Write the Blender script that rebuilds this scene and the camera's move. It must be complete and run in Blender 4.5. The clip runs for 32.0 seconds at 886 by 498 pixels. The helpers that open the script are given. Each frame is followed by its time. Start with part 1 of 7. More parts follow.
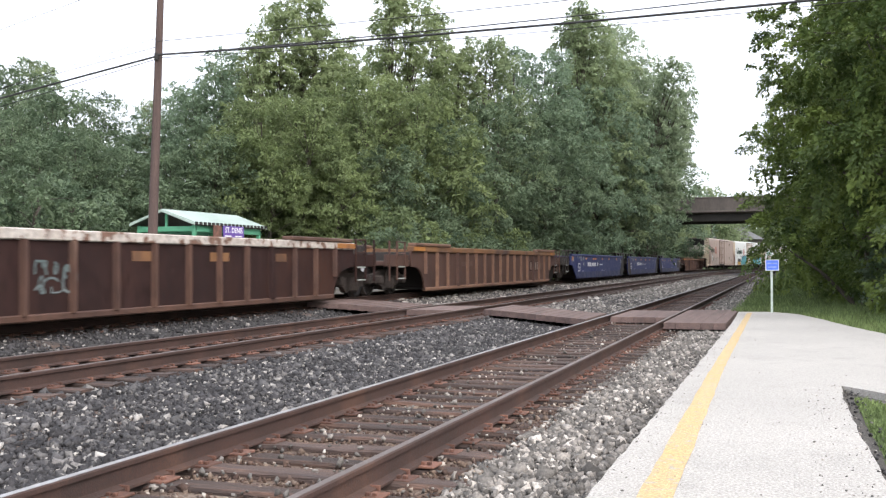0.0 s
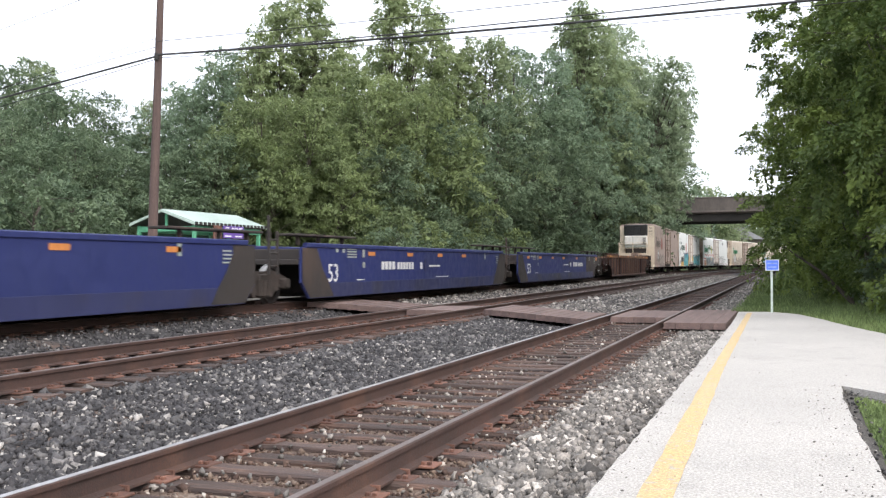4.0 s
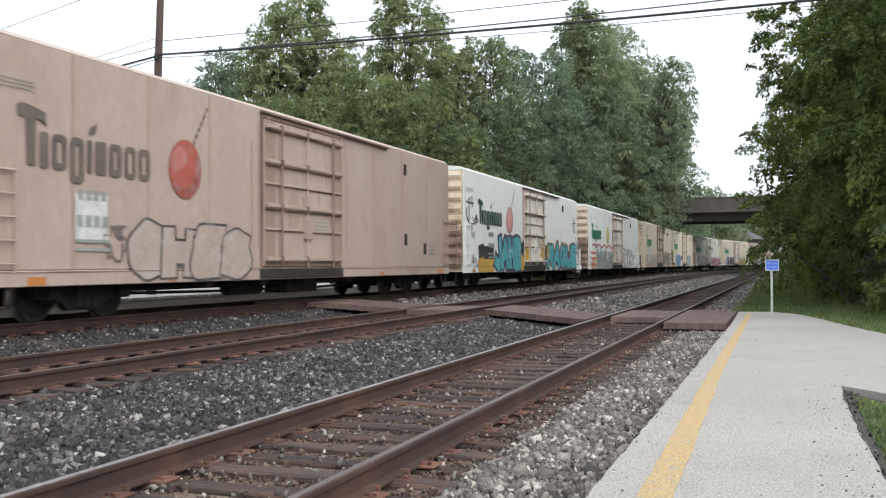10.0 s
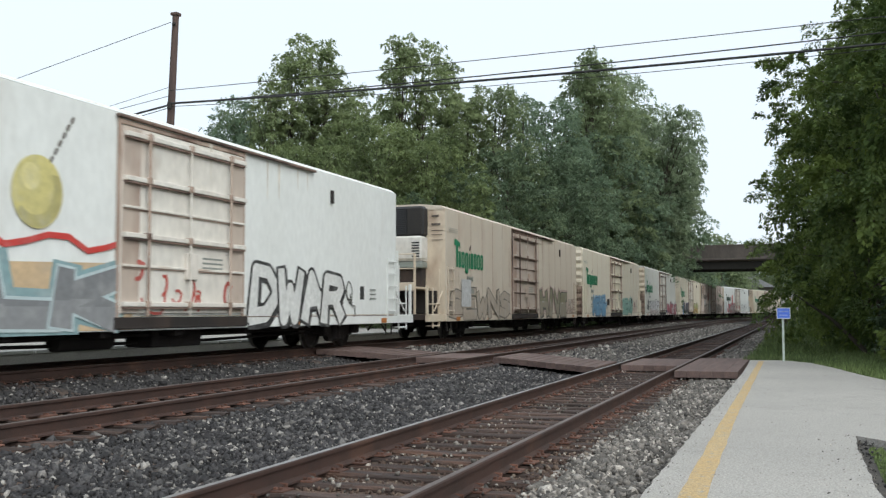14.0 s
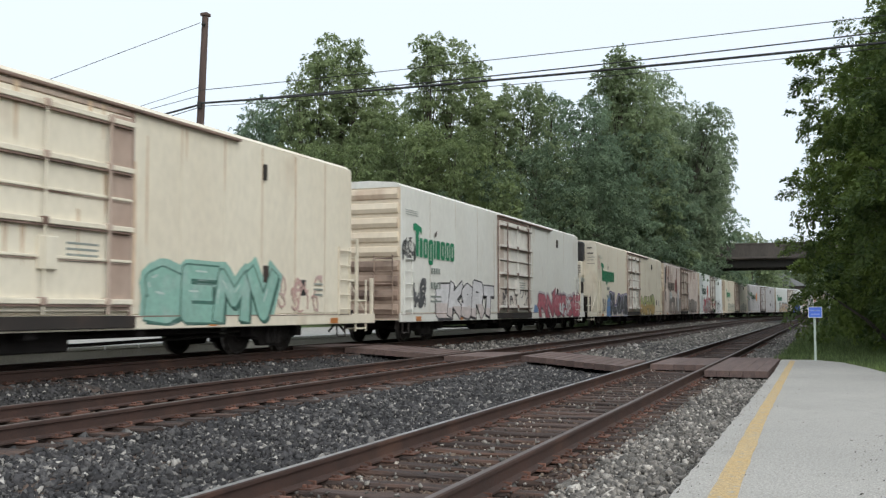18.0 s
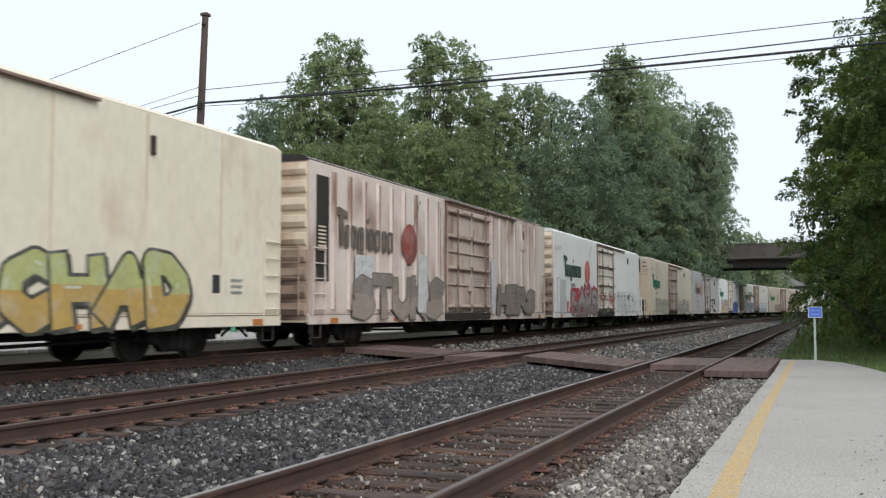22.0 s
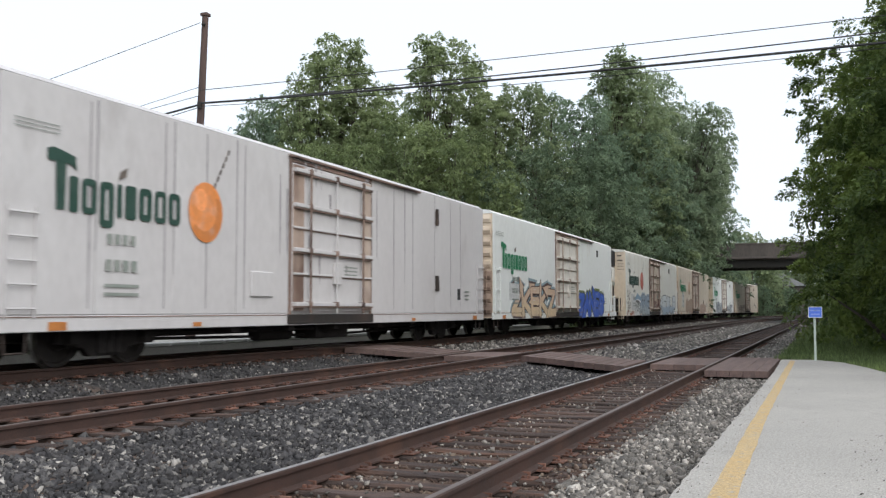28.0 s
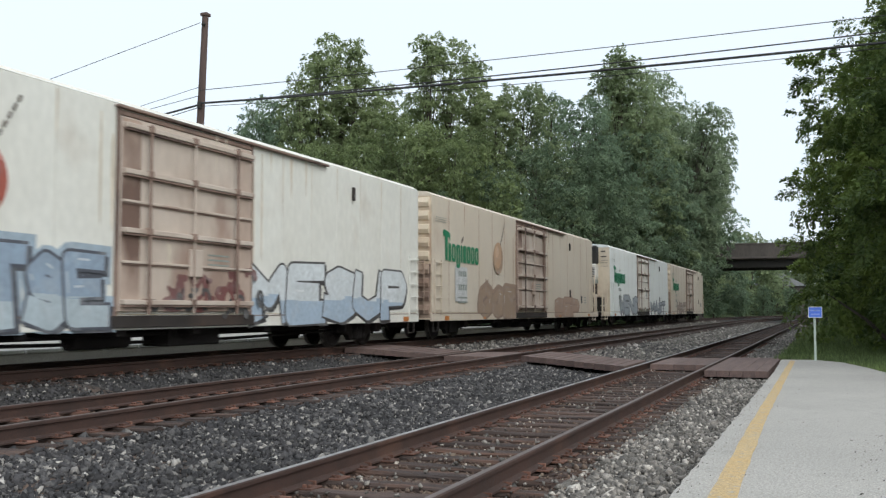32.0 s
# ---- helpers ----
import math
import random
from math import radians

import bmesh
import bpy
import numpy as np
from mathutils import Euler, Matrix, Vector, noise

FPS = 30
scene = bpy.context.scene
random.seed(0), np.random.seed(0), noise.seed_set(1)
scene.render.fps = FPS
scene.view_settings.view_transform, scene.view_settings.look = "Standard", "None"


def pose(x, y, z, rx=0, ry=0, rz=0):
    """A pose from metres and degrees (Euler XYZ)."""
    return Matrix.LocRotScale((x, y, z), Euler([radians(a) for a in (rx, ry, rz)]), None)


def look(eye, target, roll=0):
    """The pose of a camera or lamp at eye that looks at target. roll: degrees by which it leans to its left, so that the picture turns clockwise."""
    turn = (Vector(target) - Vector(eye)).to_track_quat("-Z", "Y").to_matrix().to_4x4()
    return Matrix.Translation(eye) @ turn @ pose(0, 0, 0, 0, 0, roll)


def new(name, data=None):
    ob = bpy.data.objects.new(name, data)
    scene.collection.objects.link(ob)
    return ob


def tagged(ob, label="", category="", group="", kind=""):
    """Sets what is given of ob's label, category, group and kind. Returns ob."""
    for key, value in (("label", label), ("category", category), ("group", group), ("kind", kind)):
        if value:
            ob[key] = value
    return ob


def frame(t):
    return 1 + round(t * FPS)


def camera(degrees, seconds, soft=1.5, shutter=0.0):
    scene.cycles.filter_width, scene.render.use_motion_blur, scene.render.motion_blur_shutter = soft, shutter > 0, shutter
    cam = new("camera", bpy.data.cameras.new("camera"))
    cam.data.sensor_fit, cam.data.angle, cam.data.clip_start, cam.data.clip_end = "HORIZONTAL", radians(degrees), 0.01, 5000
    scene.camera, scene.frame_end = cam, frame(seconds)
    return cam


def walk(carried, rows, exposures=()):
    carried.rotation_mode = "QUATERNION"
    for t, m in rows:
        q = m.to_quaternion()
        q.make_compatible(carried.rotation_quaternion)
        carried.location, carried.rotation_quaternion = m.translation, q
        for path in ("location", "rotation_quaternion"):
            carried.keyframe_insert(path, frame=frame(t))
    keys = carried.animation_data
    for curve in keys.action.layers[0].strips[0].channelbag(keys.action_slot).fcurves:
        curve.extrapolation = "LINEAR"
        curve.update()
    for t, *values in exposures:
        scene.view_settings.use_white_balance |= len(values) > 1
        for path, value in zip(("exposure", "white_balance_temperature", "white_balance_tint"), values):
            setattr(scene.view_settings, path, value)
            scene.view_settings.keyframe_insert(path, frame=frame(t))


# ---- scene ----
# The plan: x across the tracks (to the left negative), y along them, z up from the railhead of the nearest track.
XN, DM, DT = 3.231, 4.892, 4.252          # centre of the nearest track, spacing to the middle and to the far one
ZM, ZT = 0.14, 0.32                       # railheads of the middle and the far track
BEND, RADIUS = 111.4, 359.7               # where the line starts to curve to the right, and how sharply
EYE = (0.0, 0.0, 1.235)
SPEED = 13.06                             # of the train, in metres a second


def aim(yaw, pitch, roll):
    a, b = yaw, pitch
    d = Vector((-math.sin(a) * math.cos(b), math.cos(a) * math.cos(b), math.sin(b)))
    return look(EYE, Vector(EYE) + d * 10, math.degrees(roll))


def pan(u, v):
    """Between the first view (0, 0) and the second (1, 1): u across, v upwards."""
    return aim(0.33331 + 0.03816 * u, 0.01585 + 0.04685 * v, -0.00456 + 0.00335 * (u + v) / 2)


cam = camera(48.61, 32.0, soft=1.3, shutter=0.22)
walk(cam, [(0, pan(0, 0)), (6, pan(0, 0)), (12.4, pan(0, 0)), (12.6, pan(0.03, 0.0)), (12.7, pan(0.2, 0.01)), (12.8, pan(0.33, 0.03)),
           (13.0, pan(0.29, 0.03)), (13.2, pan(0.29, 0.1)), (13.4, pan(0.25, 0.16)), (13.5, pan(0.2, 0.22)), (13.6, pan(0.15, 0.6)),
           (13.8, pan(0.16, 0.74)), (14.0, pan(0.25, 1.03)), (14.2, pan(0.56, 1.03)), (14.4, pan(0.92, 1.02)), (14.5, pan(1.08, 1.01)),
           (14.9, pan(1.07, 1.005)), (15.6, pan(1.03, 1.0)), (16.5, pan(1, 1)), (24, pan(1, 1)), (32, pan(1, 1))],
     exposures=[(0, 0.81, 6370, 12.4), (7.5, 0.81, 6370, 12.4), (9.2, 0.48, 6350, 10.4), (10.4, 0.17, 6330, 7.4), (12, -0.04, 6230, 5.7), (14, -0.1, 6230, 4.7), (17, -0.06, 6230, 5.7), (19.5, -0.2, 6210, 4.7), (21.5, -0.13, 6230, 5.7), (23, -0.03, 6290, 9.2), (25, -0.11, 6230, 6.7), (28, 0.01, 6270, 8.7), (30, -0.1, 6190, 4.7), (32, -0.1, 6190, 5.2)])

# ---- light ----
world = bpy.data.worlds.new("overcast_sky")
scene.world = world
world.use_nodes = True
_n, _l = world.node_tree.nodes, world.node_tree.links
_sky = _n.new("ShaderNodeTexSky")
_sky.sky_type = 'NISHITA'
_sky.sun_disc = False
_sky.sun_elevation, _sky.sun_rotation = radians(40), radians(124)
_sky.air_density, _sky.dust_density, _sky.ozone_density = 1.0, 4.0, 1.0
_mix = _n.new("ShaderNodeMixRGB")
_mix.inputs[0].default_value = 0.82
_mix.inputs[2].default_value = (9.2, 9.6, 10.2, 1)      # the cloud deck over the sky
_l.new(_sky.outputs[0], _mix.inputs[1])
_l.new(_mix.outputs[0], _n["Background"].inputs[0])
_n["Background"].inputs[1].default_value = 0.128
_sun = new("sun", bpy.data.lights.new("sun", 'SUN'))
_sun.data.energy, _sun.data.angle, _sun.data.color = 2.15, radians(60), (1.0, 0.97, 0.92)
_sun.matrix_world = look((25, -17, 25), (0, 0, 0))      # a bright patch of cloud over the platform side


# ---- the line ----
def along(off, s):
    """A point at the distance s along the line, off metres to the right of the nearest track, and the heading there."""
    if s <= BEND:
        return off - XN, s, 0.0
    th = (s - BEND) / RADIUS
    return (-XN + RADIUS * (1 - math.cos(th)) + off * math.cos(th), BEND + RADIUS * math.sin(th) - off * math.sin(th), th)


def on_far_track(s):
    """The same for a distance run on the far track."""
    if s > BEND:
        s = BEND + (s - BEND) * RADIUS / (RADIUS + DM + DT)
    return along(-DM - DT, s)


# ---- mesh code ----
class Geo:
    """Collects faces for one mesh."""

    def __init__(self):
        self.v, self.f = [], []

    def add(self, vs, fs, m=None):
        n = len(self.v)
        self.v += [tuple(m @ Vector(p)) for p in vs] if m else [tuple(p) for p in vs]
        self.f += [tuple(i + n for i in q) for q in fs]
        return self

    def box(self, x0, x1, y0, y1, z0, z1, c=0.0, m=None):
        """A box; c: the width of its chamfers."""
        if c <= 0:
            return self.add([(x, y, z) for x in (x0, x1) for y in (y0, y1) for z in (z0, z1)],
                            [(0, 1, 3, 2), (4, 6, 7, 5), (0, 4, 5, 1), (2, 3, 7, 6), (0, 2, 6, 4), (1, 5, 7, 3)], m)
        c = min(c, (x1 - x0) * .45, (y1 - y0) * .45, (z1 - z0) * .45)
        lo, hi = (x0, y0, z0), (x1, y1, z1)
        vs, idx = [], {}
        for k in range(8):
            s = [(k >> a) & 1 for a in range(3)]
            for a in range(3):
                p = [hi[b] - c if s[b] else lo[b] + c for b in range(3)]
                p[a] = hi[a] if s[a] else lo[a]
                idx[(k, a)] = len(vs)
                vs.append(p)
        fs = []
        for a in range(3):
            b, d = (a + 1) % 3, (a + 2) % 3
            for sgn in (0, 1):
                ks = [(sgn << a) | (i << b) | (j << d) for i, j in ((0, 0), (1, 0), (1, 1), (0, 1))]
                q = [idx[(k, a)] for k in ks]
                fs.append(q if sgn else q[::-1])
            for i in (0, 1):
                for j in (0, 1):
                    k0 = (i << b) | (j << d)
                    k1 = k0 | (1 << a)
                    q = [idx[(k0, b)], idx[(k1, b)], idx[(k1, d)], idx[(k0, d)]]
                    fs.append(q if i != j else q[::-1])
        for k in range(8):
            q = [idx[(k, 0)], idx[(k, 1)], idx[(k, 2)]]
            fs.append(q if bin(k).count("1") % 2 else q[::-1])
        return self.add(vs, fs, m)

    def tube(self, a, b, r, n=8, r2=None, cap=True):
        a, b = Vector(a), Vector(b)
        r2 = r if r2 is None else r2
        w = (b - a).normalized()
        u = w.orthogonal().normalized()
        v = w.cross(u)
        vs = []
        for p, q in ((a, r), (b, r2)):
            for i in range(n):
                t = 2 * math.pi * i / n
                vs.append(p + (u * math.cos(t) + v * math.sin(t)) * q)
        fs = [(i, (i + 1) % n, n + (i + 1) % n, n + i) for i in range(n)]
        if cap:
            fs += [tuple(range(n))[::-1], tuple(range(n, 2 * n))]
        return self.add(vs, fs)

    def path(self, pts, r, n=6):
        """One round bar along the points."""
        pts = [Vector(p) for p in pts]
        vs = []
        for i, p in enumerate(pts):
            w = (pts[min(i + 1, len(pts) - 1)] - pts[max(i - 1, 0)]).normalized()
            u = w.cross(Vector((0.31, 0.83, 0.46))).normalized()
            v = w.cross(u)
            vs += [p + (u * math.cos(2 * math.pi * k / n) + v * math.sin(2 * math.pi * k / n)) * r for k in range(n)]
        m = len(pts)
        fs = [(j * n + i, j * n + (i + 1) % n, (j + 1) * n + (i + 1) % n, (j + 1) * n + i) for j in range(m - 1) for i in range(n)]
        return self.add(vs, fs + [tuple(range(n))[::-1], tuple(range((m - 1) * n, m * n))])

    def prism(self, poly, a, b, axis='y'):
        """A polygon (two coordinates a corner) drawn out along an axis from a to b."""
        n = len(poly)
        put = {'x': lambda p, t: (t, p[0], p[1]), 'y': lambda p, t: (p[0], t, p[1]), 'z': lambda p, t: (p[0], p[1], t)}[axis]
        vs = [put(p, a) for p in poly] + [put(p, b) for p in poly]
        return self.add(vs, [(i, (i + 1) % n, n + (i + 1) % n, n + i) for i in range(n)] + [tuple(range(n))[::-1], tuple(range(n, 2 * n))])

    def disc(self, prof, centre, axis='y', n=20):
        """A turned shape about an axis through centre: prof is (radius, along)."""
        cx, cy, cz = centre
        vs = []
        for r, h in prof:
            for i in range(n):
                t = 2 * math.pi * i / n
                c, s = r * math.cos(t), r * math.sin(t)
                vs.append((cx + c, cy + h, cz + s) if axis == 'y' else (cx + h, cy + c, cz + s) if axis == 'x' else (cx + c, cy + s, cz + h))
        k = len(prof)
        fs = [(j * n + i, j * n + (i + 1) % n, (j + 1) * n + (i + 1) % n, (j + 1) * n + i) for j in range(k - 1) for i in range(n)]
        fs += [tuple(range(n)), tuple(range((k - 1) * n, k * n))[::-1]]
        return self.add(vs, fs)

    def mesh(self, name, material, smooth=False, fix=True):
        me = bpy.data.meshes.new(name)
        me.from_pydata(self.v, [], self.f)
        if fix:
            bm = bmesh.new()
            bm.from_mesh(me)
            bmesh.ops.recalc_face_normals(bm, faces=bm.faces)
            bm.to_mesh(me)
            bm.free()
        if material:
            me.materials.append(material)
        if smooth:
            me.polygons.foreach_set("use_smooth", [True] * len(me.polygons))
            me.set_sharp_from_angle(angle=radians(40))
        return me


def part(name, geo, material, parent, label="", smooth=False, at=None):
    """One mesh object under a thing or a part."""
    ob = new(name, geo if isinstance(geo, bpy.types.Mesh) else geo.mesh(name, material, smooth))
    ob.parent = parent
    if at:
        ob.matrix_basis = at
    return tagged(ob, label)


def thing(name, label, category, group="", at=None, kind=""):
    ob = new(name)
    ob.empty_display_size = 0.3
    if at:
        ob.matrix_basis = at
    return tagged(ob, label, category, group, kind)


def solid(name, geo, material, label, category, group="", kind="", smooth=False):
    return tagged(new(name, geo.mesh(name, material, smooth)), label, category, group, kind)


# ---- materials ----
def paint(name, base, second=None, rough=0.6, metal=0.0, big=0.6, fine=14.0, amount=0.5, grain=0.25, bump=0.15, bump_scale=40.0,
          third=None, third_cut=(0.55, 0.7), third_scale=3.0, stretch=(1, 1, 1), per_piece=0.0, spec=0.4, leaf=0.0, coord="Object"):
    """A surface that varies at two scales: patches of a second colour, fine grain, a third colour where stains lie, and fine relief."""
    m = bpy.data.materials.new(name)
    m.use_nodes = True
    n, l = m.node_tree.nodes, m.node_tree.links
    b = n["Principled BSDF"]
    tc = n.new("ShaderNodeTexCoord")
    mp = n.new("ShaderNodeMapping")
    mp.inputs["Scale"].default_value = stretch
    l.new(tc.outputs[coord], mp.inputs[0])
    vec = mp.outputs[0]
    info = n.new("ShaderNodeObjectInfo")
    off = n.new("ShaderNodeVectorMath")
    off.operation = 'MULTIPLY_ADD'
    off.inputs[1].default_value = (1, 1, 1)
    rnd = n.new("ShaderNodeCombineXYZ")
    sc = n.new("ShaderNodeMath")
    sc.operation = 'MULTIPLY'
    sc.inputs[1].default_value = 37.0
    l.new(info.outputs["Random"], sc.inputs[0])
    for i in range(3):
        l.new(sc.outputs[0], rnd.inputs[i])
    l.new(vec, off.inputs[0])
    l.new(rnd.outputs[0], off.inputs[2])
    vec = off.outputs[0]

    def noise_at(scale, detail=4.0):
        t = n.new("ShaderNodeTexNoise")
        t.inputs["Scale"].default_value = scale
        t.inputs["Detail"].default_value = detail
        l.new(vec, t.inputs["Vector"])
        return t.outputs["Fac"]

    def ramp(fac, lo, hi):
        r = n.new("ShaderNodeMapRange")
        r.inputs[1].default_value, r.inputs[2].default_value = lo, hi
        l.new(fac, r.inputs[0])
        return r.outputs[0]

    def blend(fac, a, c, kind='MIX'):
        x = n.new("ShaderNodeMixRGB")
        x.blend_type = kind
        for sock, val in ((x.inputs[0], fac), (x.inputs[1], a), (x.inputs[2], c)):
            if isinstance(val, (int, float)):
                sock.default_value = val
            elif isinstance(val, tuple):
                sock.default_value = (*val[:3], 1)
            else:
                l.new(val, sock)
        return x.outputs[0]

    second = second or tuple(c * 0.7 for c in base)
    f1 = ramp(noise_at(big), 0.5 - 0.28 * (1.2 - amount), 0.5 + 0.28 * (1.2 - amount))
    col = blend(f1, base, second)
    if third:
        col = blend(ramp(noise_at(third_scale, 6), *third_cut), col, third)
    g = ramp(noise_at(fine, 5), 0.3, 0.7)
    gm = n.new("ShaderNodeMapRange")
    gm.inputs[3].default_value, gm.inputs[4].default_value = 1 - grain, 1 + grain
    l.new(g, gm.inputs[0])
    mul = n.new("ShaderNodeVectorMath")
    mul.operation = 'SCALE'
    l.new(col, mul.inputs[0])
    l.new(gm.outputs[0], mul.inputs["Scale"])
    col = mul.outputs[0]
    if per_piece:
        pm = n.new("ShaderNodeMapRange")
        pm.inputs[3].default_value, pm.inputs[4].default_value = 1 - per_piece * 0.8, 1 + per_piece * 1.6
        geo = n.new("ShaderNodeNewGeometry")
        add = n.new("ShaderNodeMath")
        add.operation = 'ADD'
        l.new(geo.outputs["Random Per Island"], add.inputs[0])
        l.new(info.outputs["Random"], add.inputs[1])
        fr = n.new("ShaderNodeMath")
        fr.operation = 'FRACT'
        l.new(add.outputs[0], fr.inputs[0])
        pw = n.new("ShaderNodeMath")
        pw.operation = 'POWER'
        pw.inputs[1].default_value = 2.2
        l.new(fr.outputs[0], pw.inputs[0])
        l.new(pw.outputs[0], pm.inputs[0])
        m2 = n.new("ShaderNodeVectorMath")
        m2.operation = 'SCALE'
        l.new(col, m2.inputs[0])
        l.new(pm.outputs[0], m2.inputs["Scale"])
        col = m2.outputs[0]
    l.new(col, b.inputs["Base Color"])
    rr = n.new("ShaderNodeMapRange")
    rr.inputs[3].default_value, rr.inputs[4].default_value = max(0.05, rough - 0.12), min(1, rough + 0.12)
    l.new(g, rr.inputs[0])
    l.new(rr.outputs[0], b.inputs["Roughness"])
    b.inputs["Metallic"].default_value = metal
    b.inputs["Specular IOR Level"].default_value = spec
    if bump:
        bp = n.new("ShaderNodeBump")
        bp.inputs["Strength"].default_value = bump
        bp.inputs["Distance"].default_value = 0.02
        l.new(noise_at(bump_scale, 3), bp.inputs["Height"])
        l.new(bp.outputs[0], b.inputs["Normal"])
    if leaf:
        tr = n.new("ShaderNodeBsdfTranslucent")
        l.new(col, tr.inputs[0])
        ms = n.new("ShaderNodeMixShader")
        ms.inputs[0].default_value = leaf
        l.new(b.outputs[0], ms.inputs[1])
        l.new(tr.outputs[0], ms.inputs[2])
        l.new(ms.outputs[0], n["Material Output"].inputs[0])
    return m


BALLAST = paint("ballast_bed", (0.05, 0.047, 0.046), (0.028, 0.026, 0.025), rough=0.9, big=1.5, fine=26, grain=0.6, bump=1.0, bump_scale=30, third=(0.16, 0.10, 0.07), third_scale=0.5, third_cut=(0.55, 0.75))


def stone_paint(name, tones):
    """Crushed stone: each lump takes its own tone, with mineral specks and dust."""
    m = bpy.data.materials.new(name)
    m.use_nodes = True
    n, l = m.node_tree.nodes, m.node_tree.links
    b = n["Principled BSDF"]
    geo = n.new("ShaderNodeNewGeometry")
    ramp = n.new("ShaderNodeValToRGB")
    while len(ramp.color_ramp.elements) < len(tones):
        ramp.color_ramp.elements.new(0.5)
    for e, (at, c) in zip(ramp.color_ramp.elements, tones):
        e.position, e.color = at, (*c, 1)
    l.new(geo.outputs["Random Per Island"], ramp.inputs[0])
    tc = n.new("ShaderNodeTexCoord")
    out = ramp.outputs[0]
    for scale, lo, hi in ((70.0, 0.7, 1.35), (1.1, 0.72, 1.28)):
        t = n.new("ShaderNodeTexNoise")
        t.inputs["Scale"].default_value, t.inputs["Detail"].default_value = scale, 4.0
        l.new(tc.outputs["Object"], t.inputs["Vector"])
        r = n.new("ShaderNodeMapRange")
        r.inputs[1].default_value, r.inputs[2].default_value, r.inputs[3].default_value, r.inputs[4].default_value = 0.3, 0.7, lo, hi
        l.new(t.outputs["Fac"], r.inputs[0])
        v = n.new("ShaderNodeVectorMath")
        v.operation = 'SCALE'
        l.new(out, v.inputs[0])
        l.new(r.outputs[0], v.inputs["Scale"])
        out = v.outputs[0]
    l.new(out, b.inputs["Base Color"])
    b.inputs["Roughness"].default_value = 0.82
    b.inputs["Specular IOR Level"].default_value = 0.35
    return m


STONE = stone_paint("ballast_stone", [(0.0, (0.021, 0.02, 0.021)), (0.5, (0.047, 0.044, 0.046)), (0.8, (0.084, 0.08, 0.079)), (0.93, (0.165, 0.154, 0.145)), (1.0, (0.36, 0.335, 0.305))])
STONE_PALE = stone_paint("pale_ballast_stone", [(0.0, (0.07, 0.064, 0.058)), (0.45, (0.14, 0.128, 0.115)), (0.8, (0.235, 0.212, 0.188)), (0.94, (0.37, 0.335, 0.298)), (1.0, (0.52, 0.48, 0.43))])
STONE_RUST = stone_paint("rust_stained_stone", [(0.0, (0.045, 0.027, 0.021)), (0.5, (0.086, 0.054, 0.04)), (0.82, (0.14, 0.098, 0.072)), (0.96, (0.24, 0.195, 0.155)), (1.0, (0.5, 0.44, 0.38))])
# stones of the far track: the train's shade is put into their dark tones
STONE_SHADED = stone_paint("train_shaded_stone", [(0.0, (0.018, 0.016, 0.015)), (0.6, (0.035, 0.03, 0.027)), (0.9, (0.06, 0.05, 0.044)), (1.0, (0.14, 0.12, 0.11))])
FINES = paint("rusty_sandy_fines", (0.135, 0.092, 0.068), (0.085, 0.058, 0.046), rough=0.95, big=1.5, fine=40, grain=0.5, bump=1.0, bump_scale=45, third=(0.20, 0.155, 0.12), third_scale=1.3)
# bed of the far track, coloured dark to stand for shade under the train
BED_SHADED = paint("train_shaded_bed", (0.028, 0.025, 0.023), (0.045, 0.036, 0.03), rough=0.85, big=1.2, fine=30, grain=0.4, bump=1.0, bump_scale=30)
RAIL = paint("rusty_rail_steel", (0.062, 0.034, 0.027), (0.04, 0.025, 0.021), rough=0.75, big=2.0, fine=40, grain=0.3, bump=0.2, bump_scale=80, third=(0.085, 0.046, 0.033), third_scale=1.2)
RAILHEAD = paint("worn_railhead", (0.47, 0.465, 0.47), (0.26, 0.24, 0.235), rough=0.4, metal=0.85, big=1.0, fine=30, grain=0.2, bump=0.05)
DULLHEAD = paint("dull_railhead", (0.15, 0.12, 0.11), (0.10, 0.075, 0.065), rough=0.5, metal=0.4, big=1.0, fine=30, grain=0.2, bump=0.05)
TIE = paint("weathered_tie_wood", (0.034, 0.026, 0.025), (0.085, 0.055, 0.043), rough=0.9, big=1.5, fine=18, grain=0.4, bump=0.6, bump_scale=22, stretch=(0.6, 6, 6), per_piece=0.3, third=(0.12, 0.066, 0.047), third_scale=1.5)
PLATE = paint("rusty_tie_plate", (0.15, 0.072, 0.05), (0.085, 0.045, 0.034), rough=0.85, big=6, fine=50, grain=0.3, bump=0.3, per_piece=0.35)
PLANK = paint("crossing_plank_wood", (0.17, 0.115, 0.10), (0.115, 0.082, 0.075), rough=0.88, big=1.2, fine=16, grain=0.3, bump=0.4, bump_scale=20, stretch=(6, 0.5, 6), per_piece=0.1)
ASPHALT = paint("pale_worn_asphalt", (0.40, 0.378, 0.348), (0.35, 0.332, 0.306), rough=0.92, big=0.5, fine=60, grain=0.36, bump=0.8, bump_scale=55, third=(0.32, 0.305, 0.28), third_scale=2.4, third_cut=(0.56, 0.8))
YELLOW = paint("worn_yellow_line_paint", (0.50, 0.345, 0.16), (0.46, 0.35, 0.20), rough=0.85, big=2.0, fine=60, grain=0.3, bump=0.8, bump_scale=55, third=(0.36, 0.33, 0.27), third_scale=16, third_cut=(0.56, 0.7))
GRASSY = paint("grass_ground", (0.10, 0.135, 0.05), (0.075, 0.098, 0.04), rough=0.95, big=0.5, fine=12, grain=0.5, bump=0.8, bump_scale=12, third=(0.12, 0.10, 0.06), third_scale=0.9, third_cut=(0.62, 0.8))
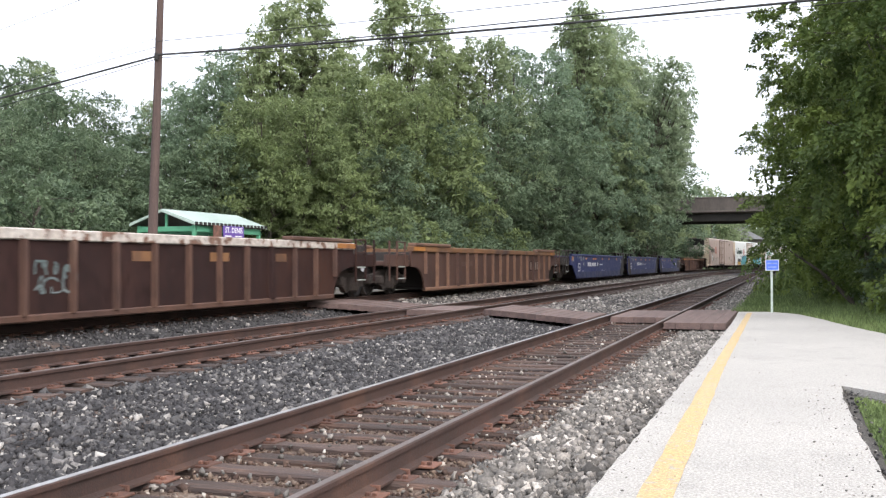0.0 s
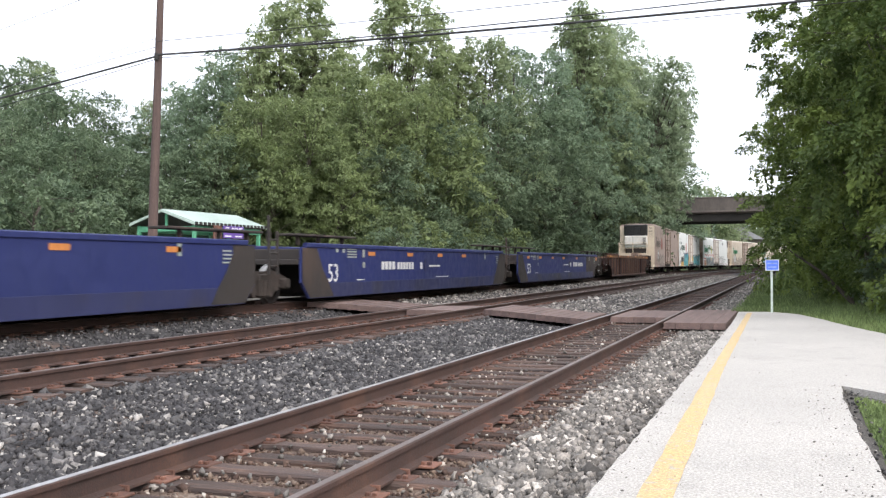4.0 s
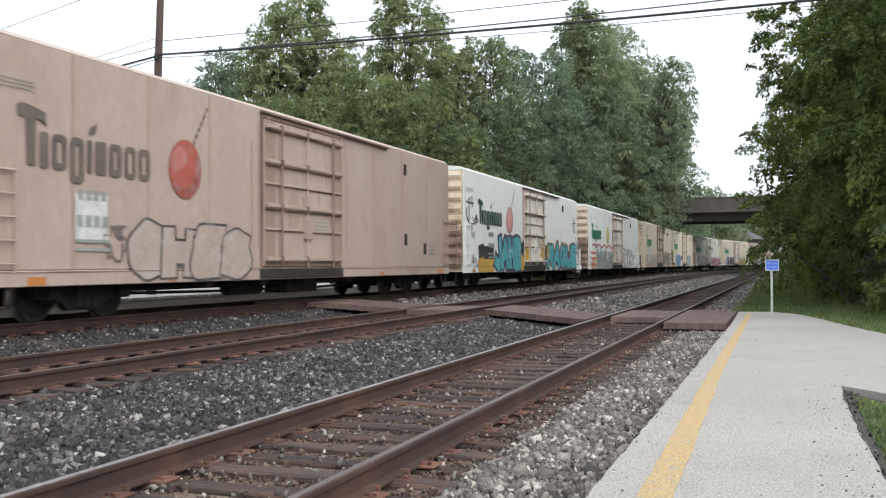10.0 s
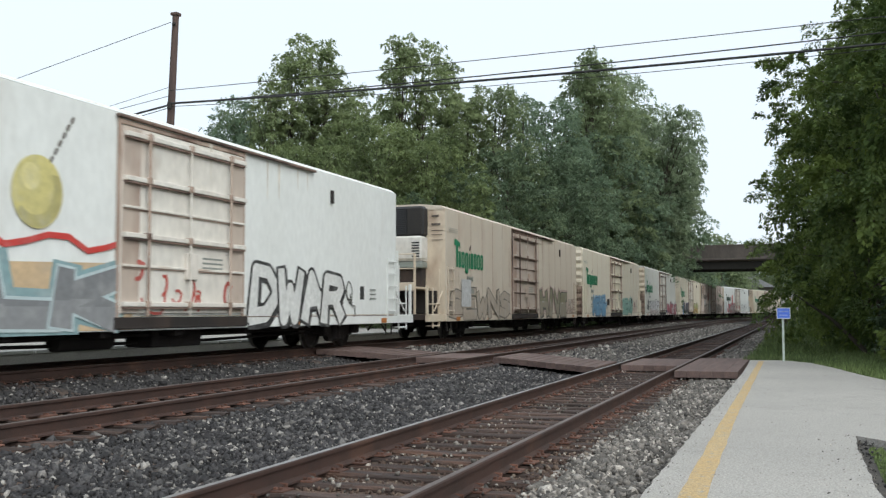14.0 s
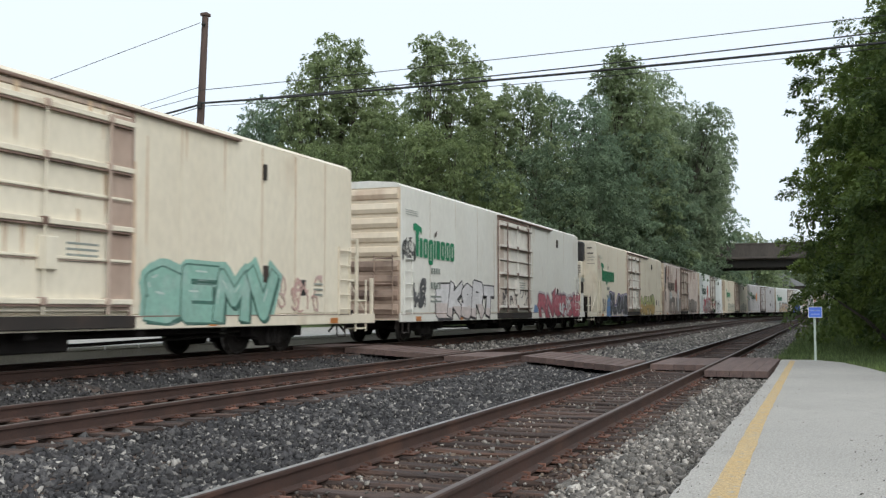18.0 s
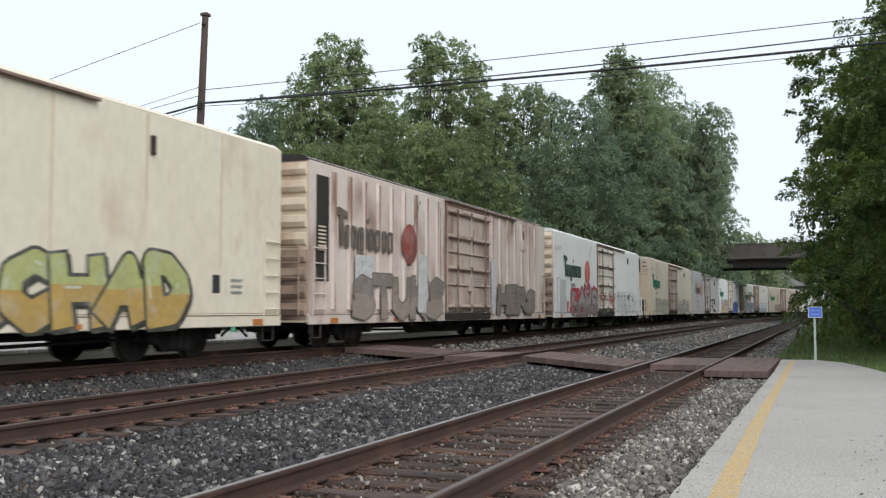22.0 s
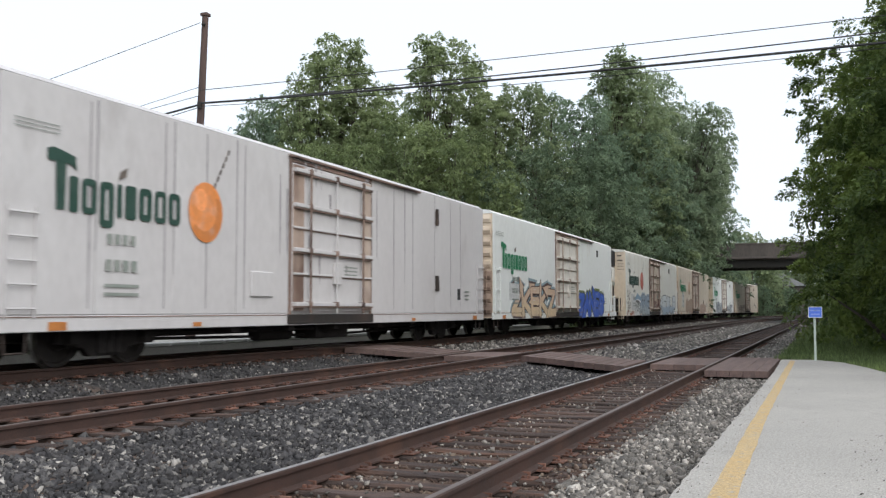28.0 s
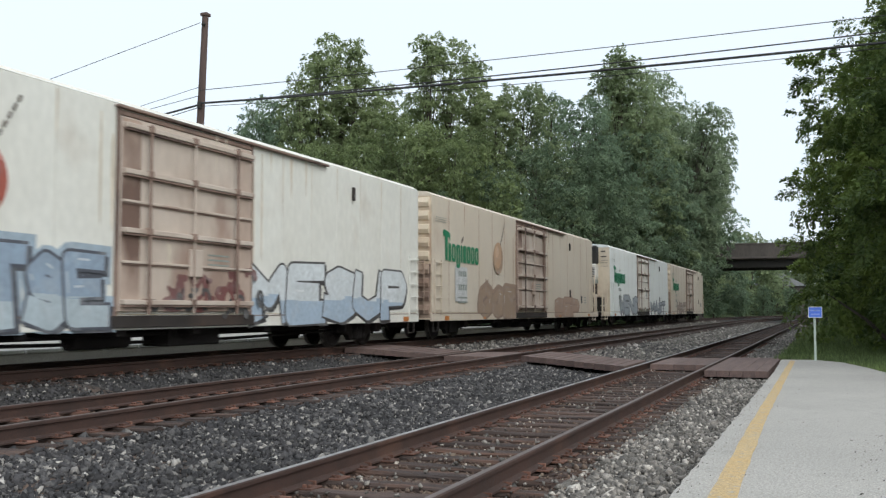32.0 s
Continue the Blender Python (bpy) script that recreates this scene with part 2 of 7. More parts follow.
EARTH = paint("dark_bare_earth", (0.06, 0.055, 0.05), (0.10, 0.09, 0.08), rough=0.95, big=3, fine=40, grain=0.5, bump=1.0, bump_scale=35)
BLADE = paint("grass_blades", (0.20, 0.26, 0.095), (0.115, 0.16, 0.062), rough=0.8, big=0.6, fine=3, grain=0.2, bump=0, per_piece=0.3, leaf=0.35)
CONCRETE = paint("bridge_concrete", (0.155, 0.13, 0.118), (0.105, 0.09, 0.083), rough=0.9, big=0.3, fine=6, grain=0.15, bump=0.3, bump_scale=14, third=(0.08, 0.072, 0.068), third_scale=0.35, stretch=(1, 1, 0.4))
PALE_CONCRETE = paint("pale_platform_concrete", (0.5, 0.49, 0.47), (0.4, 0.39, 0.37), rough=0.9, big=0.6, fine=20, grain=0.12)
POLEWOOD = paint("brown_pole_wood", (0.105, 0.07, 0.06), (0.072, 0.05, 0.045), rough=0.88, big=1.0, fine=14, grain=0.3, bump=0.5, bump_scale=20, stretch=(6, 6, 0.4))
GREENPAINT = paint("green_shelter_paint", (0.10, 0.33, 0.20), (0.08, 0.27, 0.16), rough=0.6, big=1.0, fine=14, grain=0.1)
# the shelter's green with the shade of its inside put into the colour
SHADED_GREEN = paint("shaded_green_paint", (0.025, 0.085, 0.055), (0.02, 0.065, 0.04), rough=0.6, big=1.0, fine=14, grain=0.15)
ROOFMETAL = paint("pale_green_roof_metal", (0.34, 0.41, 0.37), (0.28, 0.35, 0.31), rough=0.5, big=0.6, fine=8, grain=0.08, bump=0.05)
DARK = paint("dark_shade_metal", (0.02, 0.019, 0.018), (0.03, 0.026, 0.023), rough=0.7, big=2, fine=14, grain=0.3)
WIREMAT = paint("black_wire", (0.02, 0.02, 0.02), (0.03, 0.03, 0.03), rough=0.6, bump=0)
SIGNBLUE = paint("blue_sign_face", (0.10, 0.20, 0.75), (0.13, 0.25, 0.8), rough=0.5, big=3, fine=20, grain=0.08, bump=0)
GALV = paint("pale_green_post_steel", (0.55, 0.62, 0.55), (0.45, 0.5, 0.45), rough=0.55, metal=0.2, big=2, fine=20, grain=0.1)
WHITE = paint("white_paint", (0.78, 0.78, 0.77), (0.7, 0.7, 0.69), rough=0.6, big=1, fine=14, grain=0.06)
PURPLE = paint("purple_sign_face", (0.13, 0.07, 0.30), (0.11, 0.06, 0.26), rough=0.5, big=2, fine=14, grain=0.05, bump=0)
BARK = paint("tree_bark", (0.10, 0.085, 0.07), (0.06, 0.05, 0.04), rough=0.95, big=1.5, fine=10, grain=0.4, bump=0.8, bump_scale=12, stretch=(3, 3, 0.6))
LEAF_LIGHT = paint("light_green_leaves", (0.336, 0.398, 0.199), (0.224, 0.274, 0.14), rough=0.6, big=0.45, fine=2.0, amount=0.7, grain=0.15, bump=0, per_piece=0.12, leaf=0.55, spec=0.25)
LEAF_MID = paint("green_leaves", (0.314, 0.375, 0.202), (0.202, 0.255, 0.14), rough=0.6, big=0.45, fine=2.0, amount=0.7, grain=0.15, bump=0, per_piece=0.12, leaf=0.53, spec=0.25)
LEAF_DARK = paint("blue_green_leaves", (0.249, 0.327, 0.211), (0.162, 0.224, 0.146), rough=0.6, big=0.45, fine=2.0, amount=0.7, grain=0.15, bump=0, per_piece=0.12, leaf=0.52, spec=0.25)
# low trees: darker greens that also carry the shade at the wood's foot
LEAF_DEEP_SHADED = paint("deep_green_shaded_leaves", (0.193, 0.252, 0.148), (0.112, 0.159, 0.0952), rough=0.6, big=0.45, fine=2.0, amount=0.7, grain=0.15, bump=0, per_piece=0.12, leaf=0.4, spec=0.25)
LEAF_MOSS_SHADED = paint("mossy_green_shaded_leaves", (0.252, 0.308, 0.132), (0.146, 0.188, 0.0874), rough=0.6, big=0.45, fine=2.0, amount=0.7, grain=0.15, bump=0, per_piece=0.12, leaf=0.45, spec=0.25)
# trees by the bridge: distance haze is mixed into this leaf colour
LEAF_HAZED = paint("haze_paled_leaves", (0.358, 0.426, 0.274), (0.246, 0.308, 0.196), rough=0.6, big=0.45, fine=2.0, amount=0.7, grain=0.15, bump=0, per_piece=0.12, leaf=0.55, spec=0.25)
LEAF_OLIVE = paint("olive_leaves", (0.2, 0.262, 0.066), (0.085, 0.128, 0.04), rough=0.6, big=0.5, fine=2.0, amount=0.85, grain=0.15, bump=0, per_piece=0.12, leaf=0.36, spec=0.25)


# ---- ground ----
def line_x(y):
    """x of the nearest track's centre at y."""
    if y <= BEND:
        return -XN
    th = math.asin(min(0.999, (y - BEND) / RADIUS))
    return -XN + RADIUS * (1 - math.cos(th))


def ground_z(x, y):
    d = x - line_x(y)
    if d > 6:
        z = -0.08 + min(2.5, (d - 6) * 0.05)
    elif d > 2.4:
        z = -0.08
    elif d > 1.9:
        z = -0.55 + 0.47 * (d - 1.9) / 0.5
    elif d > -11.2:
        z = -0.55
    elif d > -12.2:
        z = -0.55 - (d + 11.2) * 0.6
    else:
        z = 0.05 + min(4.0, max(0.0, -d - 17) * 0.09)
    return z + 0.05 * noise.noise((x * 0.3, y * 0.3, 0)) * min(1, max(0, abs(d - 2.4) - 0.2))


def sheet(name, xs, ys, zf, material, label, category):
    g = Geo()
    for y in ys:
        for x in xs:
            g.v.append((x, y, zf(x, y)))
    n = len(xs)
    g.f = [(j * n + i, j * n + i + 1, (j + 1) * n + i + 1, (j + 1) * n + i) for j in range(len(ys) - 1) for i in range(n - 1)]
    ob = tagged(new(name, g.mesh(name, material, fix=False)), label, category, kind="structure")
    ob.data.polygons.foreach_set("use_smooth", [True] * len(ob.data.polygons))
    return ob


_xs = [-2500, -1200, -500, -250, -150, -100, -70, -50] + [-40 + i for i in range(22)] + [-17.5 + i * 0.5 for i in range(10)] + [-12.5, -10, -7, -4, -2] + [-1.33, -0.83, -0.4] + [0.1 + 0.5 * i for i in range(16)] + [9, 11, 14, 18, 23] + [30 + 12 * i for i in range(18)] + [300, 500, 1200, 2500]
_ys = [-2500, -1000, -450, -300, -200, -120, -80, -50, -30, -20] + [-12 + 2 * i for i in range(6)] + [i for i in range(0, 60)] + [62 + 3 * i for i in range(30)] + [155 + 8 * i for i in range(38)] + [520, 700, 1200, 2500]
sheet("ground", _xs, _ys, ground_z, GRASSY, "uneven grassy ground beside the railway", "ground")

# the ballast bed: its cross-section, off from the nearest track's centre
BED = [(2.55, -0.6), (2.25, -0.2), (1.75, -0.2), (1.4, -0.2), (0.8, -0.226), (0.0, -0.226), (-0.8, -0.226), (-1.3, -0.21), (-1.8, -0.2), (-2.3, -0.17), (-3.0, -0.12), (-3.6, -0.1), (-4.2, -0.11), (-4.9, -0.11), (-5.6, -0.11), (-6.1, -0.05), (-6.9, -0.06),
       (-7.4, 0.02), (-7.9, 0.11), (-9.14, 0.1), (-10.2, 0.12), (-10.9, 0.10), (-11.25, -0.2), (-11.4, -0.6)]


def bed_z(off):
    for (a, za), (b, zb) in zip(BED, BED[1:]):
        if off >= b:
            return za + (zb - za) * (off - a) / (b - a)
    return BED[-1][1]


_g = Geo()
_offs = [o for (a, _), (b, _) in zip(BED, BED[1:]) for o in (a, (a + b) / 2)] + [BED[-1][0]]
_ss = [-430, -300, -200, -100, -50, -25, -12] + [-6 + 0.3 * i for i in range(160)] + [42 + 2 * i for i in range(60)] + [165 + 8 * i for i in range(45)]
for s in _ss:
    for o in _offs:
        x, y, _ = along(o, s)
        _g.v.append((x, y, bed_z(o) + (0.025 * noise.noise((x * 1.3, y * 1.3, 3)) if -6 < s < 44 else 0)))
_k = len(_offs)
_g.f = [(j * _k + i, (j + 1) * _k + i, (j + 1) * _k + i + 1, j * _k + i + 1) for j in range(len(_ss) - 1) for i in range(_k - 1)]
_me = _g.mesh("ballast_bed", BALLAST, fix=False)
_me.materials.append(FINES)
_me.materials.append(BED_SHADED)
for _p in _me.polygons:
    _o = _offs[_p.index % (_k - 1)]
    # 1: fines, 2: far track's bed with the train's shade in its colour
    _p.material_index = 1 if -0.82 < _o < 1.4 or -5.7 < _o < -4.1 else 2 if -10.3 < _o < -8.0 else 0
_bed = tagged(new("ballast_bed", _me), "grey crushed-stone ballast bed under three railway tracks", "ballast bed", kind="structure")


def scatter_stones(name, count, place, size, material, label):
    """Loose angular stones in one mesh: broken, lopsided lumps."""
    rng = np.random.default_rng(7 + count)
    base = np.array([(x, y, z) for x in (-.8, .8) for y in (-.8, .8) for z in (-.62, .62)], float)
    tri = np.array([(0, 1, 3), (0, 3, 2), (4, 6, 7), (4, 7, 5), (0, 4, 5), (0, 5, 1), (2, 3, 7), (2, 7, 6), (0, 2, 6), (0, 6, 4), (1, 5, 7), (1, 7, 3)])
    nb = len(base)
    pts = place(rng, count)
    q = rng.normal(size=(count, 4))
    q /= np.linalg.norm(q, axis=1)[:, None]
    w, a, b, c = q.T
    rot = np.stack([1 - 2 * (b * b + c * c), 2 * (a * b - w * c), 2 * (a * c + w * b), 2 * (a * b + w * c), 1 - 2 * (a * a + c * c), 2 * (b * c - w * a), 2 * (a * c - w * b), 2 * (b * c + w * a), 1 - 2 * (a * a + b * b)], 1).reshape(-1, 3, 3)
    sc = rng.lognormal(math.log(size), 0.33, (count, 1, 1)) * rng.uniform(0.5, 1.25, (count, 1, 3))
    jit = base[None] * (1 + rng.uniform(-0.5, 0.35, (count, nb, 1))) + rng.normal(0, 0.16, (count, nb, 3))
    v = np.einsum('nij,nkj->nki', rot, jit * sc) + pts[:, None, :]
    f = tri[None] + (np.arange(count) * nb)[:, None, None]
    me = bpy.data.meshes.new(name)
    me.vertices.add(count * nb)
    me.vertices.foreach_set("co", v.reshape(-1))
    nf = count * len(tri)
    me.loops.add(nf * 3)
    me.loops.foreach_set("vertex_index", f.reshape(-1))
    me.polygons.add(nf)
    me.polygons.foreach_set("loop_start", np.arange(nf) * 3)
    me.update(calc_edges=True)
    me.validate()
    me.materials.append(material)
    return tagged(new(name, me), label, "ballast", kind="stuff")


def between(o0, o1, lift=0.0, far=40.0):
    """Places on the bed between two offsets, denser near the start."""
    def place(rng, n):
        y = 3.0 + (far - 3.0) * rng.random(n) ** 1.75
        o = rng.uniform(min(o0, o1), max(o0, o1), n)
        z = np.interp(-o, [-a for a, _ in BED], [z for _, z in BED]) + lift + rng.uniform(-0.012, 0.02, n)
        return np.stack([o - XN, y, z], 1)
    return place


def distant(o0, o1):
    def place(rng, n):
        y = 28.0 + 80 * rng.random(n) ** 1.3
        o = rng.uniform(min(o0, o1), max(o0, o1), n)
        z = np.interp(-o, [-a for a, _ in BED], [z for _, z in BED]) + rng.uniform(0, 0.02, n)
        return np.stack([o - XN, y, z], 1)
    return place


scatter_stones("ballast_stones", 60000, between(-1.15, -4.0), 0.0225, STONE, "loose grey crushed stones between the tracks")
scatter_stones("ballast_stones", 20000, between(-5.8, -8.0, far=60), 0.023, STONE, "loose grey crushed stones before the far track")
scatter_stones("ballast_stones", 30000, between(2.3, 1.2), 0.0225, STONE_PALE, "loose pale stones between track and platform")
scatter_stones("ballast_stones", 17000, between(0.68, -0.68), 0.0155, STONE_RUST, "rust-stained stones between the ties")
scatter_stones("ballast_stones", 5200, between(1.3, 0.86), 0.0165, STONE_RUST, "rust-stained stones along the tie ends")
scatter_stones("ballast_stones", 3800, between(-0.86, -1.25), 0.019, STONE, "grey stones along the tie ends")
scatter_stones("ballast_stones", 900, between(1.3, -0.68, lift=0.045, far=24), 0.016, STONE_PALE, "scattered pale stones lying on the ties")
scatter_stones("ballast_stones", 8000, between(-4.2, -5.6, far=60), 0.022, STONE_RUST, "rust-stained stones between the rails of the middle track")
scatter_stones("ballast_stones", 6000, between(-8.0, -10.2, far=60), 0.032, STONE_SHADED, "dark stones under the train, its shade put into their colour")
scatter_stones("ballast_stones", 16000, distant(-1.0, -4.1), 0.036, STONE_PALE, "pale ballast stones further along the line")
scatter_stones("ballast_stones", 7000, distant(2.25, 0.9), 0.036, STONE_PALE, "pale ballast stones further along the verge")
scatter_stones("ballast_stones", 7000, distant(-5.8, -8.0), 0.036, STONE_PALE, "pale ballast stones before the far track")


# ---- tracks ----
RAILSEC = [(-0.07, -0.175), (0.07, -0.175), (0.07, -0.160), (0.012, -0.142), (0.010, -0.045), (0.036, -0.036), (0.037, -0.008), (0.030, -0.001), (-0.030, -0.001), (-0.037, -0.008), (-0.036, -0.036), (-0.010, -0.045), (-0.012, -0.142), (-0.07, -0.160)]


def rail_mesh(name, off, z, sec, mat):
    g = Geo()
    ss = [-430, -250, -100, -30, 0, 40, 80, BEND] + [BEND + 8 * i for i in range(1, 52)]
    k = len(sec)
    for s in ss:
        for a, b in sec:
            x, y, _ = along(off + a, s)
            g.v.append((x, y, z + b))
    g.f = [(j * k + i, j * k + (i + 1) % k, (j + 1) * k + (i + 1) % k, (j + 1) * k + i) for j in range(len(ss) - 1) for i in range(k)]
    return g


def build_track(off, z, label, head, first, last):
    t = thing("railway_track", label, "railway track", "tracks")
    for side in (-0.7525, 0.7525):
        r = part("rail", rail_mesh("rail", off + side, z, RAILSEC, RAIL), RAIL, t)
        part("railhead", rail_mesh("railhead", off + side, z, [(-0.027, -0.004), (0.027, -0.004), (0.024, 0.002), (-0.024, 0.002)], head), head if side < 0 else DULLHEAD, r, "polished running surface" if side < 0 else "dull running surface")
    rng = random.Random(int(100 + off * 10))
    variants = []
    for i in range(5):
        g = Geo()
        n = 7
        w, h = 0.115, 0.16
        for j in range(n):
            x = -1.3 + 2.6 * j / (n - 1)
            for dy, dz in ((-w, -h), (w, -h), (w, -0.02), (w - 0.02, 0.0), (-w + 0.02, 0.0), (-w, -0.02)):
                g.v.append((x + rng.uniform(-.02, .02) * (j in (0, n - 1)), dy + rng.uniform(-.012, .012), dz + rng.uniform(-.012, .008)))
        g.f = [(j * 6 + i2, j * 6 + (i2 + 1) % 6, (j + 1) * 6 + (i2 + 1) % 6, (j + 1) * 6 + i2) for j in range(n - 1) for i2 in range(6)] + [tuple(range(6)), tuple(range((n - 1) * 6, n * 6))]
        variants.append(g.mesh("tie", TIE))
    pg = Geo().box(-0.18, 0.18, -0.095, 0.095, -0.012, 0.006, 0.004)
    for sx in (-0.13, -0.085, 0.085, 0.13):
        pg.box(sx - 0.014, sx + 0.014, (-0.05 if sx > 0 else 0.03), (-0.02 if sx > 0 else 0.06), 0.006, 0.028, 0.003)
    plate = pg.mesh("tie_plate", PLATE)
    anchor = Geo().box(-0.09, 0.09, -0.012, 0.012, -0.03, 0.012, 0.004).mesh("rail_anchor", PLATE)
    s = first
    while s < last:
        x, y, th = along(off, s)
        yaw = rng.uniform(-1.5, 1.5)
        tie = part("tie", variants[rng.randrange(5)], TIE, t, at=pose(x, y, z - 0.178 + rng.uniform(-.012, .004), 0, 0, -math.degrees(th) + yaw))
        for side in (-0.7525, 0.7525):
            part("tie_plate", plate, PLATE, t, at=pose(x + side, y, z - 0.172, 0, 0, yaw))
            if s < 22:
                part("rail_anchor", anchor, PLATE, t, at=pose(x + side, y + 0.15, z - 0.155))
        s += 0.50 + rng.uniform(-0.04, 0.04)
    g = Geo()
    while s < 240:
        x, y, th = along(off, s)
        g.box(-1.3, 1.3, -0.11, 0.11, z - 0.33, z - 0.175, 0, pose(x, y, 0, 0, 0, -math.degrees(th)))
        s += 0.5
    tagged(part("remaining_sleeper", g, TIE, t), "", "", "", "stuff")
    return t


build_track(0.0, 0.0, "rusty railway track beside the platform on weathered ties", RAILHEAD, -3.0, 44)
build_track(-DM, ZM, "rusty middle railway track on wooden ties", DULLHEAD, 3.0, 34)
build_track(-DM - DT, ZT, "far railway track under the passing train", DULLHEAD, 8.0, 34)


# ---- platform ----
def slab(name, pts, z0, z1, material, label, category, kind="structure", parent=None):
    bm = bmesh.new()
    bot = [bm.verts.new((x, y, z0)) for x, y in pts]
    top = [bm.verts.new((x, y, z1)) for x, y in pts]
    n = len(pts)
    bm.faces.new(top)
    bm.faces.new(bot[::-1])
    for i in range(n):
        bm.faces.new((bot[i], bot[(i + 1) % n], top[(i + 1) % n], top[i]))
    bmesh.ops.recalc_face_normals(bm, faces=bm.faces)
    me = bpy.data.meshes.new(name)
    bm.to_mesh(me)
    bm.free()
    me.materials.append(material)
    ob = new(name, me)
    if parent:
        ob.parent = parent
        return tagged(ob, label)
    return tagged(ob, label, category, kind=kind)


def ragged(pts, step, amp, seed):
    """The outline with small wobbles along its sides."""
    rng = random.Random(seed)
    out = []
    for (x0, y0), (x1, y1) in zip(pts, pts[1:] + pts[:1]):
        n = max(1, int(math.hypot(x1 - x0, y1 - y0) / step))
        for i in range(n):
            u = i / n
            out.append((x0 + (x1 - x0) * u + rng.uniform(-amp, amp), y0 + (y1 - y0) * u + rng.uniform(-amp, amp)))
    return out


PLATFORM = [(-0.99, -9), (-0.99, 20.4), (-1.06, 25.9), (-0.3, 26.0), (0.33, 25.0), (0.8, 22.8), (1.2, 20.5), (1.7, 18.2), (3.2, 14.2), (9, 9), (9, 4.5), (4, 6.5), (1.6, 9.2), (0.9, 10.05), (0.54, 10.55), (0.5, 9), (0.52, 6.9), (0.55, 5), (0.56, -9)]
slab("platform", ragged(PLATFORM, 0.22, 0.012, 3), -0.4, 0.01, ASPHALT, "pale worn asphalt platform with ragged edges", "platform")
slab("yellow_line", ragged([(-0.76, -9), (-0.735, 5.2), (-0.80, 12.0), (-0.84, 25.4), (-0.72, 25.4), (-0.66, 12.0), (-0.55, 5.2), (-0.57, -9)], 0.3, 0.006, 4), 0.008, 0.014, YELLOW, "worn yellow safety line painted along the platform edge", "safety line")

# ---- plank crossing ----
def crossing_panel(o0, o1, za, zb, n, y0, y1, label, skew=0.0):
    """Planks laid along the line, from offset o0 at height za to o1 at zb; skew: how far the last is shifted along the line."""
    t = thing("plank_crossing", label, "plank crossing", "crossing panels")
    w = (o1 - o0) / n
    for i in range(n):
        a = o0 + i * w - XN
        z = za + (zb - za) * (i + 0.5) / n
        p, q = skew * i / n, skew * (i + 1) / n
        r, e = 0.012 * math.sin(i * 5.1), 0.04 * math.sin(i * 3.3)
        part("plank", Geo().prism([(a + 0.003, y0 + p + r), (a + w - 0.003, y0 + q + r), (a + w - 0.003, y1 + q + e), (a + 0.003, y1 + p + e)], z - 0.13, z + 0.002 * math.sin(i * 7), 'z'), PLANK, t)


crossing_panel(0.86, 2.12, 0.0, 0.0, 5, 20.9, 26.9, "weathered plank crossing between platform and track")
crossing_panel(-0.66, 0.66, -0.03, -0.03, 5, 23.4, 26.9, "weathered planks between the rails of the platform-side track")
crossing_panel(-3.75, -0.86, 0.13, 0.02, 11, 23.2, 25.9, "weathered plank crossing sloping between two tracks", -1.9)
crossing_panel(-DM - 0.66, -DM + 0.66, ZM - 0.02, ZM - 0.02, 5, 22.6, 25.2, "weathered planks between the rails of the middle track")
crossing_panel(-DM - DT + 0.86, -DM - 0.86, 0.30, 0.16, 9, 22.6, 25.0, "weathered plank crossing before the far track")
crossing_panel(-DM - DT - 0.66, -DM - DT + 0.66, ZT - 0.02, ZT - 0.02, 5, 22.6, 25.0, "weathered planks between the rails of the far track")

# ---- sign at the platform's end ----
_t = thing("platform_sign", "small blue sign on a pale metal post", "sign")
part("post", Geo().box(-0.29, -0.235, 25.58, 25.62, -0.3, 1.32, 0.006), GALV, _t)
_b = part("board", Geo().box(-0.405, -0.085, 25.55, 25.575, 1.05, 1.32, 0.01), SIGNBLUE, _t, "blue sign plate")
part("border", Geo().box(-0.405, -0.085, 25.535, 25.55, 1.305, 1.32).box(-0.405, -0.085, 25.535, 25.55, 1.05, 1.065).box(-0.405, -0.39, 25.535, 25.55, 1.065, 1.305).box(-0.1, -0.085, 25.535, 25.55, 1.065, 1.305), WHITE, _b, "white edge")
_bar = paint("pale_blue_bars", (0.3, 0.4, 0.85), bump=0)
part("writing_bar", Geo().box(-0.36, -0.13, 25.543, 25.55, 1.21, 1.24), _bar, _b)
part("writing_bar", Geo().box(-0.34, -0.15, 25.543, 25.55, 1.12, 1.15), _bar, _b)

# ---- pole and wires ----
_t = thing("utility_pole", "tall brown wooden utility pole leaning slightly", "utility pole")
part("pole", Geo().tube((-17.48, 24.3, -0.2), (-17.08, 24.3, 10.1), 0.155, 12, 0.095), POLEWOOD, _t, smooth=True)
part("pole_cap", Geo().box(-17.2, -16.96, 24.18, 24.42, 10.02, 10.12, 0.02), POLEWOOD, _t)
part("insulator", Geo().disc([(0.03, 0), (0.06, 0.03), (0.06, 0.06), (0.03, 0.1)], (-17.05, 24.16, 9.7), 'z', 10), DARK, _t)
part("bracket", Geo().box(-17.2, -17.08, 24.1, 24.2, 7.22, 7.42, 0.01), DARK, _t)


def wire(a, b, sag, r, label):
    g = Geo()
    pts = []
    for i in range(25):
        u = i / 24
        p = Vector(a).lerp(Vector(b), u)
        p.z -= sag * 4 * u * (1 - u)
        pts.append(p)
    g.path(pts, r, 5)
    return solid("overhead_wire", g, WIREMAT, label, "wire", "overhead wires")


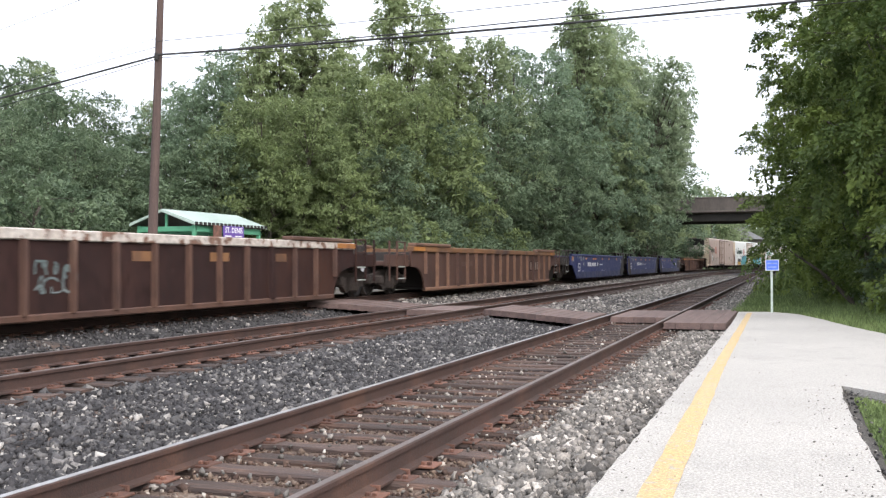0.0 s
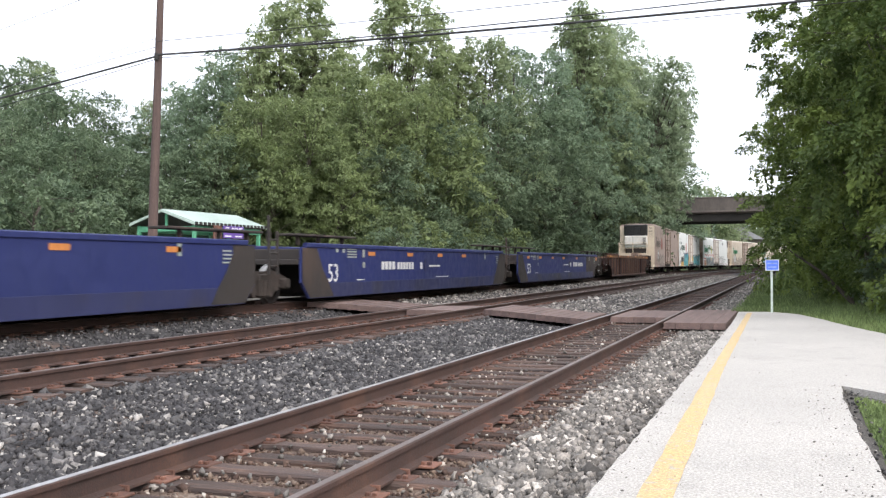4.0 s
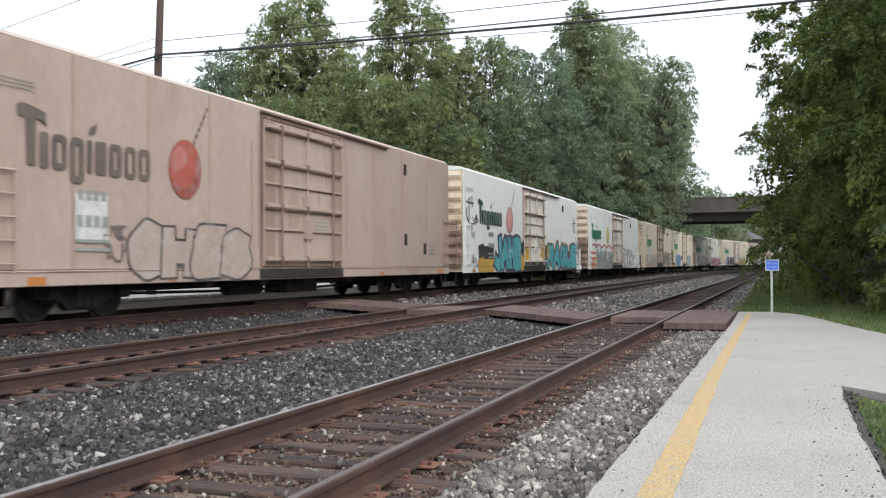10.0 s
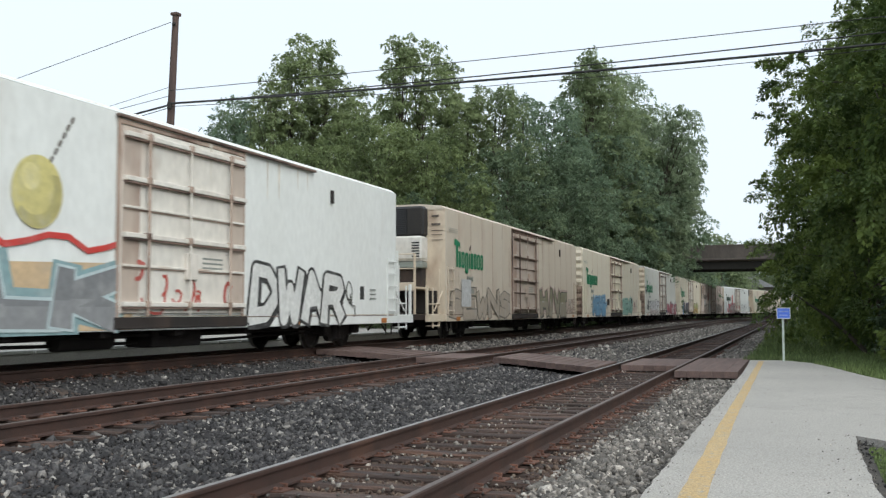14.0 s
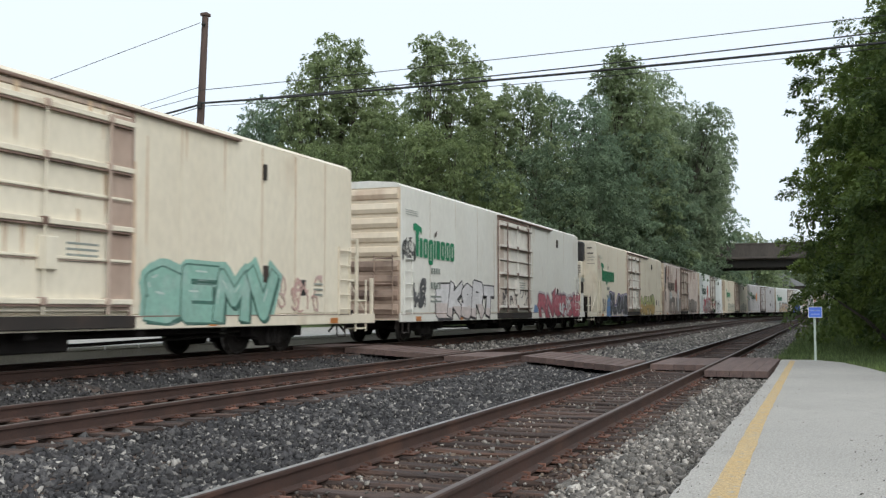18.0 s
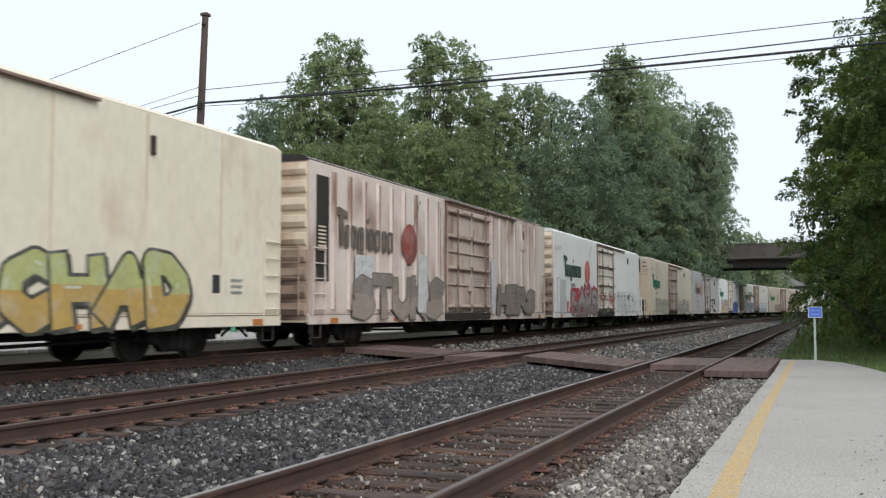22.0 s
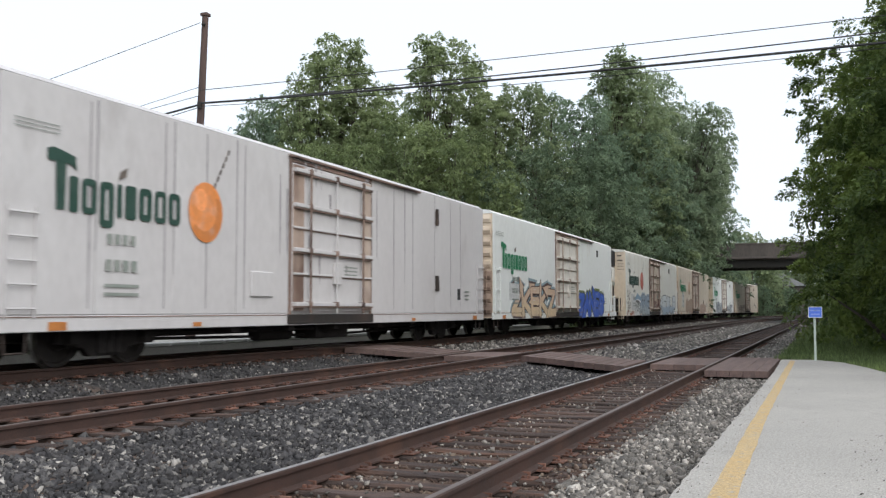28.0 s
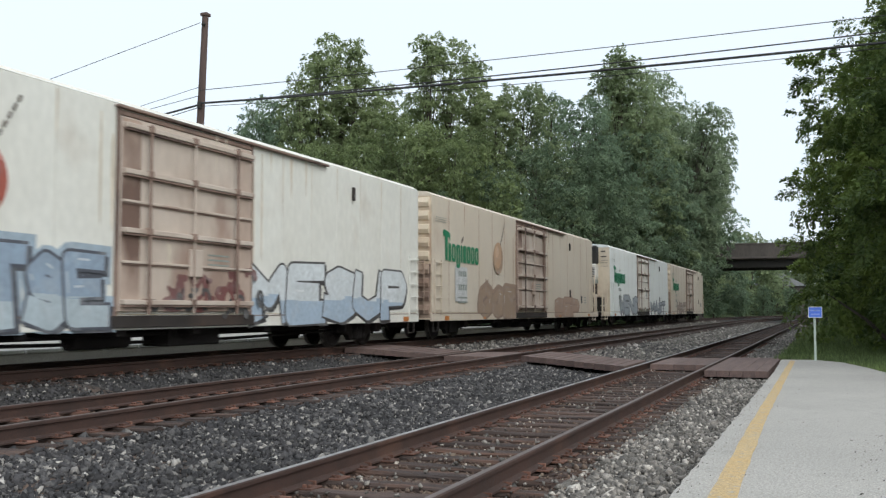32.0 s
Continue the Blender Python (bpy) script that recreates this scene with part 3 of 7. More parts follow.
RP = (16.0, 24.3)
PX = -17.15
wire((PX, 24.15, 7.37), (RP[0], RP[1], 7.75), 0.25, 0.032, "thick black overhead cable across the tracks")
wire((PX, 24.15, 7.36), (RP[0], RP[1], 8.2), 0.25, 0.017, "thin black overhead wire across the tracks")
wire((PX, 24.15, 7.76), (RP[0], RP[1], 8.35), 0.13, 0.011, "thin overhead wire across the tracks")
wire((PX, 24.15, 7.28), (RP[0], RP[1], 7.9), 0.42, 0.009, "thin slack overhead wire across the tracks")
wire((PX, 24.15, 7.33), (-46, 24.3, 2.9), 0.0, 0.032, "thick black overhead cable running off behind the line")
wire((PX, 24.15, 7.25), (-46, 24.3, 1.9), 0.0, 0.012, "thin overhead wire running off behind the line")
wire((PX, 24.15, 7.86), (-46, 24.3, 2.3), 0.0, 0.008, "thin overhead wire running off behind the line")
wire((PX, 24.15, 7.6), (-46, 24.3, 3.3), 0.0, 0.010, "thin overhead wire running off behind the line")
wire((PX, 24.15, 9.8), (-46, 24.3, 3.7), 0.0, 0.010, "thin overhead wire from the pole top")
_t = thing("utility_pole", "brown wooden utility pole behind the line", "utility pole")
part("pole", Geo().tube((-46, 24.3, 0), (-46, 24.3, 6.5), 0.15, 12, 0.11), POLEWOOD, _t, smooth=True)
_t = thing("utility_pole", "brown wooden utility pole among the trees", "utility pole")
part("pole", Geo().tube((RP[0], RP[1], -0.2), (RP[0], RP[1], 9.0), 0.17, 12, 0.12), POLEWOOD, _t, smooth=True)

# ---- far platform and shelter ----
_t = tagged(new("far_platform", Geo().box(-27.5, -15.76, -40, 62, -0.5, 0.40, 0.03).box(-15.755, -15.4, -40, 62, -0.5, 0.355, 0.02).mesh("far_platform", ASPHALT)), "low pale asphalt platform with a concrete block edge behind the far track", "platform", kind="structure")
_block = Geo().box(-0.185, 0.185, -0.57, 0.57, 0.36, 0.44, 0.012).mesh("edge_stone", PALE_CONCRETE)
for _i in range(50):
    part("edge_stone", _block, PALE_CONCRETE, _t, at=pose(-15.565, 2.0 + 1.2 * _i, 0))


def letters(body, size, m, material, parent, depth=0.004):
    c = bpy.data.curves.new("lettering", 'FONT')
    c.body, c.size, c.extrude, c.align_x, c.align_y = body, size, depth, 'CENTER', 'CENTER'
    c.resolution_u = 2
    c.materials.append(material)
    ob = new("lettering", c)
    ob.parent = parent
    ob.matrix_basis = m
    return ob


def build_shelter():
    t = thing("station_shelter", "small open green station shelter with a pale metal gable roof", "shelter")
    x0, x1, y0, y1, zp = -24.45, -21.9, 33.3, 38.3, 0.40
    ze, zr = 2.96, 3.40
    xm = (x0 + x1) / 2
    for s, nm in ((-1, 'a'), (1, 'b')):
        xe = xm + s * (x1 - x0) / 2
        part("roof_slope", Geo().prism([(xm, zr + 0.09), (xe + s * 0.25, ze - 0.02), (xe + s * 0.25, ze - 0.10), (xm, zr)], y0 - 0.3, y1 + 0.3, 'y'), ROOFMETAL, t, "pale green metal roof slope")
        # dark sheet added under the slope to stand for shade in the gable
        part("ceiling_board", Geo().prism([(xm, zr - 0.01), (xe + s * 0.2, ze - 0.11), (xe + s * 0.2, ze - 0.15), (xm, zr - 0.05)], y0 - 0.26, y1 + 0.26, 'y'), DARK, t, "dark sheet standing for the shade under the roof")
        fas = Geo()
        y = y0 - 0.3
        while y < y1 + 0.3:
            fas.box(xe + s * 0.26 - 0.02, xe + s * 0.26 + 0.02, y, y + 0.16, ze - 0.10, ze - 0.0)
            y += 0.3
        part("roof_ribs", fas, DARK, t)
        part("eave_beam", Geo().box(xe - 0.07, xe + 0.07, y0, y1, ze - 0.38, ze - 0.12, 0.01), GREENPAINT, t)
        for y in (y0, (y0 + y1) / 2, y1):
            part("post", Geo().box(xe - 0.07, xe + 0.07, y - 0.07, y + 0.07, zp, ze - 0.12, 0.01), GREENPAINT, t)
    for y in (y0, y1):
        g = Geo()
        for s in (-1, 1):
            xe = xm + s * 1.5
            g.prism([(xm, zr + 0.07), (xe, ze - 0.05), (xe, ze - 0.13), (xm, zr - 0.02)], y - 0.36 if y == y0 else y + 0.28, y - 0.28 if y == y0 else y + 0.36, 'y')
        part("bargeboard", g, ROOFMETAL, t, "pale barge edge")
        part("king_post", Geo().box(xm - 0.05, xm + 0.05, y - 0.05, y + 0.05, ze - 0.2, zr, 0.01), GREENPAINT, t)
        part("tie_beam", Geo().box(x0, x1, y - 0.06, y + 0.06, ze - 0.36, ze - 0.16, 0.01), GREENPAINT, t)
    part("back_wall", Geo().box(x0 - 0.02, x0 + 0.06, y0, y1, zp, ze - 0.4, 0.01), SHADED_GREEN, t, "back wall, its green darkened for the shade inside")
    part("side_wall", Geo().box(x0 + 0.06, xm, y0 - 0.03, y0 + 0.03, zp, 1.9, 0.01), GREENPAINT, t)
    part("bench", Geo().box(x0 + 0.15, x0 + 0.6, y0 + 0.5, y1 - 0.5, zp + 0.4, zp + 0.46, 0.01).box(x0 + 0.2, x0 + 0.5, y0 + 0.7, y0 + 0.8, zp, zp + 0.4).box(x0 + 0.2, x0 + 0.5, y1 - 0.8, y1 - 0.7, zp, zp + 0.4), POLEWOOD, t)
    sgn = part("name_board", Geo().box(x1 + 0.30, x1 + 0.34, 34.9, 36.5, 2.36, 2.86, 0.01), PURPLE, t, "purple station name board")
    letters("ST. DENIS", 0.32, Matrix.Translation((x1 + 0.345, 35.7, 2.68)) @ Euler((radians(90), 0, radians(90))).to_matrix().to_4x4(), WHITE, sgn)
    for y in (35.0, 35.8):
        part("writing_bar", Geo().box(x1 + 0.34, x1 + 0.346, y, y + 0.5, 2.42, 2.47), WHITE, sgn)
    part("notice_board", Geo().box(x1 + 0.28, x1 + 0.32, 34.2, 34.8, 2.3, 2.86, 0.01), PLATE, t, "reddish notice board")


build_shelter()


# ---- bridge ----
def build_bridge():
    t = thing("road_bridge", "brown weathered concrete road bridge over the railway", "bridge")
    y0, y1 = 124.5, 134.5
    part("deck", Geo().box(-40, 45, y0 + 0.25, y1 - 0.25, 7.35, 7.7, 0.05), CONCRETE, t)
    for y in (y0, y1 - 0.3):
        part("parapet", Geo().box(-40, 45, y, y + 0.3, 7.55, 9.25, 0.04), CONCRETE, t)
        part("parapet_cap", Geo().box(-40, 45, y - 0.06, y + 0.36, 9.25, 9.38, 0.03), CONCRETE, t)
        part("string_course", Geo().box(-40, 45, y - 0.08, y, 7.5, 7.72, 0.02), CONCRETE, t)
    for i in range(6):
        y = y0 + 0.5 + i * 1.7
        part("girder", Geo().box(-40, 45, y, y + 0.4, 6.4, 7.35, 0.03), DARK, t, "dark steel girder")
    for x in (-16.4, 9.0):
        part("pier", Geo().box(x - 1.3, x + 1.3, y0 + 0.4, y1 - 0.4, -0.6, 6.4, 0.08), CONCRETE, t)
        part("pier_cap", Geo().box(x - 1.5, x + 1.5, y0 + 0.2, y1 - 0.2, 5.9, 6.4, 0.05), CONCRETE, t)
    part("abutment", Geo().box(-40, -26, y0 + 0.4, y1 - 0.4, -0.6, 6.4, 0.1), CONCRETE, t)
    part("abutment", Geo().box(20, 45, y0 + 0.4, y1 - 0.4, -0.6, 6.4, 0.1), CONCRETE, t)


build_bridge()


# ---- trees ----
def tree_meshes(seed, height, radius, leaves, leaf, low=0.15, clumps=30, lean=0.0, spire=0.0, droop=0.45, reach=1.2):
    """Meshes of one tree: a tapered trunk with limbs, and a crown of many small leaves along drooping twigs."""
    rng = random.Random(seed)
    nr = np.random.default_rng(seed)
    wood = Geo()
    base = height * 0.018 + 0.05
    pts = [Vector((0, 0, -0.4))]
    for i in range(1, 6):
        u = i / 5
        pts.append(Vector((lean * u * u + rng.uniform(-.3, .3), rng.uniform(-.3, .3), height * 0.92 * u)))
    for i, (a, b) in enumerate(zip(pts, pts[1:])):
        wood.tube(a, b, base * (1 - i / 5.4), 8, base * (1 - (i + 1) / 5.4), cap=False)
    cs = []
    for i in range(clumps):
        v = (i + rng.random()) / clumps
        u = low + (1 - low) * v
        full = math.sin(math.pi * (0.16 + 0.80 * v)) ** 0.6
        thin = (1 - v) ** 0.6 * min(1, (v + 0.25) * 2.2)
        shape = full * (1 - spire) + thin * spire
        a = i * 2.4 + rng.uniform(-.6, .6)
        r = radius * shape * rng.uniform(0.3, 0.98)
        c = Vector((lean * u * u + r * math.cos(a), r * math.sin(a), height * u))
        rad = radius * rng.uniform(0.24, 0.40) * (0.55 + 0.45 * shape)
        c.z = min(c.z, height - rad * 0.5)
        cs.append((c, rad))
        k = min(4, max(0, int(u * 0.8 * 5)))
        start = pts[k].lerp(pts[k + 1], rng.random())
        midp = start.lerp(c, 0.55) + Vector((0, 0, rng.uniform(0, 0.5)))
        r0 = base * 0.3 * (1 - 0.6 * u)
        wood.tube(start, midp, r0, 5, r0 * 0.6, cap=False)
        wood.tube(midp, c, r0 * 0.6, 5, 0.01, cap=False)
    # feathery outer tufts, most of them towards the top
    for i in range(int(clumps * 1.3)):
        v = rng.random() ** 0.7
        u = low + (1 - low) * v
        full = math.sin(math.pi * (0.16 + 0.80 * v)) ** 0.6
        thin = (1 - v) ** 0.6 * min(1, (v + 0.25) * 2.2)
        shape = full * (1 - spire) + thin * spire
        a = rng.uniform(0, 6.28)
        r = radius * shape * rng.uniform(0.75, reach)
        rad = radius * rng.uniform(0.09, 0.18)
        cs.append((Vector((lean * u * u + r * math.cos(a), r * math.sin(a), min(height * u * 1.04, height + 0.2))), rad))
    # twigs that leave each clump outwards and hang at their tips: origin, direction, length
    twigs = []
    for c, rad in cs:
        for k in range(16):
            d = Vector((rng.gauss(0, 1), rng.gauss(0, 1), rng.gauss(0.35, 0.75))).normalized()
            o = c + Vector((d.x, d.y, d.z * 0.9)) * rad * rng.uniform(0.25, 0.7)
            twigs.append((*o, *d, rad * rng.uniform(0.35, 0.8), rng.uniform(0.7, 1.3)))
    twigs = np.array(twigs)
    w = twigs[:, 6] ** 1.8 * twigs[:, 7] * np.interp(twigs[:, 2] / height, [0.6, 0.95], [1.0, 0.6])
    q = twigs[nr.choice(len(twigs), leaves, p=w / w.sum())]
    axis, L = q[:, 3:6], q[:, 6:7]
    flat = np.cross(axis, np.array([0.0, 0.0, 1.0]))
    flat /= np.linalg.norm(flat, axis=1)[:, None] + 1e-6
    up = np.cross(flat, axis)
    sgn = nr.choice([-1.0, 1.0], leaves)[:, None]
    t = nr.random((leaves, 1)) ** 0.8
    spread = L * 0.42 * (1.05 - 0.75 * t) * np.sqrt(nr.random((leaves, 1)))
    pos = q[:, :3] + axis * L * t + flat * sgn * spread + up * nr.normal(0, 0.09, (leaves, 1)) * L
    pos[:, 2] -= droop * (L * t ** 2)[:, 0] + 0.25 * spread[:, 0]
    out = axis * 0.6 + flat * sgn * 0.7 + np.array([0, 0, -0.35]) + nr.normal(scale=0.4, size=(leaves, 3))
    out /= np.linalg.norm(out, axis=1)[:, None]
    side = np.cross(out, up + nr.normal(scale=0.5, size=(leaves, 3)))
    side /= np.linalg.norm(side, axis=1)[:, None] + 1e-6
    S = leaf * nr.uniform(0.55, 1.35, leaves)[:, None]
    v = np.stack([pos, pos + out * S * 0.5 + side * S * 0.29, pos + out * S * 1.1 - np.array([0, 0, 0.12]) * S, pos + out * S * 0.5 - side * S * 0.29], 1)
    # leaves shade with the lie of their twig and the round of the crown
    core = pos - np.array([0, 0, height * 0.4])
    core /= np.linalg.norm(core, axis=1)[:, None] + 1e-6
    round_n = axis * 0.6 + up * 0.4 + core * 0.25 + np.array([0, 0, 0.3]) + nr.normal(scale=0.26, size=(leaves, 3))
    round_n /= np.linalg.norm(round_n, axis=1)[:, None]
    flat_n = np.cross(v[:, 1] - v[:, 0], v[:, 3] - v[:, 0])
    turned = (flat_n * round_n).sum(1) < 0
    v[turned] = v[turned][:, ::-1]
    me = bpy.data.meshes.new("crown")
    me.vertices.add(leaves * 4)
    me.vertices.foreach_set("co", v.reshape(-1))
    me.loops.add(leaves * 4)
    me.loops.foreach_set("vertex_index", np.arange(leaves * 4))
    me.polygons.add(leaves)
    me.polygons.foreach_set("loop_start", np.arange(leaves) * 4)
    me.update(calc_edges=True)
    me.polygons.foreach_set("use_smooth", [True] * leaves)
    me.normals_split_custom_set_from_vertices(np.repeat(round_n, 4, 0).tolist())
    return wood.mesh("trunk", BARK, fix=False), me


def tree(kind, label, x, y, turn, scale=1.0, material=None, category="tree", group="trees by the line"):
    wood, crown = KINDS[kind]
    t = thing(category.replace(" ", "_"), label, category, group, at=pose(x, y, ground_z(x, y), 0, 0, turn) @ Matrix.Scale(scale, 4))
    part("trunk", wood, BARK, t)
    c = part("crown", crown, material, t)
    if not crown.materials:
        crown.materials.append(None)
    c.material_slots[0].link = 'OBJECT'
    c.material_slots[0].material = material
    return t


KINDS = {
    "tall": tree_meshes(11, 18, 4.6, 44000, 0.19, 0.10, 42, 0, 0.5, 0.6),
    "broad": tree_meshes(12, 14, 5.4, 44000, 0.19, 0.06, 42, 0, 0.15),
    "slim": tree_meshes(13, 18, 2.9, 27000, 0.18, 0.12, 34, 0, 0.7, 0.6),
    "round": tree_meshes(14, 11, 4.6, 34000, 0.18, 0.05, 36, 0, 0.1),
    "over": tree_meshes(18, 24, 4.2, 40000, 0.22, 0.36, 38, 5.4, 0.3),
    "dome": tree_meshes(21, 24, 6.0, 44000, 0.24, 0.3, 46, 0, 0.35),
    "far": tree_meshes(19, 14, 5.2, 6000, 0.5, 0.06, 26, 0, 0.2),
    "bush": tree_meshes(15, 3.2, 2.2, 9000, 0.12, 0.05, 16),
    "near": tree_meshes(16, 15, 5.0, 110000, 0.118, 0.05, 46, 2.6, 0.1, 0.5, 1.0),
    "near_slim": tree_meshes(17, 14, 3.8, 85000, 0.112, 0.04, 44, 2.6, 0.3, 0.5, 1.02),
}

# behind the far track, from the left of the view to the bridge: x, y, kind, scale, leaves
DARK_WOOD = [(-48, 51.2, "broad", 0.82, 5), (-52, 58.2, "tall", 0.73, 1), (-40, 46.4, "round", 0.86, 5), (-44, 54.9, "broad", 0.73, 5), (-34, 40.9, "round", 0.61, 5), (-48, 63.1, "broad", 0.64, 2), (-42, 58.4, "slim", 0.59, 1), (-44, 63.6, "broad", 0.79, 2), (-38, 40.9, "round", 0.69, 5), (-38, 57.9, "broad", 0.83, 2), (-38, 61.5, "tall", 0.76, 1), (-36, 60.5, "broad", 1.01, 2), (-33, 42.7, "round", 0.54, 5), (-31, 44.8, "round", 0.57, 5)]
LIGHT_TREES = [(-29, 46.1, "round", 0.65, 5), (-34, 38.5, "round", 0.53, 5), (-31, 54.1, "slim", 0.82, 0), (-30, 57.9, "tall", 1.0, 0), (-30, 55.6, "slim", 0.9, 0), (-29, 58.4, "slim", 0.98, 0), (-28, 61.1, "slim", 0.88, 0), (-27, 57.6, "tall", 0.74, 0), (-27.5, 67.6, "slim", 1.16, 0), (-27, 70.4, "tall", 1.15, 0), (-26, 74.1, "slim", 1.13, 0), (-24, 55.3, "broad", 0.85, 6), (-25, 48.9, "broad", 0.7, 6), (-22, 58.3, "round", 1.1, 6)]
MIDDLE_WOOD = [(-24, 73.1, "tall", 0.96, 0), (-26, 46.9, "round", 0.64, 6), (-23.5, 50.1, "round", 0.66, 6), (-21.5, 52.7, "round", 0.69, 5), (-28, 49.2, "broad", 0.7, 6), (-22, 74.1, "tall", 1.02, 1), (-21, 78.1, "slim", 1.04, 2), (-20, 82.9, "tall", 1.05, 2), (-19.5, 89.8, "slim", 1.14, 2), (-20, 70.3, "broad", 0.92, 5), (-18.8, 79.8, "broad", 0.98, 5), (-20.5, 61.1, "round", 0.91, 5), (-19, 96.9, "slim", 1.49, 1), (-18.5, 98.7, "tall", 1.43, 1)]
BRIDGE_WOOD = [(-18.6, 111, "dome", 1.16, 4), (-17.6, 117.5, "dome", 1.04, 4), (-17.5, 96.1, "broad", 1.27, 2), (-16.8, 105.6, "round", 1.58, 5), (-16.5, 116.5, "slim", 1.39, 1), (-15.4, 106, "over", 0.93, 4), (-15.2, 112, "over", 0.86, 4), (-15.2, 117, "over", 0.8, 4), (-15.0, 121, "over", 0.76, 4), (-15.4, 109, "slim", 1.1, 2), (-17.5, 121, "round", 1.2, 5), (-19, 116, "broad", 1.2, 1), (-17, 141, "broad", 1.3, 2), (-19, 151, "tall", 1.3, 1)]
LEFT_ROW = DARK_WOOD + LIGHT_TREES + MIDDLE_WOOD + BRIDGE_WOOD
LEAVES = (LEAF_LIGHT, LEAF_MID, LEAF_DARK, LEAF_OLIVE, LEAF_HAZED, LEAF_DEEP_SHADED, LEAF_MOSS_SHADED)
TREE_SAY = ("tall tree with light green leaves beside the railway", "tall leafy green tree beside the railway", "dense dark blue-green tree beside the railway", "olive-green tree with drooping foliage beside the railway", "tall tree near the bridge, haze put into its pale grey-green leaves", "low dense tree at the wood's edge, deep green darkened for shade", "leafy tree at the wood's edge, mossy green darkened for shade")
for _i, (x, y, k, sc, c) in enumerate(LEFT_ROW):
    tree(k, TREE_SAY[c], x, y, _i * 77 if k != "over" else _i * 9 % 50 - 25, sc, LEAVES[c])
for _i in range(34):
    s = 46 + _i * 2.3
    x, y, _ = along(-14.6 - 1.8 * ((_i * 7) % 3) / 2, s)
    tree("bush", "dense green bush at the wood's edge", x - 0.8, y, _i * 51, 0.9 + 0.5 * ((_i * 5) % 7) / 7, LEAVES[(5, 6, 5, 2)[_i % 4]], "bush", "bushes")
for _i in range(16):
    tree("bush", "dense green bush behind the far platform", -29.5 - 1.2 * (_i % 3), -4 + 3.1 * _i, _i * 59, 1.1 + 0.4 * ((_i * 5) % 7) / 7, LEAVES[5], "bush", "bushes")
# right of the line; the domes and the 1.3-scale trees are unseen, added to shade far cars
RIGHT_ROW = [(2.4, 31, "near_slim", 1.0, 3), (2.45, 36.5, "near_slim", 0.86, 3), (5.3, 27, "near", 1.0, 3), (2.9, 40, "near", 0.92, 3), (8.0, 35, "near", 1.1, 3), (4.4, 49, "near", 1.0, 3), (4.9, 60, "tall", 1.05, 3), (5.6, 72, "tall", 1.1, 3), (10.5, 62, "tall", 1.3, 1), (9.5, 76, "tall", 1.3, 1), (10.5, 90, "tall", 1.3, 2), (9.5, 24, "near", 1.0, 3), (8.6, 48, "tall", 1.0, 2), (7, 86, "tall", 0.9, 1), (9.5, 102, "tall", 0.9, 2), (13, 32, "tall", 1.0, 2), (14, 58, "tall", 1.0, 1), (13, 19, "near", 1.0, 3), (14, 116, "tall", 0.9, 1), (17, 44, "dome", 0.8, 1), (18, 70, "dome", 0.85, 2), (16, 84, "dome", 0.85, 1), (15, 98, "dome", 0.85, 2), (20, 108, "dome", 0.8, 1), (19, 56, "dome", 0.8, 2)]
for _i, (x, y, k, sc, c) in enumerate(RIGHT_ROW):
    tree(k, TREE_SAY[c], x, y, _i * 63 if not k.startswith("near") else (_i * 17) % 40 - 20, sc, LEAVES[c])
for _i in range(22):
    y = 21.5 + _i * 2.1
    tree("bush", "dense green bush at the wood's edge", 3.3 - 0.9 * (y > 34) + 0.7 * (_i % 3), y, _i * 67, 0.55 + 0.4 * ((_i * 5) % 7) / 7, LEAVES[(3, 1, 3, 2)[_i % 4]], "bush", "bushes")
# beyond the bridge, both sides of the bend
for _i in range(44):
    s = 146 + _i * 6
    for o in ((-20 - 6 * (_i % 2),) if _i % 3 else (-20 - 6 * (_i % 2), 13 + 4 * (_i % 2))):
        x, y, _ = along(o, s)
        tree("far", TREE_SAY[1 + _i % 2], x, y, _i * 41, 0.8 + 0.35 * ((_i * 3) % 5) / 5, LEAVES[1 + _i % 2])
# extra row on the right, added to shade the cars past the bridge
for _i in range(14):
    x, y, _ = along(9.5 + 2.2 * (_i % 3), 137 + _i * 6.5)
    tree("far", TREE_SAY[1 + _i % 2], x, y, _i * 37, 1.05 + 0.25 * ((_i * 3) % 4) / 4, LEAVES[1 + _i % 2])
for _i in range(16):
    x, y, _ = along(-15.5 - 1.5 * (_i % 2), 138 + _i * 8)
    tree("far", TREE_SAY[2], x, y, _i * 29, 0.38, LEAVES[2])


def build_house():
    t = thing("house", "dull beige house with a grey roof, half hidden among far trees", "house")
    part("wall", Geo().box(-14, -4, 214, 222, -0.5, 6.2, 0.02), CONCRETE, t)
    part("roof", Geo().prism([(-14.6, 6.2), (-3.4, 6.2), (-9, 9.2)], 213.5, 222.5, 'y'), paint("grey_roof_shingle", (0.33, 0.33, 0.34), (0.26, 0.26, 0.27), rough=0.9, big=0.8, fine=4, grain=0.15), t)
    for x in (-12, -9, -6):
        part("window", Geo().box(x - 0.5, x + 0.5, 213.94, 214.0, 3.4, 5.0, 0.01), DARK, t)


build_house()


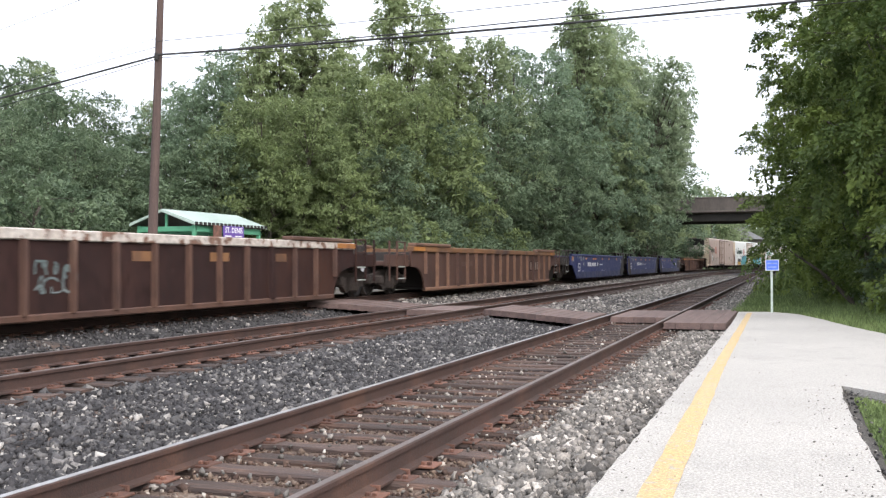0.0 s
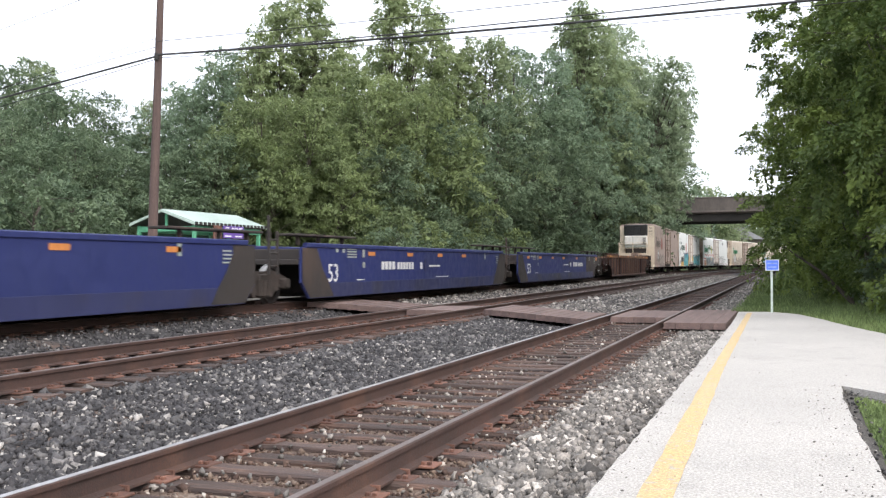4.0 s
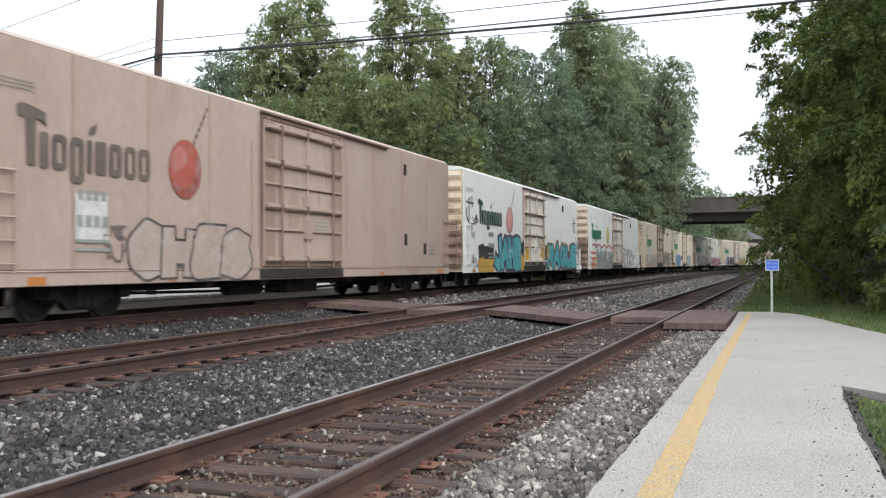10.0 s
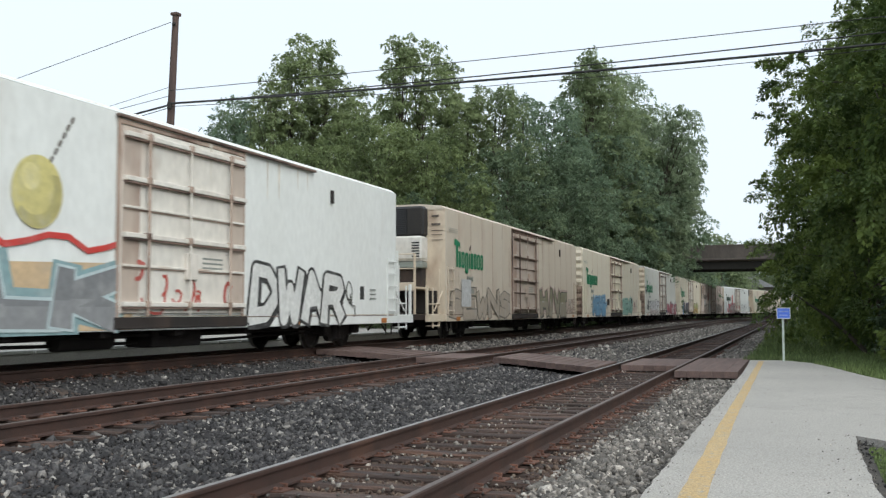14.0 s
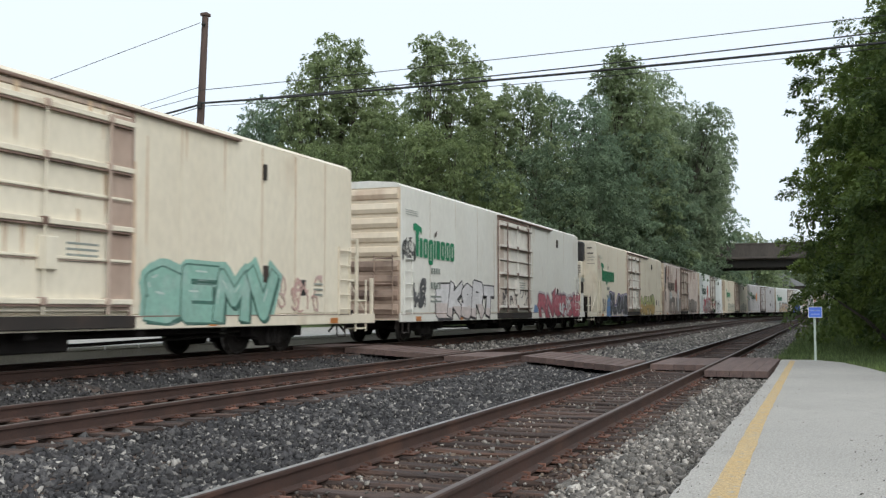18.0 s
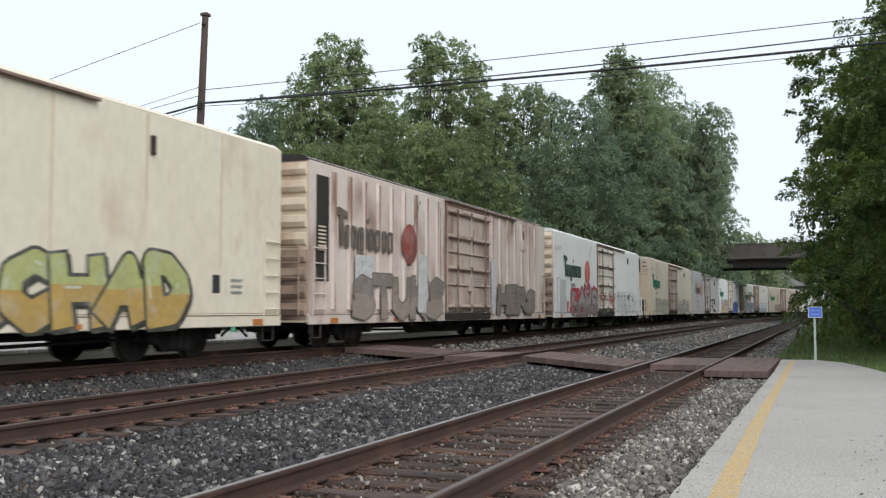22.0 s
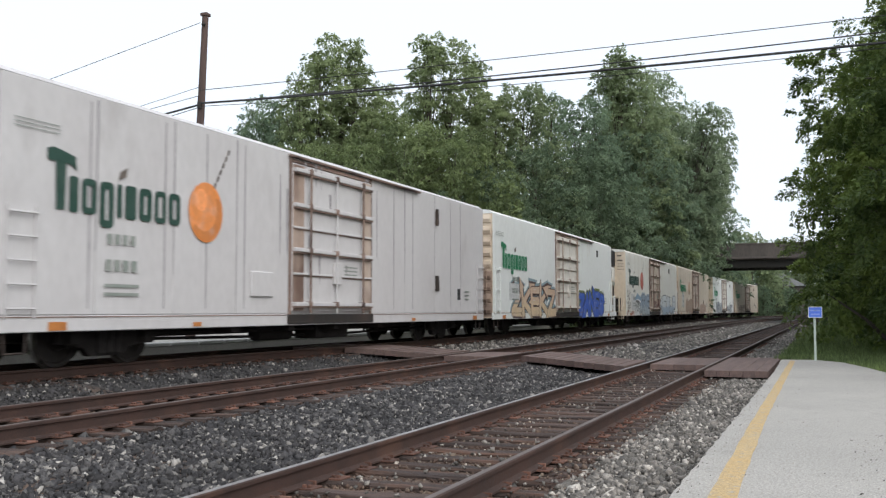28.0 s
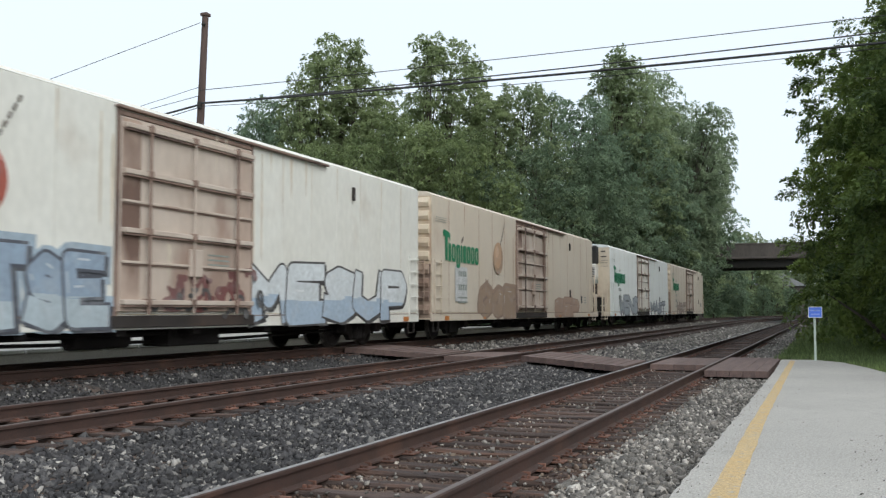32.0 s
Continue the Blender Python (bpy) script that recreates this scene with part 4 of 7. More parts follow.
# ---- grass ----
def scatter_grass(count, place, tall, label):
    rng = np.random.default_rng(count)
    p = place(rng, count)
    a = rng.uniform(0, 2 * math.pi, count)
    h = tall * rng.uniform(0.4, 1.3, count)
    w = 0.008 + 0.02 * rng.random(count)
    dx, dy = np.cos(a) * w, np.sin(a) * w
    lx, ly = rng.normal(0, 0.35, count) * h, rng.normal(0, 0.35, count) * h
    v = np.stack([p + np.stack([dx, dy, 0 * h], 1), p - np.stack([dx, dy, 0 * h], 1), p + np.stack([lx, ly, h], 1)], 1)
    me = bpy.data.meshes.new("grass")
    me.vertices.add(count * 3)
    me.vertices.foreach_set("co", v.reshape(-1))
    me.loops.add(count * 3)
    me.loops.foreach_set("vertex_index", np.arange(count * 3))
    me.polygons.add(count)
    me.polygons.foreach_set("loop_start", np.arange(count) * 3)
    me.update(calc_edges=True)
    me.materials.append(BLADE)
    return tagged(new("grass", me), label, "grass", kind="stuff")


def verge(rng, n):
    y = 26.3 + 60 * rng.random(n) ** 1.7
    x = -1.25 + (4.6 + 0.02 * y) * rng.random(n) ** 0.9
    return np.stack([x, y, np.full(n, -0.08)], 1)


def patch(rng, n):
    x = 0.64 + 4.0 * rng.random(n) ** 2.2
    y = 3.0 + 7.3 * rng.random(n)
    keep = y < 10.1 - (x - 0.55) * 0.95
    y = np.where(keep, y, 3.0 + 4 * rng.random(n))
    return np.stack([x, y, np.full(n, -0.08)], 1)


def verge_right(rng, n):
    y = 12.0 + 15 * rng.random(n)
    x = np.interp(y, [12, 14.2, 18.2, 20.5, 22.8, 25, 26, 27], [5.8, 3.2, 1.7, 1.2, 0.8, 0.33, -0.3, -0.5]) + 0.05 + 3 * rng.random(n) ** 1.4
    return np.stack([x, y, np.full(n, -0.08)], 1)


scatter_grass(26000, verge, 0.16, "rough green grass and weeds beyond the platform end")
scatter_grass(9000, verge_right, 0.15, "rough green grass along the platform's far edge")
scatter_grass(30000, patch, 0.055, "short patchy grass in the crook of the platform")


# crumbs of asphalt and gravel on the platform, thickest along its broken edges
def crumbs(rng, n):
    k = rng.random(n)
    y = 2.5 + 20 * rng.random(n) ** 1.3
    x = np.where(k < 0.3, -0.97 + 0.16 * rng.random(n) ** 2, np.where(k < 0.75, 0.52 - 0.35 * rng.random(n) ** 2.2, -0.95 + 1.6 * rng.random(n)))
    y = np.where((k > 0.3) & (k < 0.75), 3 + 7.6 * rng.random(n), y)
    return np.stack([x, y, np.full(n, 0.012)], 1)


def crook(rng, n):
    y = 3.0 + 7.5 * rng.random(n)
    x = 0.5 + 0.19 * rng.random(n) ** 1.3
    k = rng.random(n) < 0.3
    u = rng.random(n)
    x, y = np.where(k, 0.6 + 2.6 * u, x), np.where(k, 10.5 - 2.6 * u * 0.95 - 0.22 * rng.random(n), y)
    return np.stack([x, y, -0.07 + 0.05 * rng.random(n)], 1)


slab("earth_strip", ragged([(0.5, 3), (0.48, 10.6), (3.4, 7.4), (3.3, 7.2), (0.72, 9.95), (0.66, 3)], 0.2, 0.03, 9), -0.3, -0.06, EARTH, "dark bare earth along the broken platform edge", "earth strip")
scatter_stones("earth_crumbs", 600, crook, 0.009, STONE, "dark crumbs of earth and asphalt along the broken edge")
scatter_stones("platform_crumbs", 420, crumbs, 0.005, STONE_PALE, "loose crumbs of gravel and asphalt along the platform's broken edges")


# ---- the train: local x runs forwards, +y is the side that faces the platform, z = 0 at the railhead ----
def car_paint(name, base, dirt, rust, cut=(0.5, 0.72), grain=0.1, rough=0.55, spec=0.4):
    """Old car paint with dirt that has run down it in streaks and rust stains."""
    return paint(name, base, dirt, rough=rough, big=0.55, fine=8, amount=0.35, grain=grain, bump=0.06, bump_scale=9, third=rust, third_scale=0.9, third_cut=cut, stretch=(0.9, 0.9, 0.5), spec=spec)


RUST = car_paint("brown_well_car_paint", (0.0966, 0.05336, 0.04048), (0.06808, 0.03864, 0.0322), (0.0552, 0.0322, 0.02668), rough=0.7, grain=0.2, spec=0.2)
RUST2 = car_paint("dark_brown_well_car_paint", (0.03432, 0.01716, 0.01482), (0.0234, 0.01326, 0.01248), (0.05148, 0.02418, 0.01716), rough=0.75, grain=0.25, spec=0.15)
CHORD = car_paint("orange_brown_chord_paint", (0.221, 0.1105, 0.04675), (0.136, 0.0663, 0.0357), (0.06375, 0.0357, 0.0272), rough=0.7, grain=0.2)
CHORD_PALE = paint("flaking_pale_chord_paint", (0.46, 0.42, 0.38), (0.36, 0.31, 0.27), rough=0.75, big=1.2, fine=12, grain=0.3, third=(0.15, 0.085, 0.06), third_scale=4.5, third_cut=(0.54, 0.6))
POST_PALE = car_paint("pale_worn_post_paint", (0.205, 0.112, 0.07), (0.15, 0.08, 0.053), (0.10, 0.055, 0.04), rough=0.7, grain=0.2)
POST_TAN = car_paint("worn_tan_post_paint", (0.096, 0.0496, 0.0336), (0.064, 0.0344, 0.0264), (0.136, 0.084, 0.06), cut=(0.55, 0.75), rough=0.7, grain=0.25)
BLUE = car_paint("blue_well_car_paint", (0.018, 0.025, 0.107), (0.018, 0.024, 0.084), (0.024, 0.026, 0.058), cut=(0.6, 0.85))
BLUE_LOW = car_paint("grimy_blue_paint", (0.023, 0.027, 0.085), (0.025, 0.028, 0.066), (0.032, 0.03, 0.038))
GRIME = car_paint("brown_black_grime", (0.036, 0.0288, 0.0256), (0.024, 0.0208, 0.0192), (0.06, 0.04, 0.032), rough=0.8, grain=0.25)
TRUCK_BROWN = paint("brown_dusty_truck_steel", (0.048, 0.037, 0.032), (0.03, 0.025, 0.022), spec=0.25, rough=0.85, big=2, fine=18, grain=0.35, bump=0.2)
TRUCKMAT = paint("grimy_truck_steel", (0.021, 0.018, 0.017), (0.014, 0.012, 0.012), spec=0.25, rough=0.8, big=2, fine=18, grain=0.3, bump=0.2)
WHEELMAT = paint("wheel_steel", (0.034, 0.029, 0.027), (0.022, 0.019, 0.018), rough=0.6, metal=0.3, big=2, fine=20, grain=0.25)
TREAD = paint("polished_wheel_tread", (0.35, 0.34, 0.33), (0.25, 0.24, 0.23), rough=0.35, metal=0.9, bump=0)
ORANGE_WORN = paint("worn_orange_paint", (0.40, 0.17, 0.035), (0.26, 0.11, 0.04), rough=0.65, big=1.5, fine=14, grain=0.25, third=(0.11, 0.055, 0.035), third_scale=2.5, third_cut=(0.52, 0.66))
ORANGE = paint("orange_reflector", (0.52, 0.20, 0.05), (0.38, 0.15, 0.05), rough=0.5, big=3, fine=20, grain=0.15, bump=0)
MARK = paint("white_marking", (0.6, 0.6, 0.6), (0.45, 0.45, 0.45), rough=0.6, big=6, fine=30, grain=0.2, bump=0)
INK = paint("black_spray_paint", (0.03, 0.03, 0.032), (0.05, 0.048, 0.048), rough=0.6, big=2, fine=12, grain=0.2, bump=0)
GREYMARK = paint("grey_green_marking", (0.22, 0.25, 0.225), (0.30, 0.31, 0.285), rough=0.6, big=4, fine=20, grain=0.15, bump=0)
LOGO_GREEN = paint("green_wordmark", (0.02, 0.19, 0.085), (0.03, 0.22, 0.11), rough=0.5, big=2, fine=12, grain=0.1, bump=0)
LOGO_DARK = paint("dark_green_wordmark", (0.02, 0.06, 0.045), (0.04, 0.075, 0.06), rough=0.5, big=2, fine=12, grain=0.15, bump=0)
LOGO_FADED = paint("faded_dark_wordmark", (0.10, 0.085, 0.075), (0.15, 0.12, 0.10), rough=0.6, big=2, fine=12, grain=0.2, bump=0)
GRILLE = paint("black_grille", (0.022, 0.022, 0.024), (0.035, 0.034, 0.034), rough=0.6, big=3, fine=20, grain=0.2)
LOUVRE = paint("dark_louvre", (0.055, 0.055, 0.058), (0.04, 0.04, 0.042), rough=0.5, bump=0)
# rusty bars and tracks; also colours the painted shadow under door rails
BAR_DARK = car_paint("dark_rust_and_shade_bar_paint", (0.27, 0.19, 0.155), (0.18, 0.12, 0.095), (0.08, 0.055, 0.048), cut=(0.48, 0.66), rough=0.75)
COWL = car_paint("white_unit_cowl", (0.74, 0.73, 0.70), (0.62, 0.58, 0.52), (0.45, 0.36, 0.28), cut=(0.66, 0.85))
_spray = {}


def spray(c):
    """Flat spray paint of a colour."""
    if c not in _spray:
        _spray[c] = paint("spray_paint", c, tuple(min(1, v * 0.78 + 0.04) for v in c), rough=0.6, big=1.4, fine=9, grain=0.12, bump=0, third=tuple(v * 0.6 + 0.17 for v in c), third_scale=2.6, third_cut=(0.52, 0.74))
    return _spray[c]


def piece(name, me, material, parent, at=None, label=""):
    """A part on a shared mesh, with its own material."""
    ob = new(name, me)
    ob.parent = parent
    if at:
        ob.matrix_basis = at
    if not me.materials:
        me.materials.append(None)
    ob.material_slots[0].link = 'OBJECT'
    ob.material_slots[0].material = material
    return tagged(ob, label)


def bare(geo, name, smooth=False):
    me = geo.mesh(name, None, smooth)
    return me


# -- shapes on a car's side: u runs to the rear, w up; all lie flat on the side at y --
def side_point(half, d, w, y):
    return (half - d, y, w)


def flat_shapes(shapes, half, y, thick=0.004):
    """Thin raised shapes on the side: each a list of (distance from the front, height)."""
    g = Geo()
    for step, poly in enumerate(shapes):
        n = len(poly)
        top = y + thick + (step % 97) * 0.000004
        vs = [side_point(half, d, w, y) for d, w in poly] + [side_point(half, d, w, top) for d, w in poly]
        g.add(vs, [tuple(range(n, 2 * n))] + [(i, (i + 1) % n, n + (i + 1) % n, n + i) for i in range(n)])
    return g


def stroke(pts, wd):
    """A thick line as quads and round joints."""
    out = []
    for (x0, y0), (x1, y1) in zip(pts, pts[1:]):
        L = math.hypot(x1 - x0, y1 - y0) or 1e-6
        nx, ny = -(y1 - y0) / L * wd, (x1 - x0) / L * wd
        out.append([(x0 + nx, y0 + ny), (x0 - nx, y0 - ny), (x1 - nx, y1 - ny), (x1 + nx, y1 + ny)])
    for x, y in pts:
        out.append([(x + wd * math.cos(a * math.pi / 4), y + wd * math.sin(a * math.pi / 4)) for a in range(8)])
    return out


GLYPH = {
    'B': ["0,0 0,1 .75,.95 .85,.75 .7,.55 0,.52", ".7,.52 .95,.28 .75,.05 0,0"], 'A': ["0,0 .5,1 1,0", ".2,.4 .8,.4"], 'C': ["1,.85 .6,1 .1,.75 .1,.25 .6,0 1,.15"], 'D': ["0,0 0,1 .6,.95 1,.6 1,.4 .6,.05 0,0"], 'E': ["1,1 0,1 0,0 1,0", "0,.5 .8,.5"],
    'G': ["1,.85 .5,1 .05,.6 .1,.2 .5,0 1,.15 1,.5 .6,.5"], 'H': ["0,0 0,1", "1,0 1,1", "0,.5 1,.5"], 'I': [".5,0 .5,1"], 'J': ["1,1 1,.25 .6,0 .1,.2"], 'K': ["0,0 0,1", "1,1 .1,.5 1,0"],
    'L': ["0,1 0,0 1,0"], 'M': ["0,0 0,1 .5,.4 1,1 1,0"], 'N': ["0,0 0,1 1,0 1,1"], 'O': [".5,1 .05,.75 .05,.25 .5,0 .95,.25 .95,.75 .5,1"], 'P': ["0,0 0,1 .8,.95 .95,.7 .8,.45 0,.4"],
    'R': ["0,0 0,1 .8,.95 .9,.72 .7,.5 0,.5", ".5,.5 1,0"], 'S': ["1,.85 .5,1 .1,.8 .2,.55 .85,.45 .95,.2 .5,0 0,.12"], 'T': ["0,1 1,1", ".5,1 .5,0"], 'U': ["0,1 0,.25 .5,0 1,.25 1,1"],
    'V': ["0,1 .5,0 1,1"], 'W': ["0,1 .25,0 .5,.65 .75,0 1,1"], 'Y': ["0,1 .5,.5 1,1", ".5,.5 .5,0"], 'Z': ["0,1 1,1 0,0 1,0"],
}


def limb(pts, heights, wd, more=0.0):
    """A letter's stroke: cut square at its ends, round at its bends, and heavier towards the foot."""
    out = []
    ws = [wd * (0.98 - 0.26 * h) + more for h in heights]
    last = len(pts) - 1
    for i in range(last):
        (x0, y0), (x1, y1) = pts[i], pts[i + 1]
        L = math.hypot(x1 - x0, y1 - y0) or 1e-6
        ux, uy = (x1 - x0) / L, (y1 - y0) / L
        if i == 0:
            x0, y0 = x0 - ux * ws[0] * 0.8, y0 - uy * ws[0] * 0.8
        if i == last - 1:
            x1, y1 = x1 + ux * ws[-1] * 0.8, y1 + uy * ws[-1] * 0.8
        a, b = ws[i], ws[i + 1]
        out.append([(x0 - uy * a, y0 + ux * a), (x0 + uy * a, y0 - ux * a), (x1 + uy * b, y1 - ux * b), (x1 - uy * b, y1 + ux * b)])
        if 0 < i:
            out.append([(pts[i][0] + ws[i] * math.cos(k * math.pi / 5), pts[i][1] + ws[i] * math.sin(k * math.pi / 5)) for k in range(10)])
    if pts[0] == pts[-1]:
        out.append([(pts[0][0] + ws[0] * math.cos(k * math.pi / 5), pts[0][1] + ws[0] * math.sin(k * math.pi / 5)) for k in range(10)])
    return out


def below(polys, level):
    """What of the shapes lies below a height that wavers a little along the side."""
    out = []
    for poly in polys:
        cut = level + 0.07 * math.sin(poly[0][0] * 3.1)
        q = []
        for (d0, z0), (d1, z1) in zip(poly, poly[1:] + poly[:1]):
            if z0 <= cut:
                q.append((d0, z0))
            if (z0 <= cut) != (z1 <= cut):
                u = (cut - z0) / (z1 - z0)
                q.append((d0 + (d1 - d0) * u, cut))
        if len(q) > 2:
            out.append(q)
    return out


def graffiti(t, half, d0, d1, z0, z1, word, fill, line=(0.03, 0.03, 0.032), cloud=None, seed=1, fat=0.34, y=1.57, edge=0.05, wild=False, plain=False, fade=None, level=0.5):
    """A sprayed piece: heavy letters with a hard outline and a cast side, over a cloud of colour. wild: with spikes; fade: the fill's colour below a level."""
    rng = random.Random(seed)
    step = (d1 - d0) / len(word)
    tall = z1 - z0

    def inside(polys):
        return [[(min(max(d, d0 - 0.3), d1 + 0.3), min(max(z, z0 - 0.01), z1 + 0.25)) for d, z in poly] for poly in polys]

    halo, cast, letters_of = [], [], []
    for i, ch in enumerate(word):
        wd = min(step, tall * 0.85) * fat * 0.42 * rng.uniform(0.9, 1.1)
        a, b = d0 + i * step + wd * 0.55, d0 + (i + 1) * step - wd * 0.55
        lo, hi = z0 + wd * 0.9 + edge + tall * rng.uniform(0, .05), z1 - wd * 0.75 - tall * rng.uniform(0, .14)
        sk = rng.uniform(-.16, .16) * step
        fills, lines, shine = [], [], []
        for st in GLYPH[ch]:
            uv = [tuple(float(q) for q in p.split(",")) for p in st.split()]
            pts = [(a + (b - a) * u + sk * (w - .5), lo + (hi - lo) * w) for u, w in uv]
            if not st.split()[0] == st.split()[-1]:
                pts = [(p + rng.uniform(-.03, .03), q + rng.uniform(-.02, .02)) for p, q in pts]
            hs = [w for _, w in uv]
            fills += limb(pts, hs, wd)
            lines += limb(pts, hs, wd, edge)
            cast += limb([(p + 0.085, q - 0.06) for p, q in pts], hs, wd, edge * 0.8)
            halo += limb([(p + 0.04, q - 0.03) for p, q in pts], hs, wd, edge + 0.13 * rng.uniform(0.7, 1.3))
            for (p, w0), (q, w1) in zip(zip(pts, hs), zip(pts[1:], hs[1:])):
                if w0 + w1 > 0.95 and rng.random() < 0.5:
                    off = wd * 0.45
                    shine += stroke([(p[0] * .75 + q[0] * .25 - off, p[1] * .75 + q[1] * .25 + off * .3), (p[0] * .4 + q[0] * .6 - off, p[1] * .4 + q[1] * .6 + off * .3)], wd * 0.10)
            if wild:
                for p, q in ((pts[1], pts[0]), (pts[-2], pts[-1])):
                    L = math.hypot(q[0] - p[0], q[1] - p[1]) or 1
                    ux, uz = (q[0] - p[0]) / L + rng.uniform(-.5, .5), (q[1] - p[1]) / L + rng.uniform(-.3, .3)
                    for k, out in ((1.0, fills), (1.35, lines), (1.4, cast), (1.9, halo)):
                        out.append([(q[0] - uz * wd * 1.2 * k, q[1] + ux * wd * 1.2 * k), (q[0] + uz * wd * 1.2 * k, q[1] - ux * wd * 1.2 * k), (q[0] + ux * wd * 3.2 * k ** .7, q[1] + uz * wd * 3.2 * k ** .7)])
        letters_of.append((fills, lines, shine))
    if cloud:
        tagged(part("graffiti_cloud", flat_shapes(inside(halo), half, y - 0.004, 0.002), spray(cloud), t), kind="stuff")
    if fat > 0.3 and not plain:
        tagged(part("graffiti_cast", flat_shapes(inside(cast), half, y - 0.001, 0.002), spray(tuple(c * 0.8 for c in line)), t), kind="stuff")
    # each letter lies over the one before it
    for i, (fills, lines, shine) in enumerate(letters_of):
        up = y + 0.003 + 0.0042 * i
        g = part("graffiti_outline", flat_shapes(inside(lines), half, up, 0.001), spray(line), t)
        part("graffiti_letter", flat_shapes(inside(fills), half, up + 0.0012, 0.001), spray(fill), g)
        if fade:
            part("graffiti_fade", flat_shapes(below(inside(fills), z0 + tall * level), half, up + 0.0024, 0.0008), spray(fade), g)
        if shine and not plain:
            tagged(part("graffiti_shine", flat_shapes(shine, half, up + 0.0034, 0.0006), spray(tuple(round(c * 0.5 + 0.34, 3) for c in fill)), g), kind="stuff")


def scribble(t, half, d0, d1, z0, z1, seed, colour=(0.03, 0.03, 0.03), wd=0.025, n=9, y=1.57):
    """Loose sprayed loops and hooks, like hurried handwriting."""
    rng = random.Random(seed)
    sh = []
    for i in range(n):
        d, z = rng.uniform(d0, d1), rng.uniform(z0, z1)
        a, r = rng.uniform(0, 6.28), min(0.32, (d1 - d0) * 0.3, (z1 - z0) * 0.45) * rng.uniform(0.4, 1.0)
        turn = rng.choice((-1, 1)) * rng.uniform(0.25, 0.75)
        pts = [(d, z)]
        for k in range(rng.randint(5, 9)):
            a += turn if k % 4 else turn * 2.5
            d, z = min(d1, max(d0, d + r * 0.42 * math.cos(a))), min(z1, max(z0, z + r * 0.55 * math.sin(a)))
            pts.append((d, z))
        sh += stroke(pts, wd * rng.uniform(.6, 1.3))
    tagged(part("graffiti_scrawl", flat_shapes(sh, half, y + 0.004, 0.003), spray(colour), t), kind="stuff")


def writing(rows, half, y, material, parent):
    """Writing as plain bars, each a part: (distance, height, length, thickness)."""
    for row in rows:
        part("writing_bar", bars([row], half, y), material, parent)


def bars(rows, half, y):
    """Unreadable writing as plain bars: (distance, height, length, thickness)."""
    return flat_shapes([[(d, z), (d + L, z), (d + L, z + h), (d, z + h)] for d, z, L, h in rows], half, y)


def rounded(d0, d1, z0, z1, r):
    pts = []
    for cx, cz, a0 in ((d1 - r, z1 - r, 0), (d0 + r, z1 - r, 90), (d0 + r, z0 + r, 180), (d1 - r, z0 + r, 270)):
        for k in range(4):
            a = radians(a0 + k * 30)
            pts.append((cx + r * math.cos(a), cz + r * math.sin(a)))
    return pts


def ring(d0, d1, z0, z1, wide, half, y, thick=0.004):
    """A rounded block with a slot in it."""
    o, i = rounded(d0, d1, z0, z1, 0.09), rounded(d0 + wide, d1 - wide, z0 + wide * 0.9, z1 - wide * 0.9, 0.03)
    vs = [side_point(half, d, w, at) for at in (y + thick, y) for loop in (o, i) for d, w in loop]
    fs = []
    for k in range(16):
        n = (k + 1) % 16
        fs += [(k, n, 16 + n, 16 + k), (k, n, 32 + n, 32 + k), (16 + k, 16 + n, 48 + n, 48 + k)]
    return Geo().add(vs, fs)


def wordmark(t, half, d0, mat, y=1.575):
    """The company's mark as plain shapes: one tall bent block, eight low blocks and a small leaf."""
    part("wordmark_block", flat_shapes([[(d0 + 0.01, 3.20), (d0, 3.36), (d0 + 0.12, 3.40), (d0 + 0.34, 3.36), (d0 + 0.60, 3.30), (d0 + 0.62, 3.08), (d0 + 0.52, 3.16), (d0 + 0.40, 3.19), (d0 + 0.38, 2.46), (d0 + 0.20, 2.46), (d0 + 0.18, 3.20), (d0 + 0.10, 3.18)]], half, y), mat, t)
    x = d0 + 0.47
    for i, w in enumerate((0.20, 0.33, 0.33, 0.12, 0.28, 0.33, 0.31, 0.33)):
        lo, hi = 2.26 if i == 2 else 2.44, 3.0
        part("wordmark_block", flat_shapes([rounded(x, x + w, lo, hi, 0.05)], half, y) if w < 0.3 else ring(x, x + w, lo, hi, 0.1 + 0.012 * (i % 3), half, y), mat, t)
        x += w + 0.08
    part("leaf_mark", flat_shapes([[(d0 + 1.60, 3.07), (d0 + 1.64, 3.2), (d0 + 1.82, 3.3), (d0 + 1.78, 3.13)]], half, y), LOGO_FADED, t)


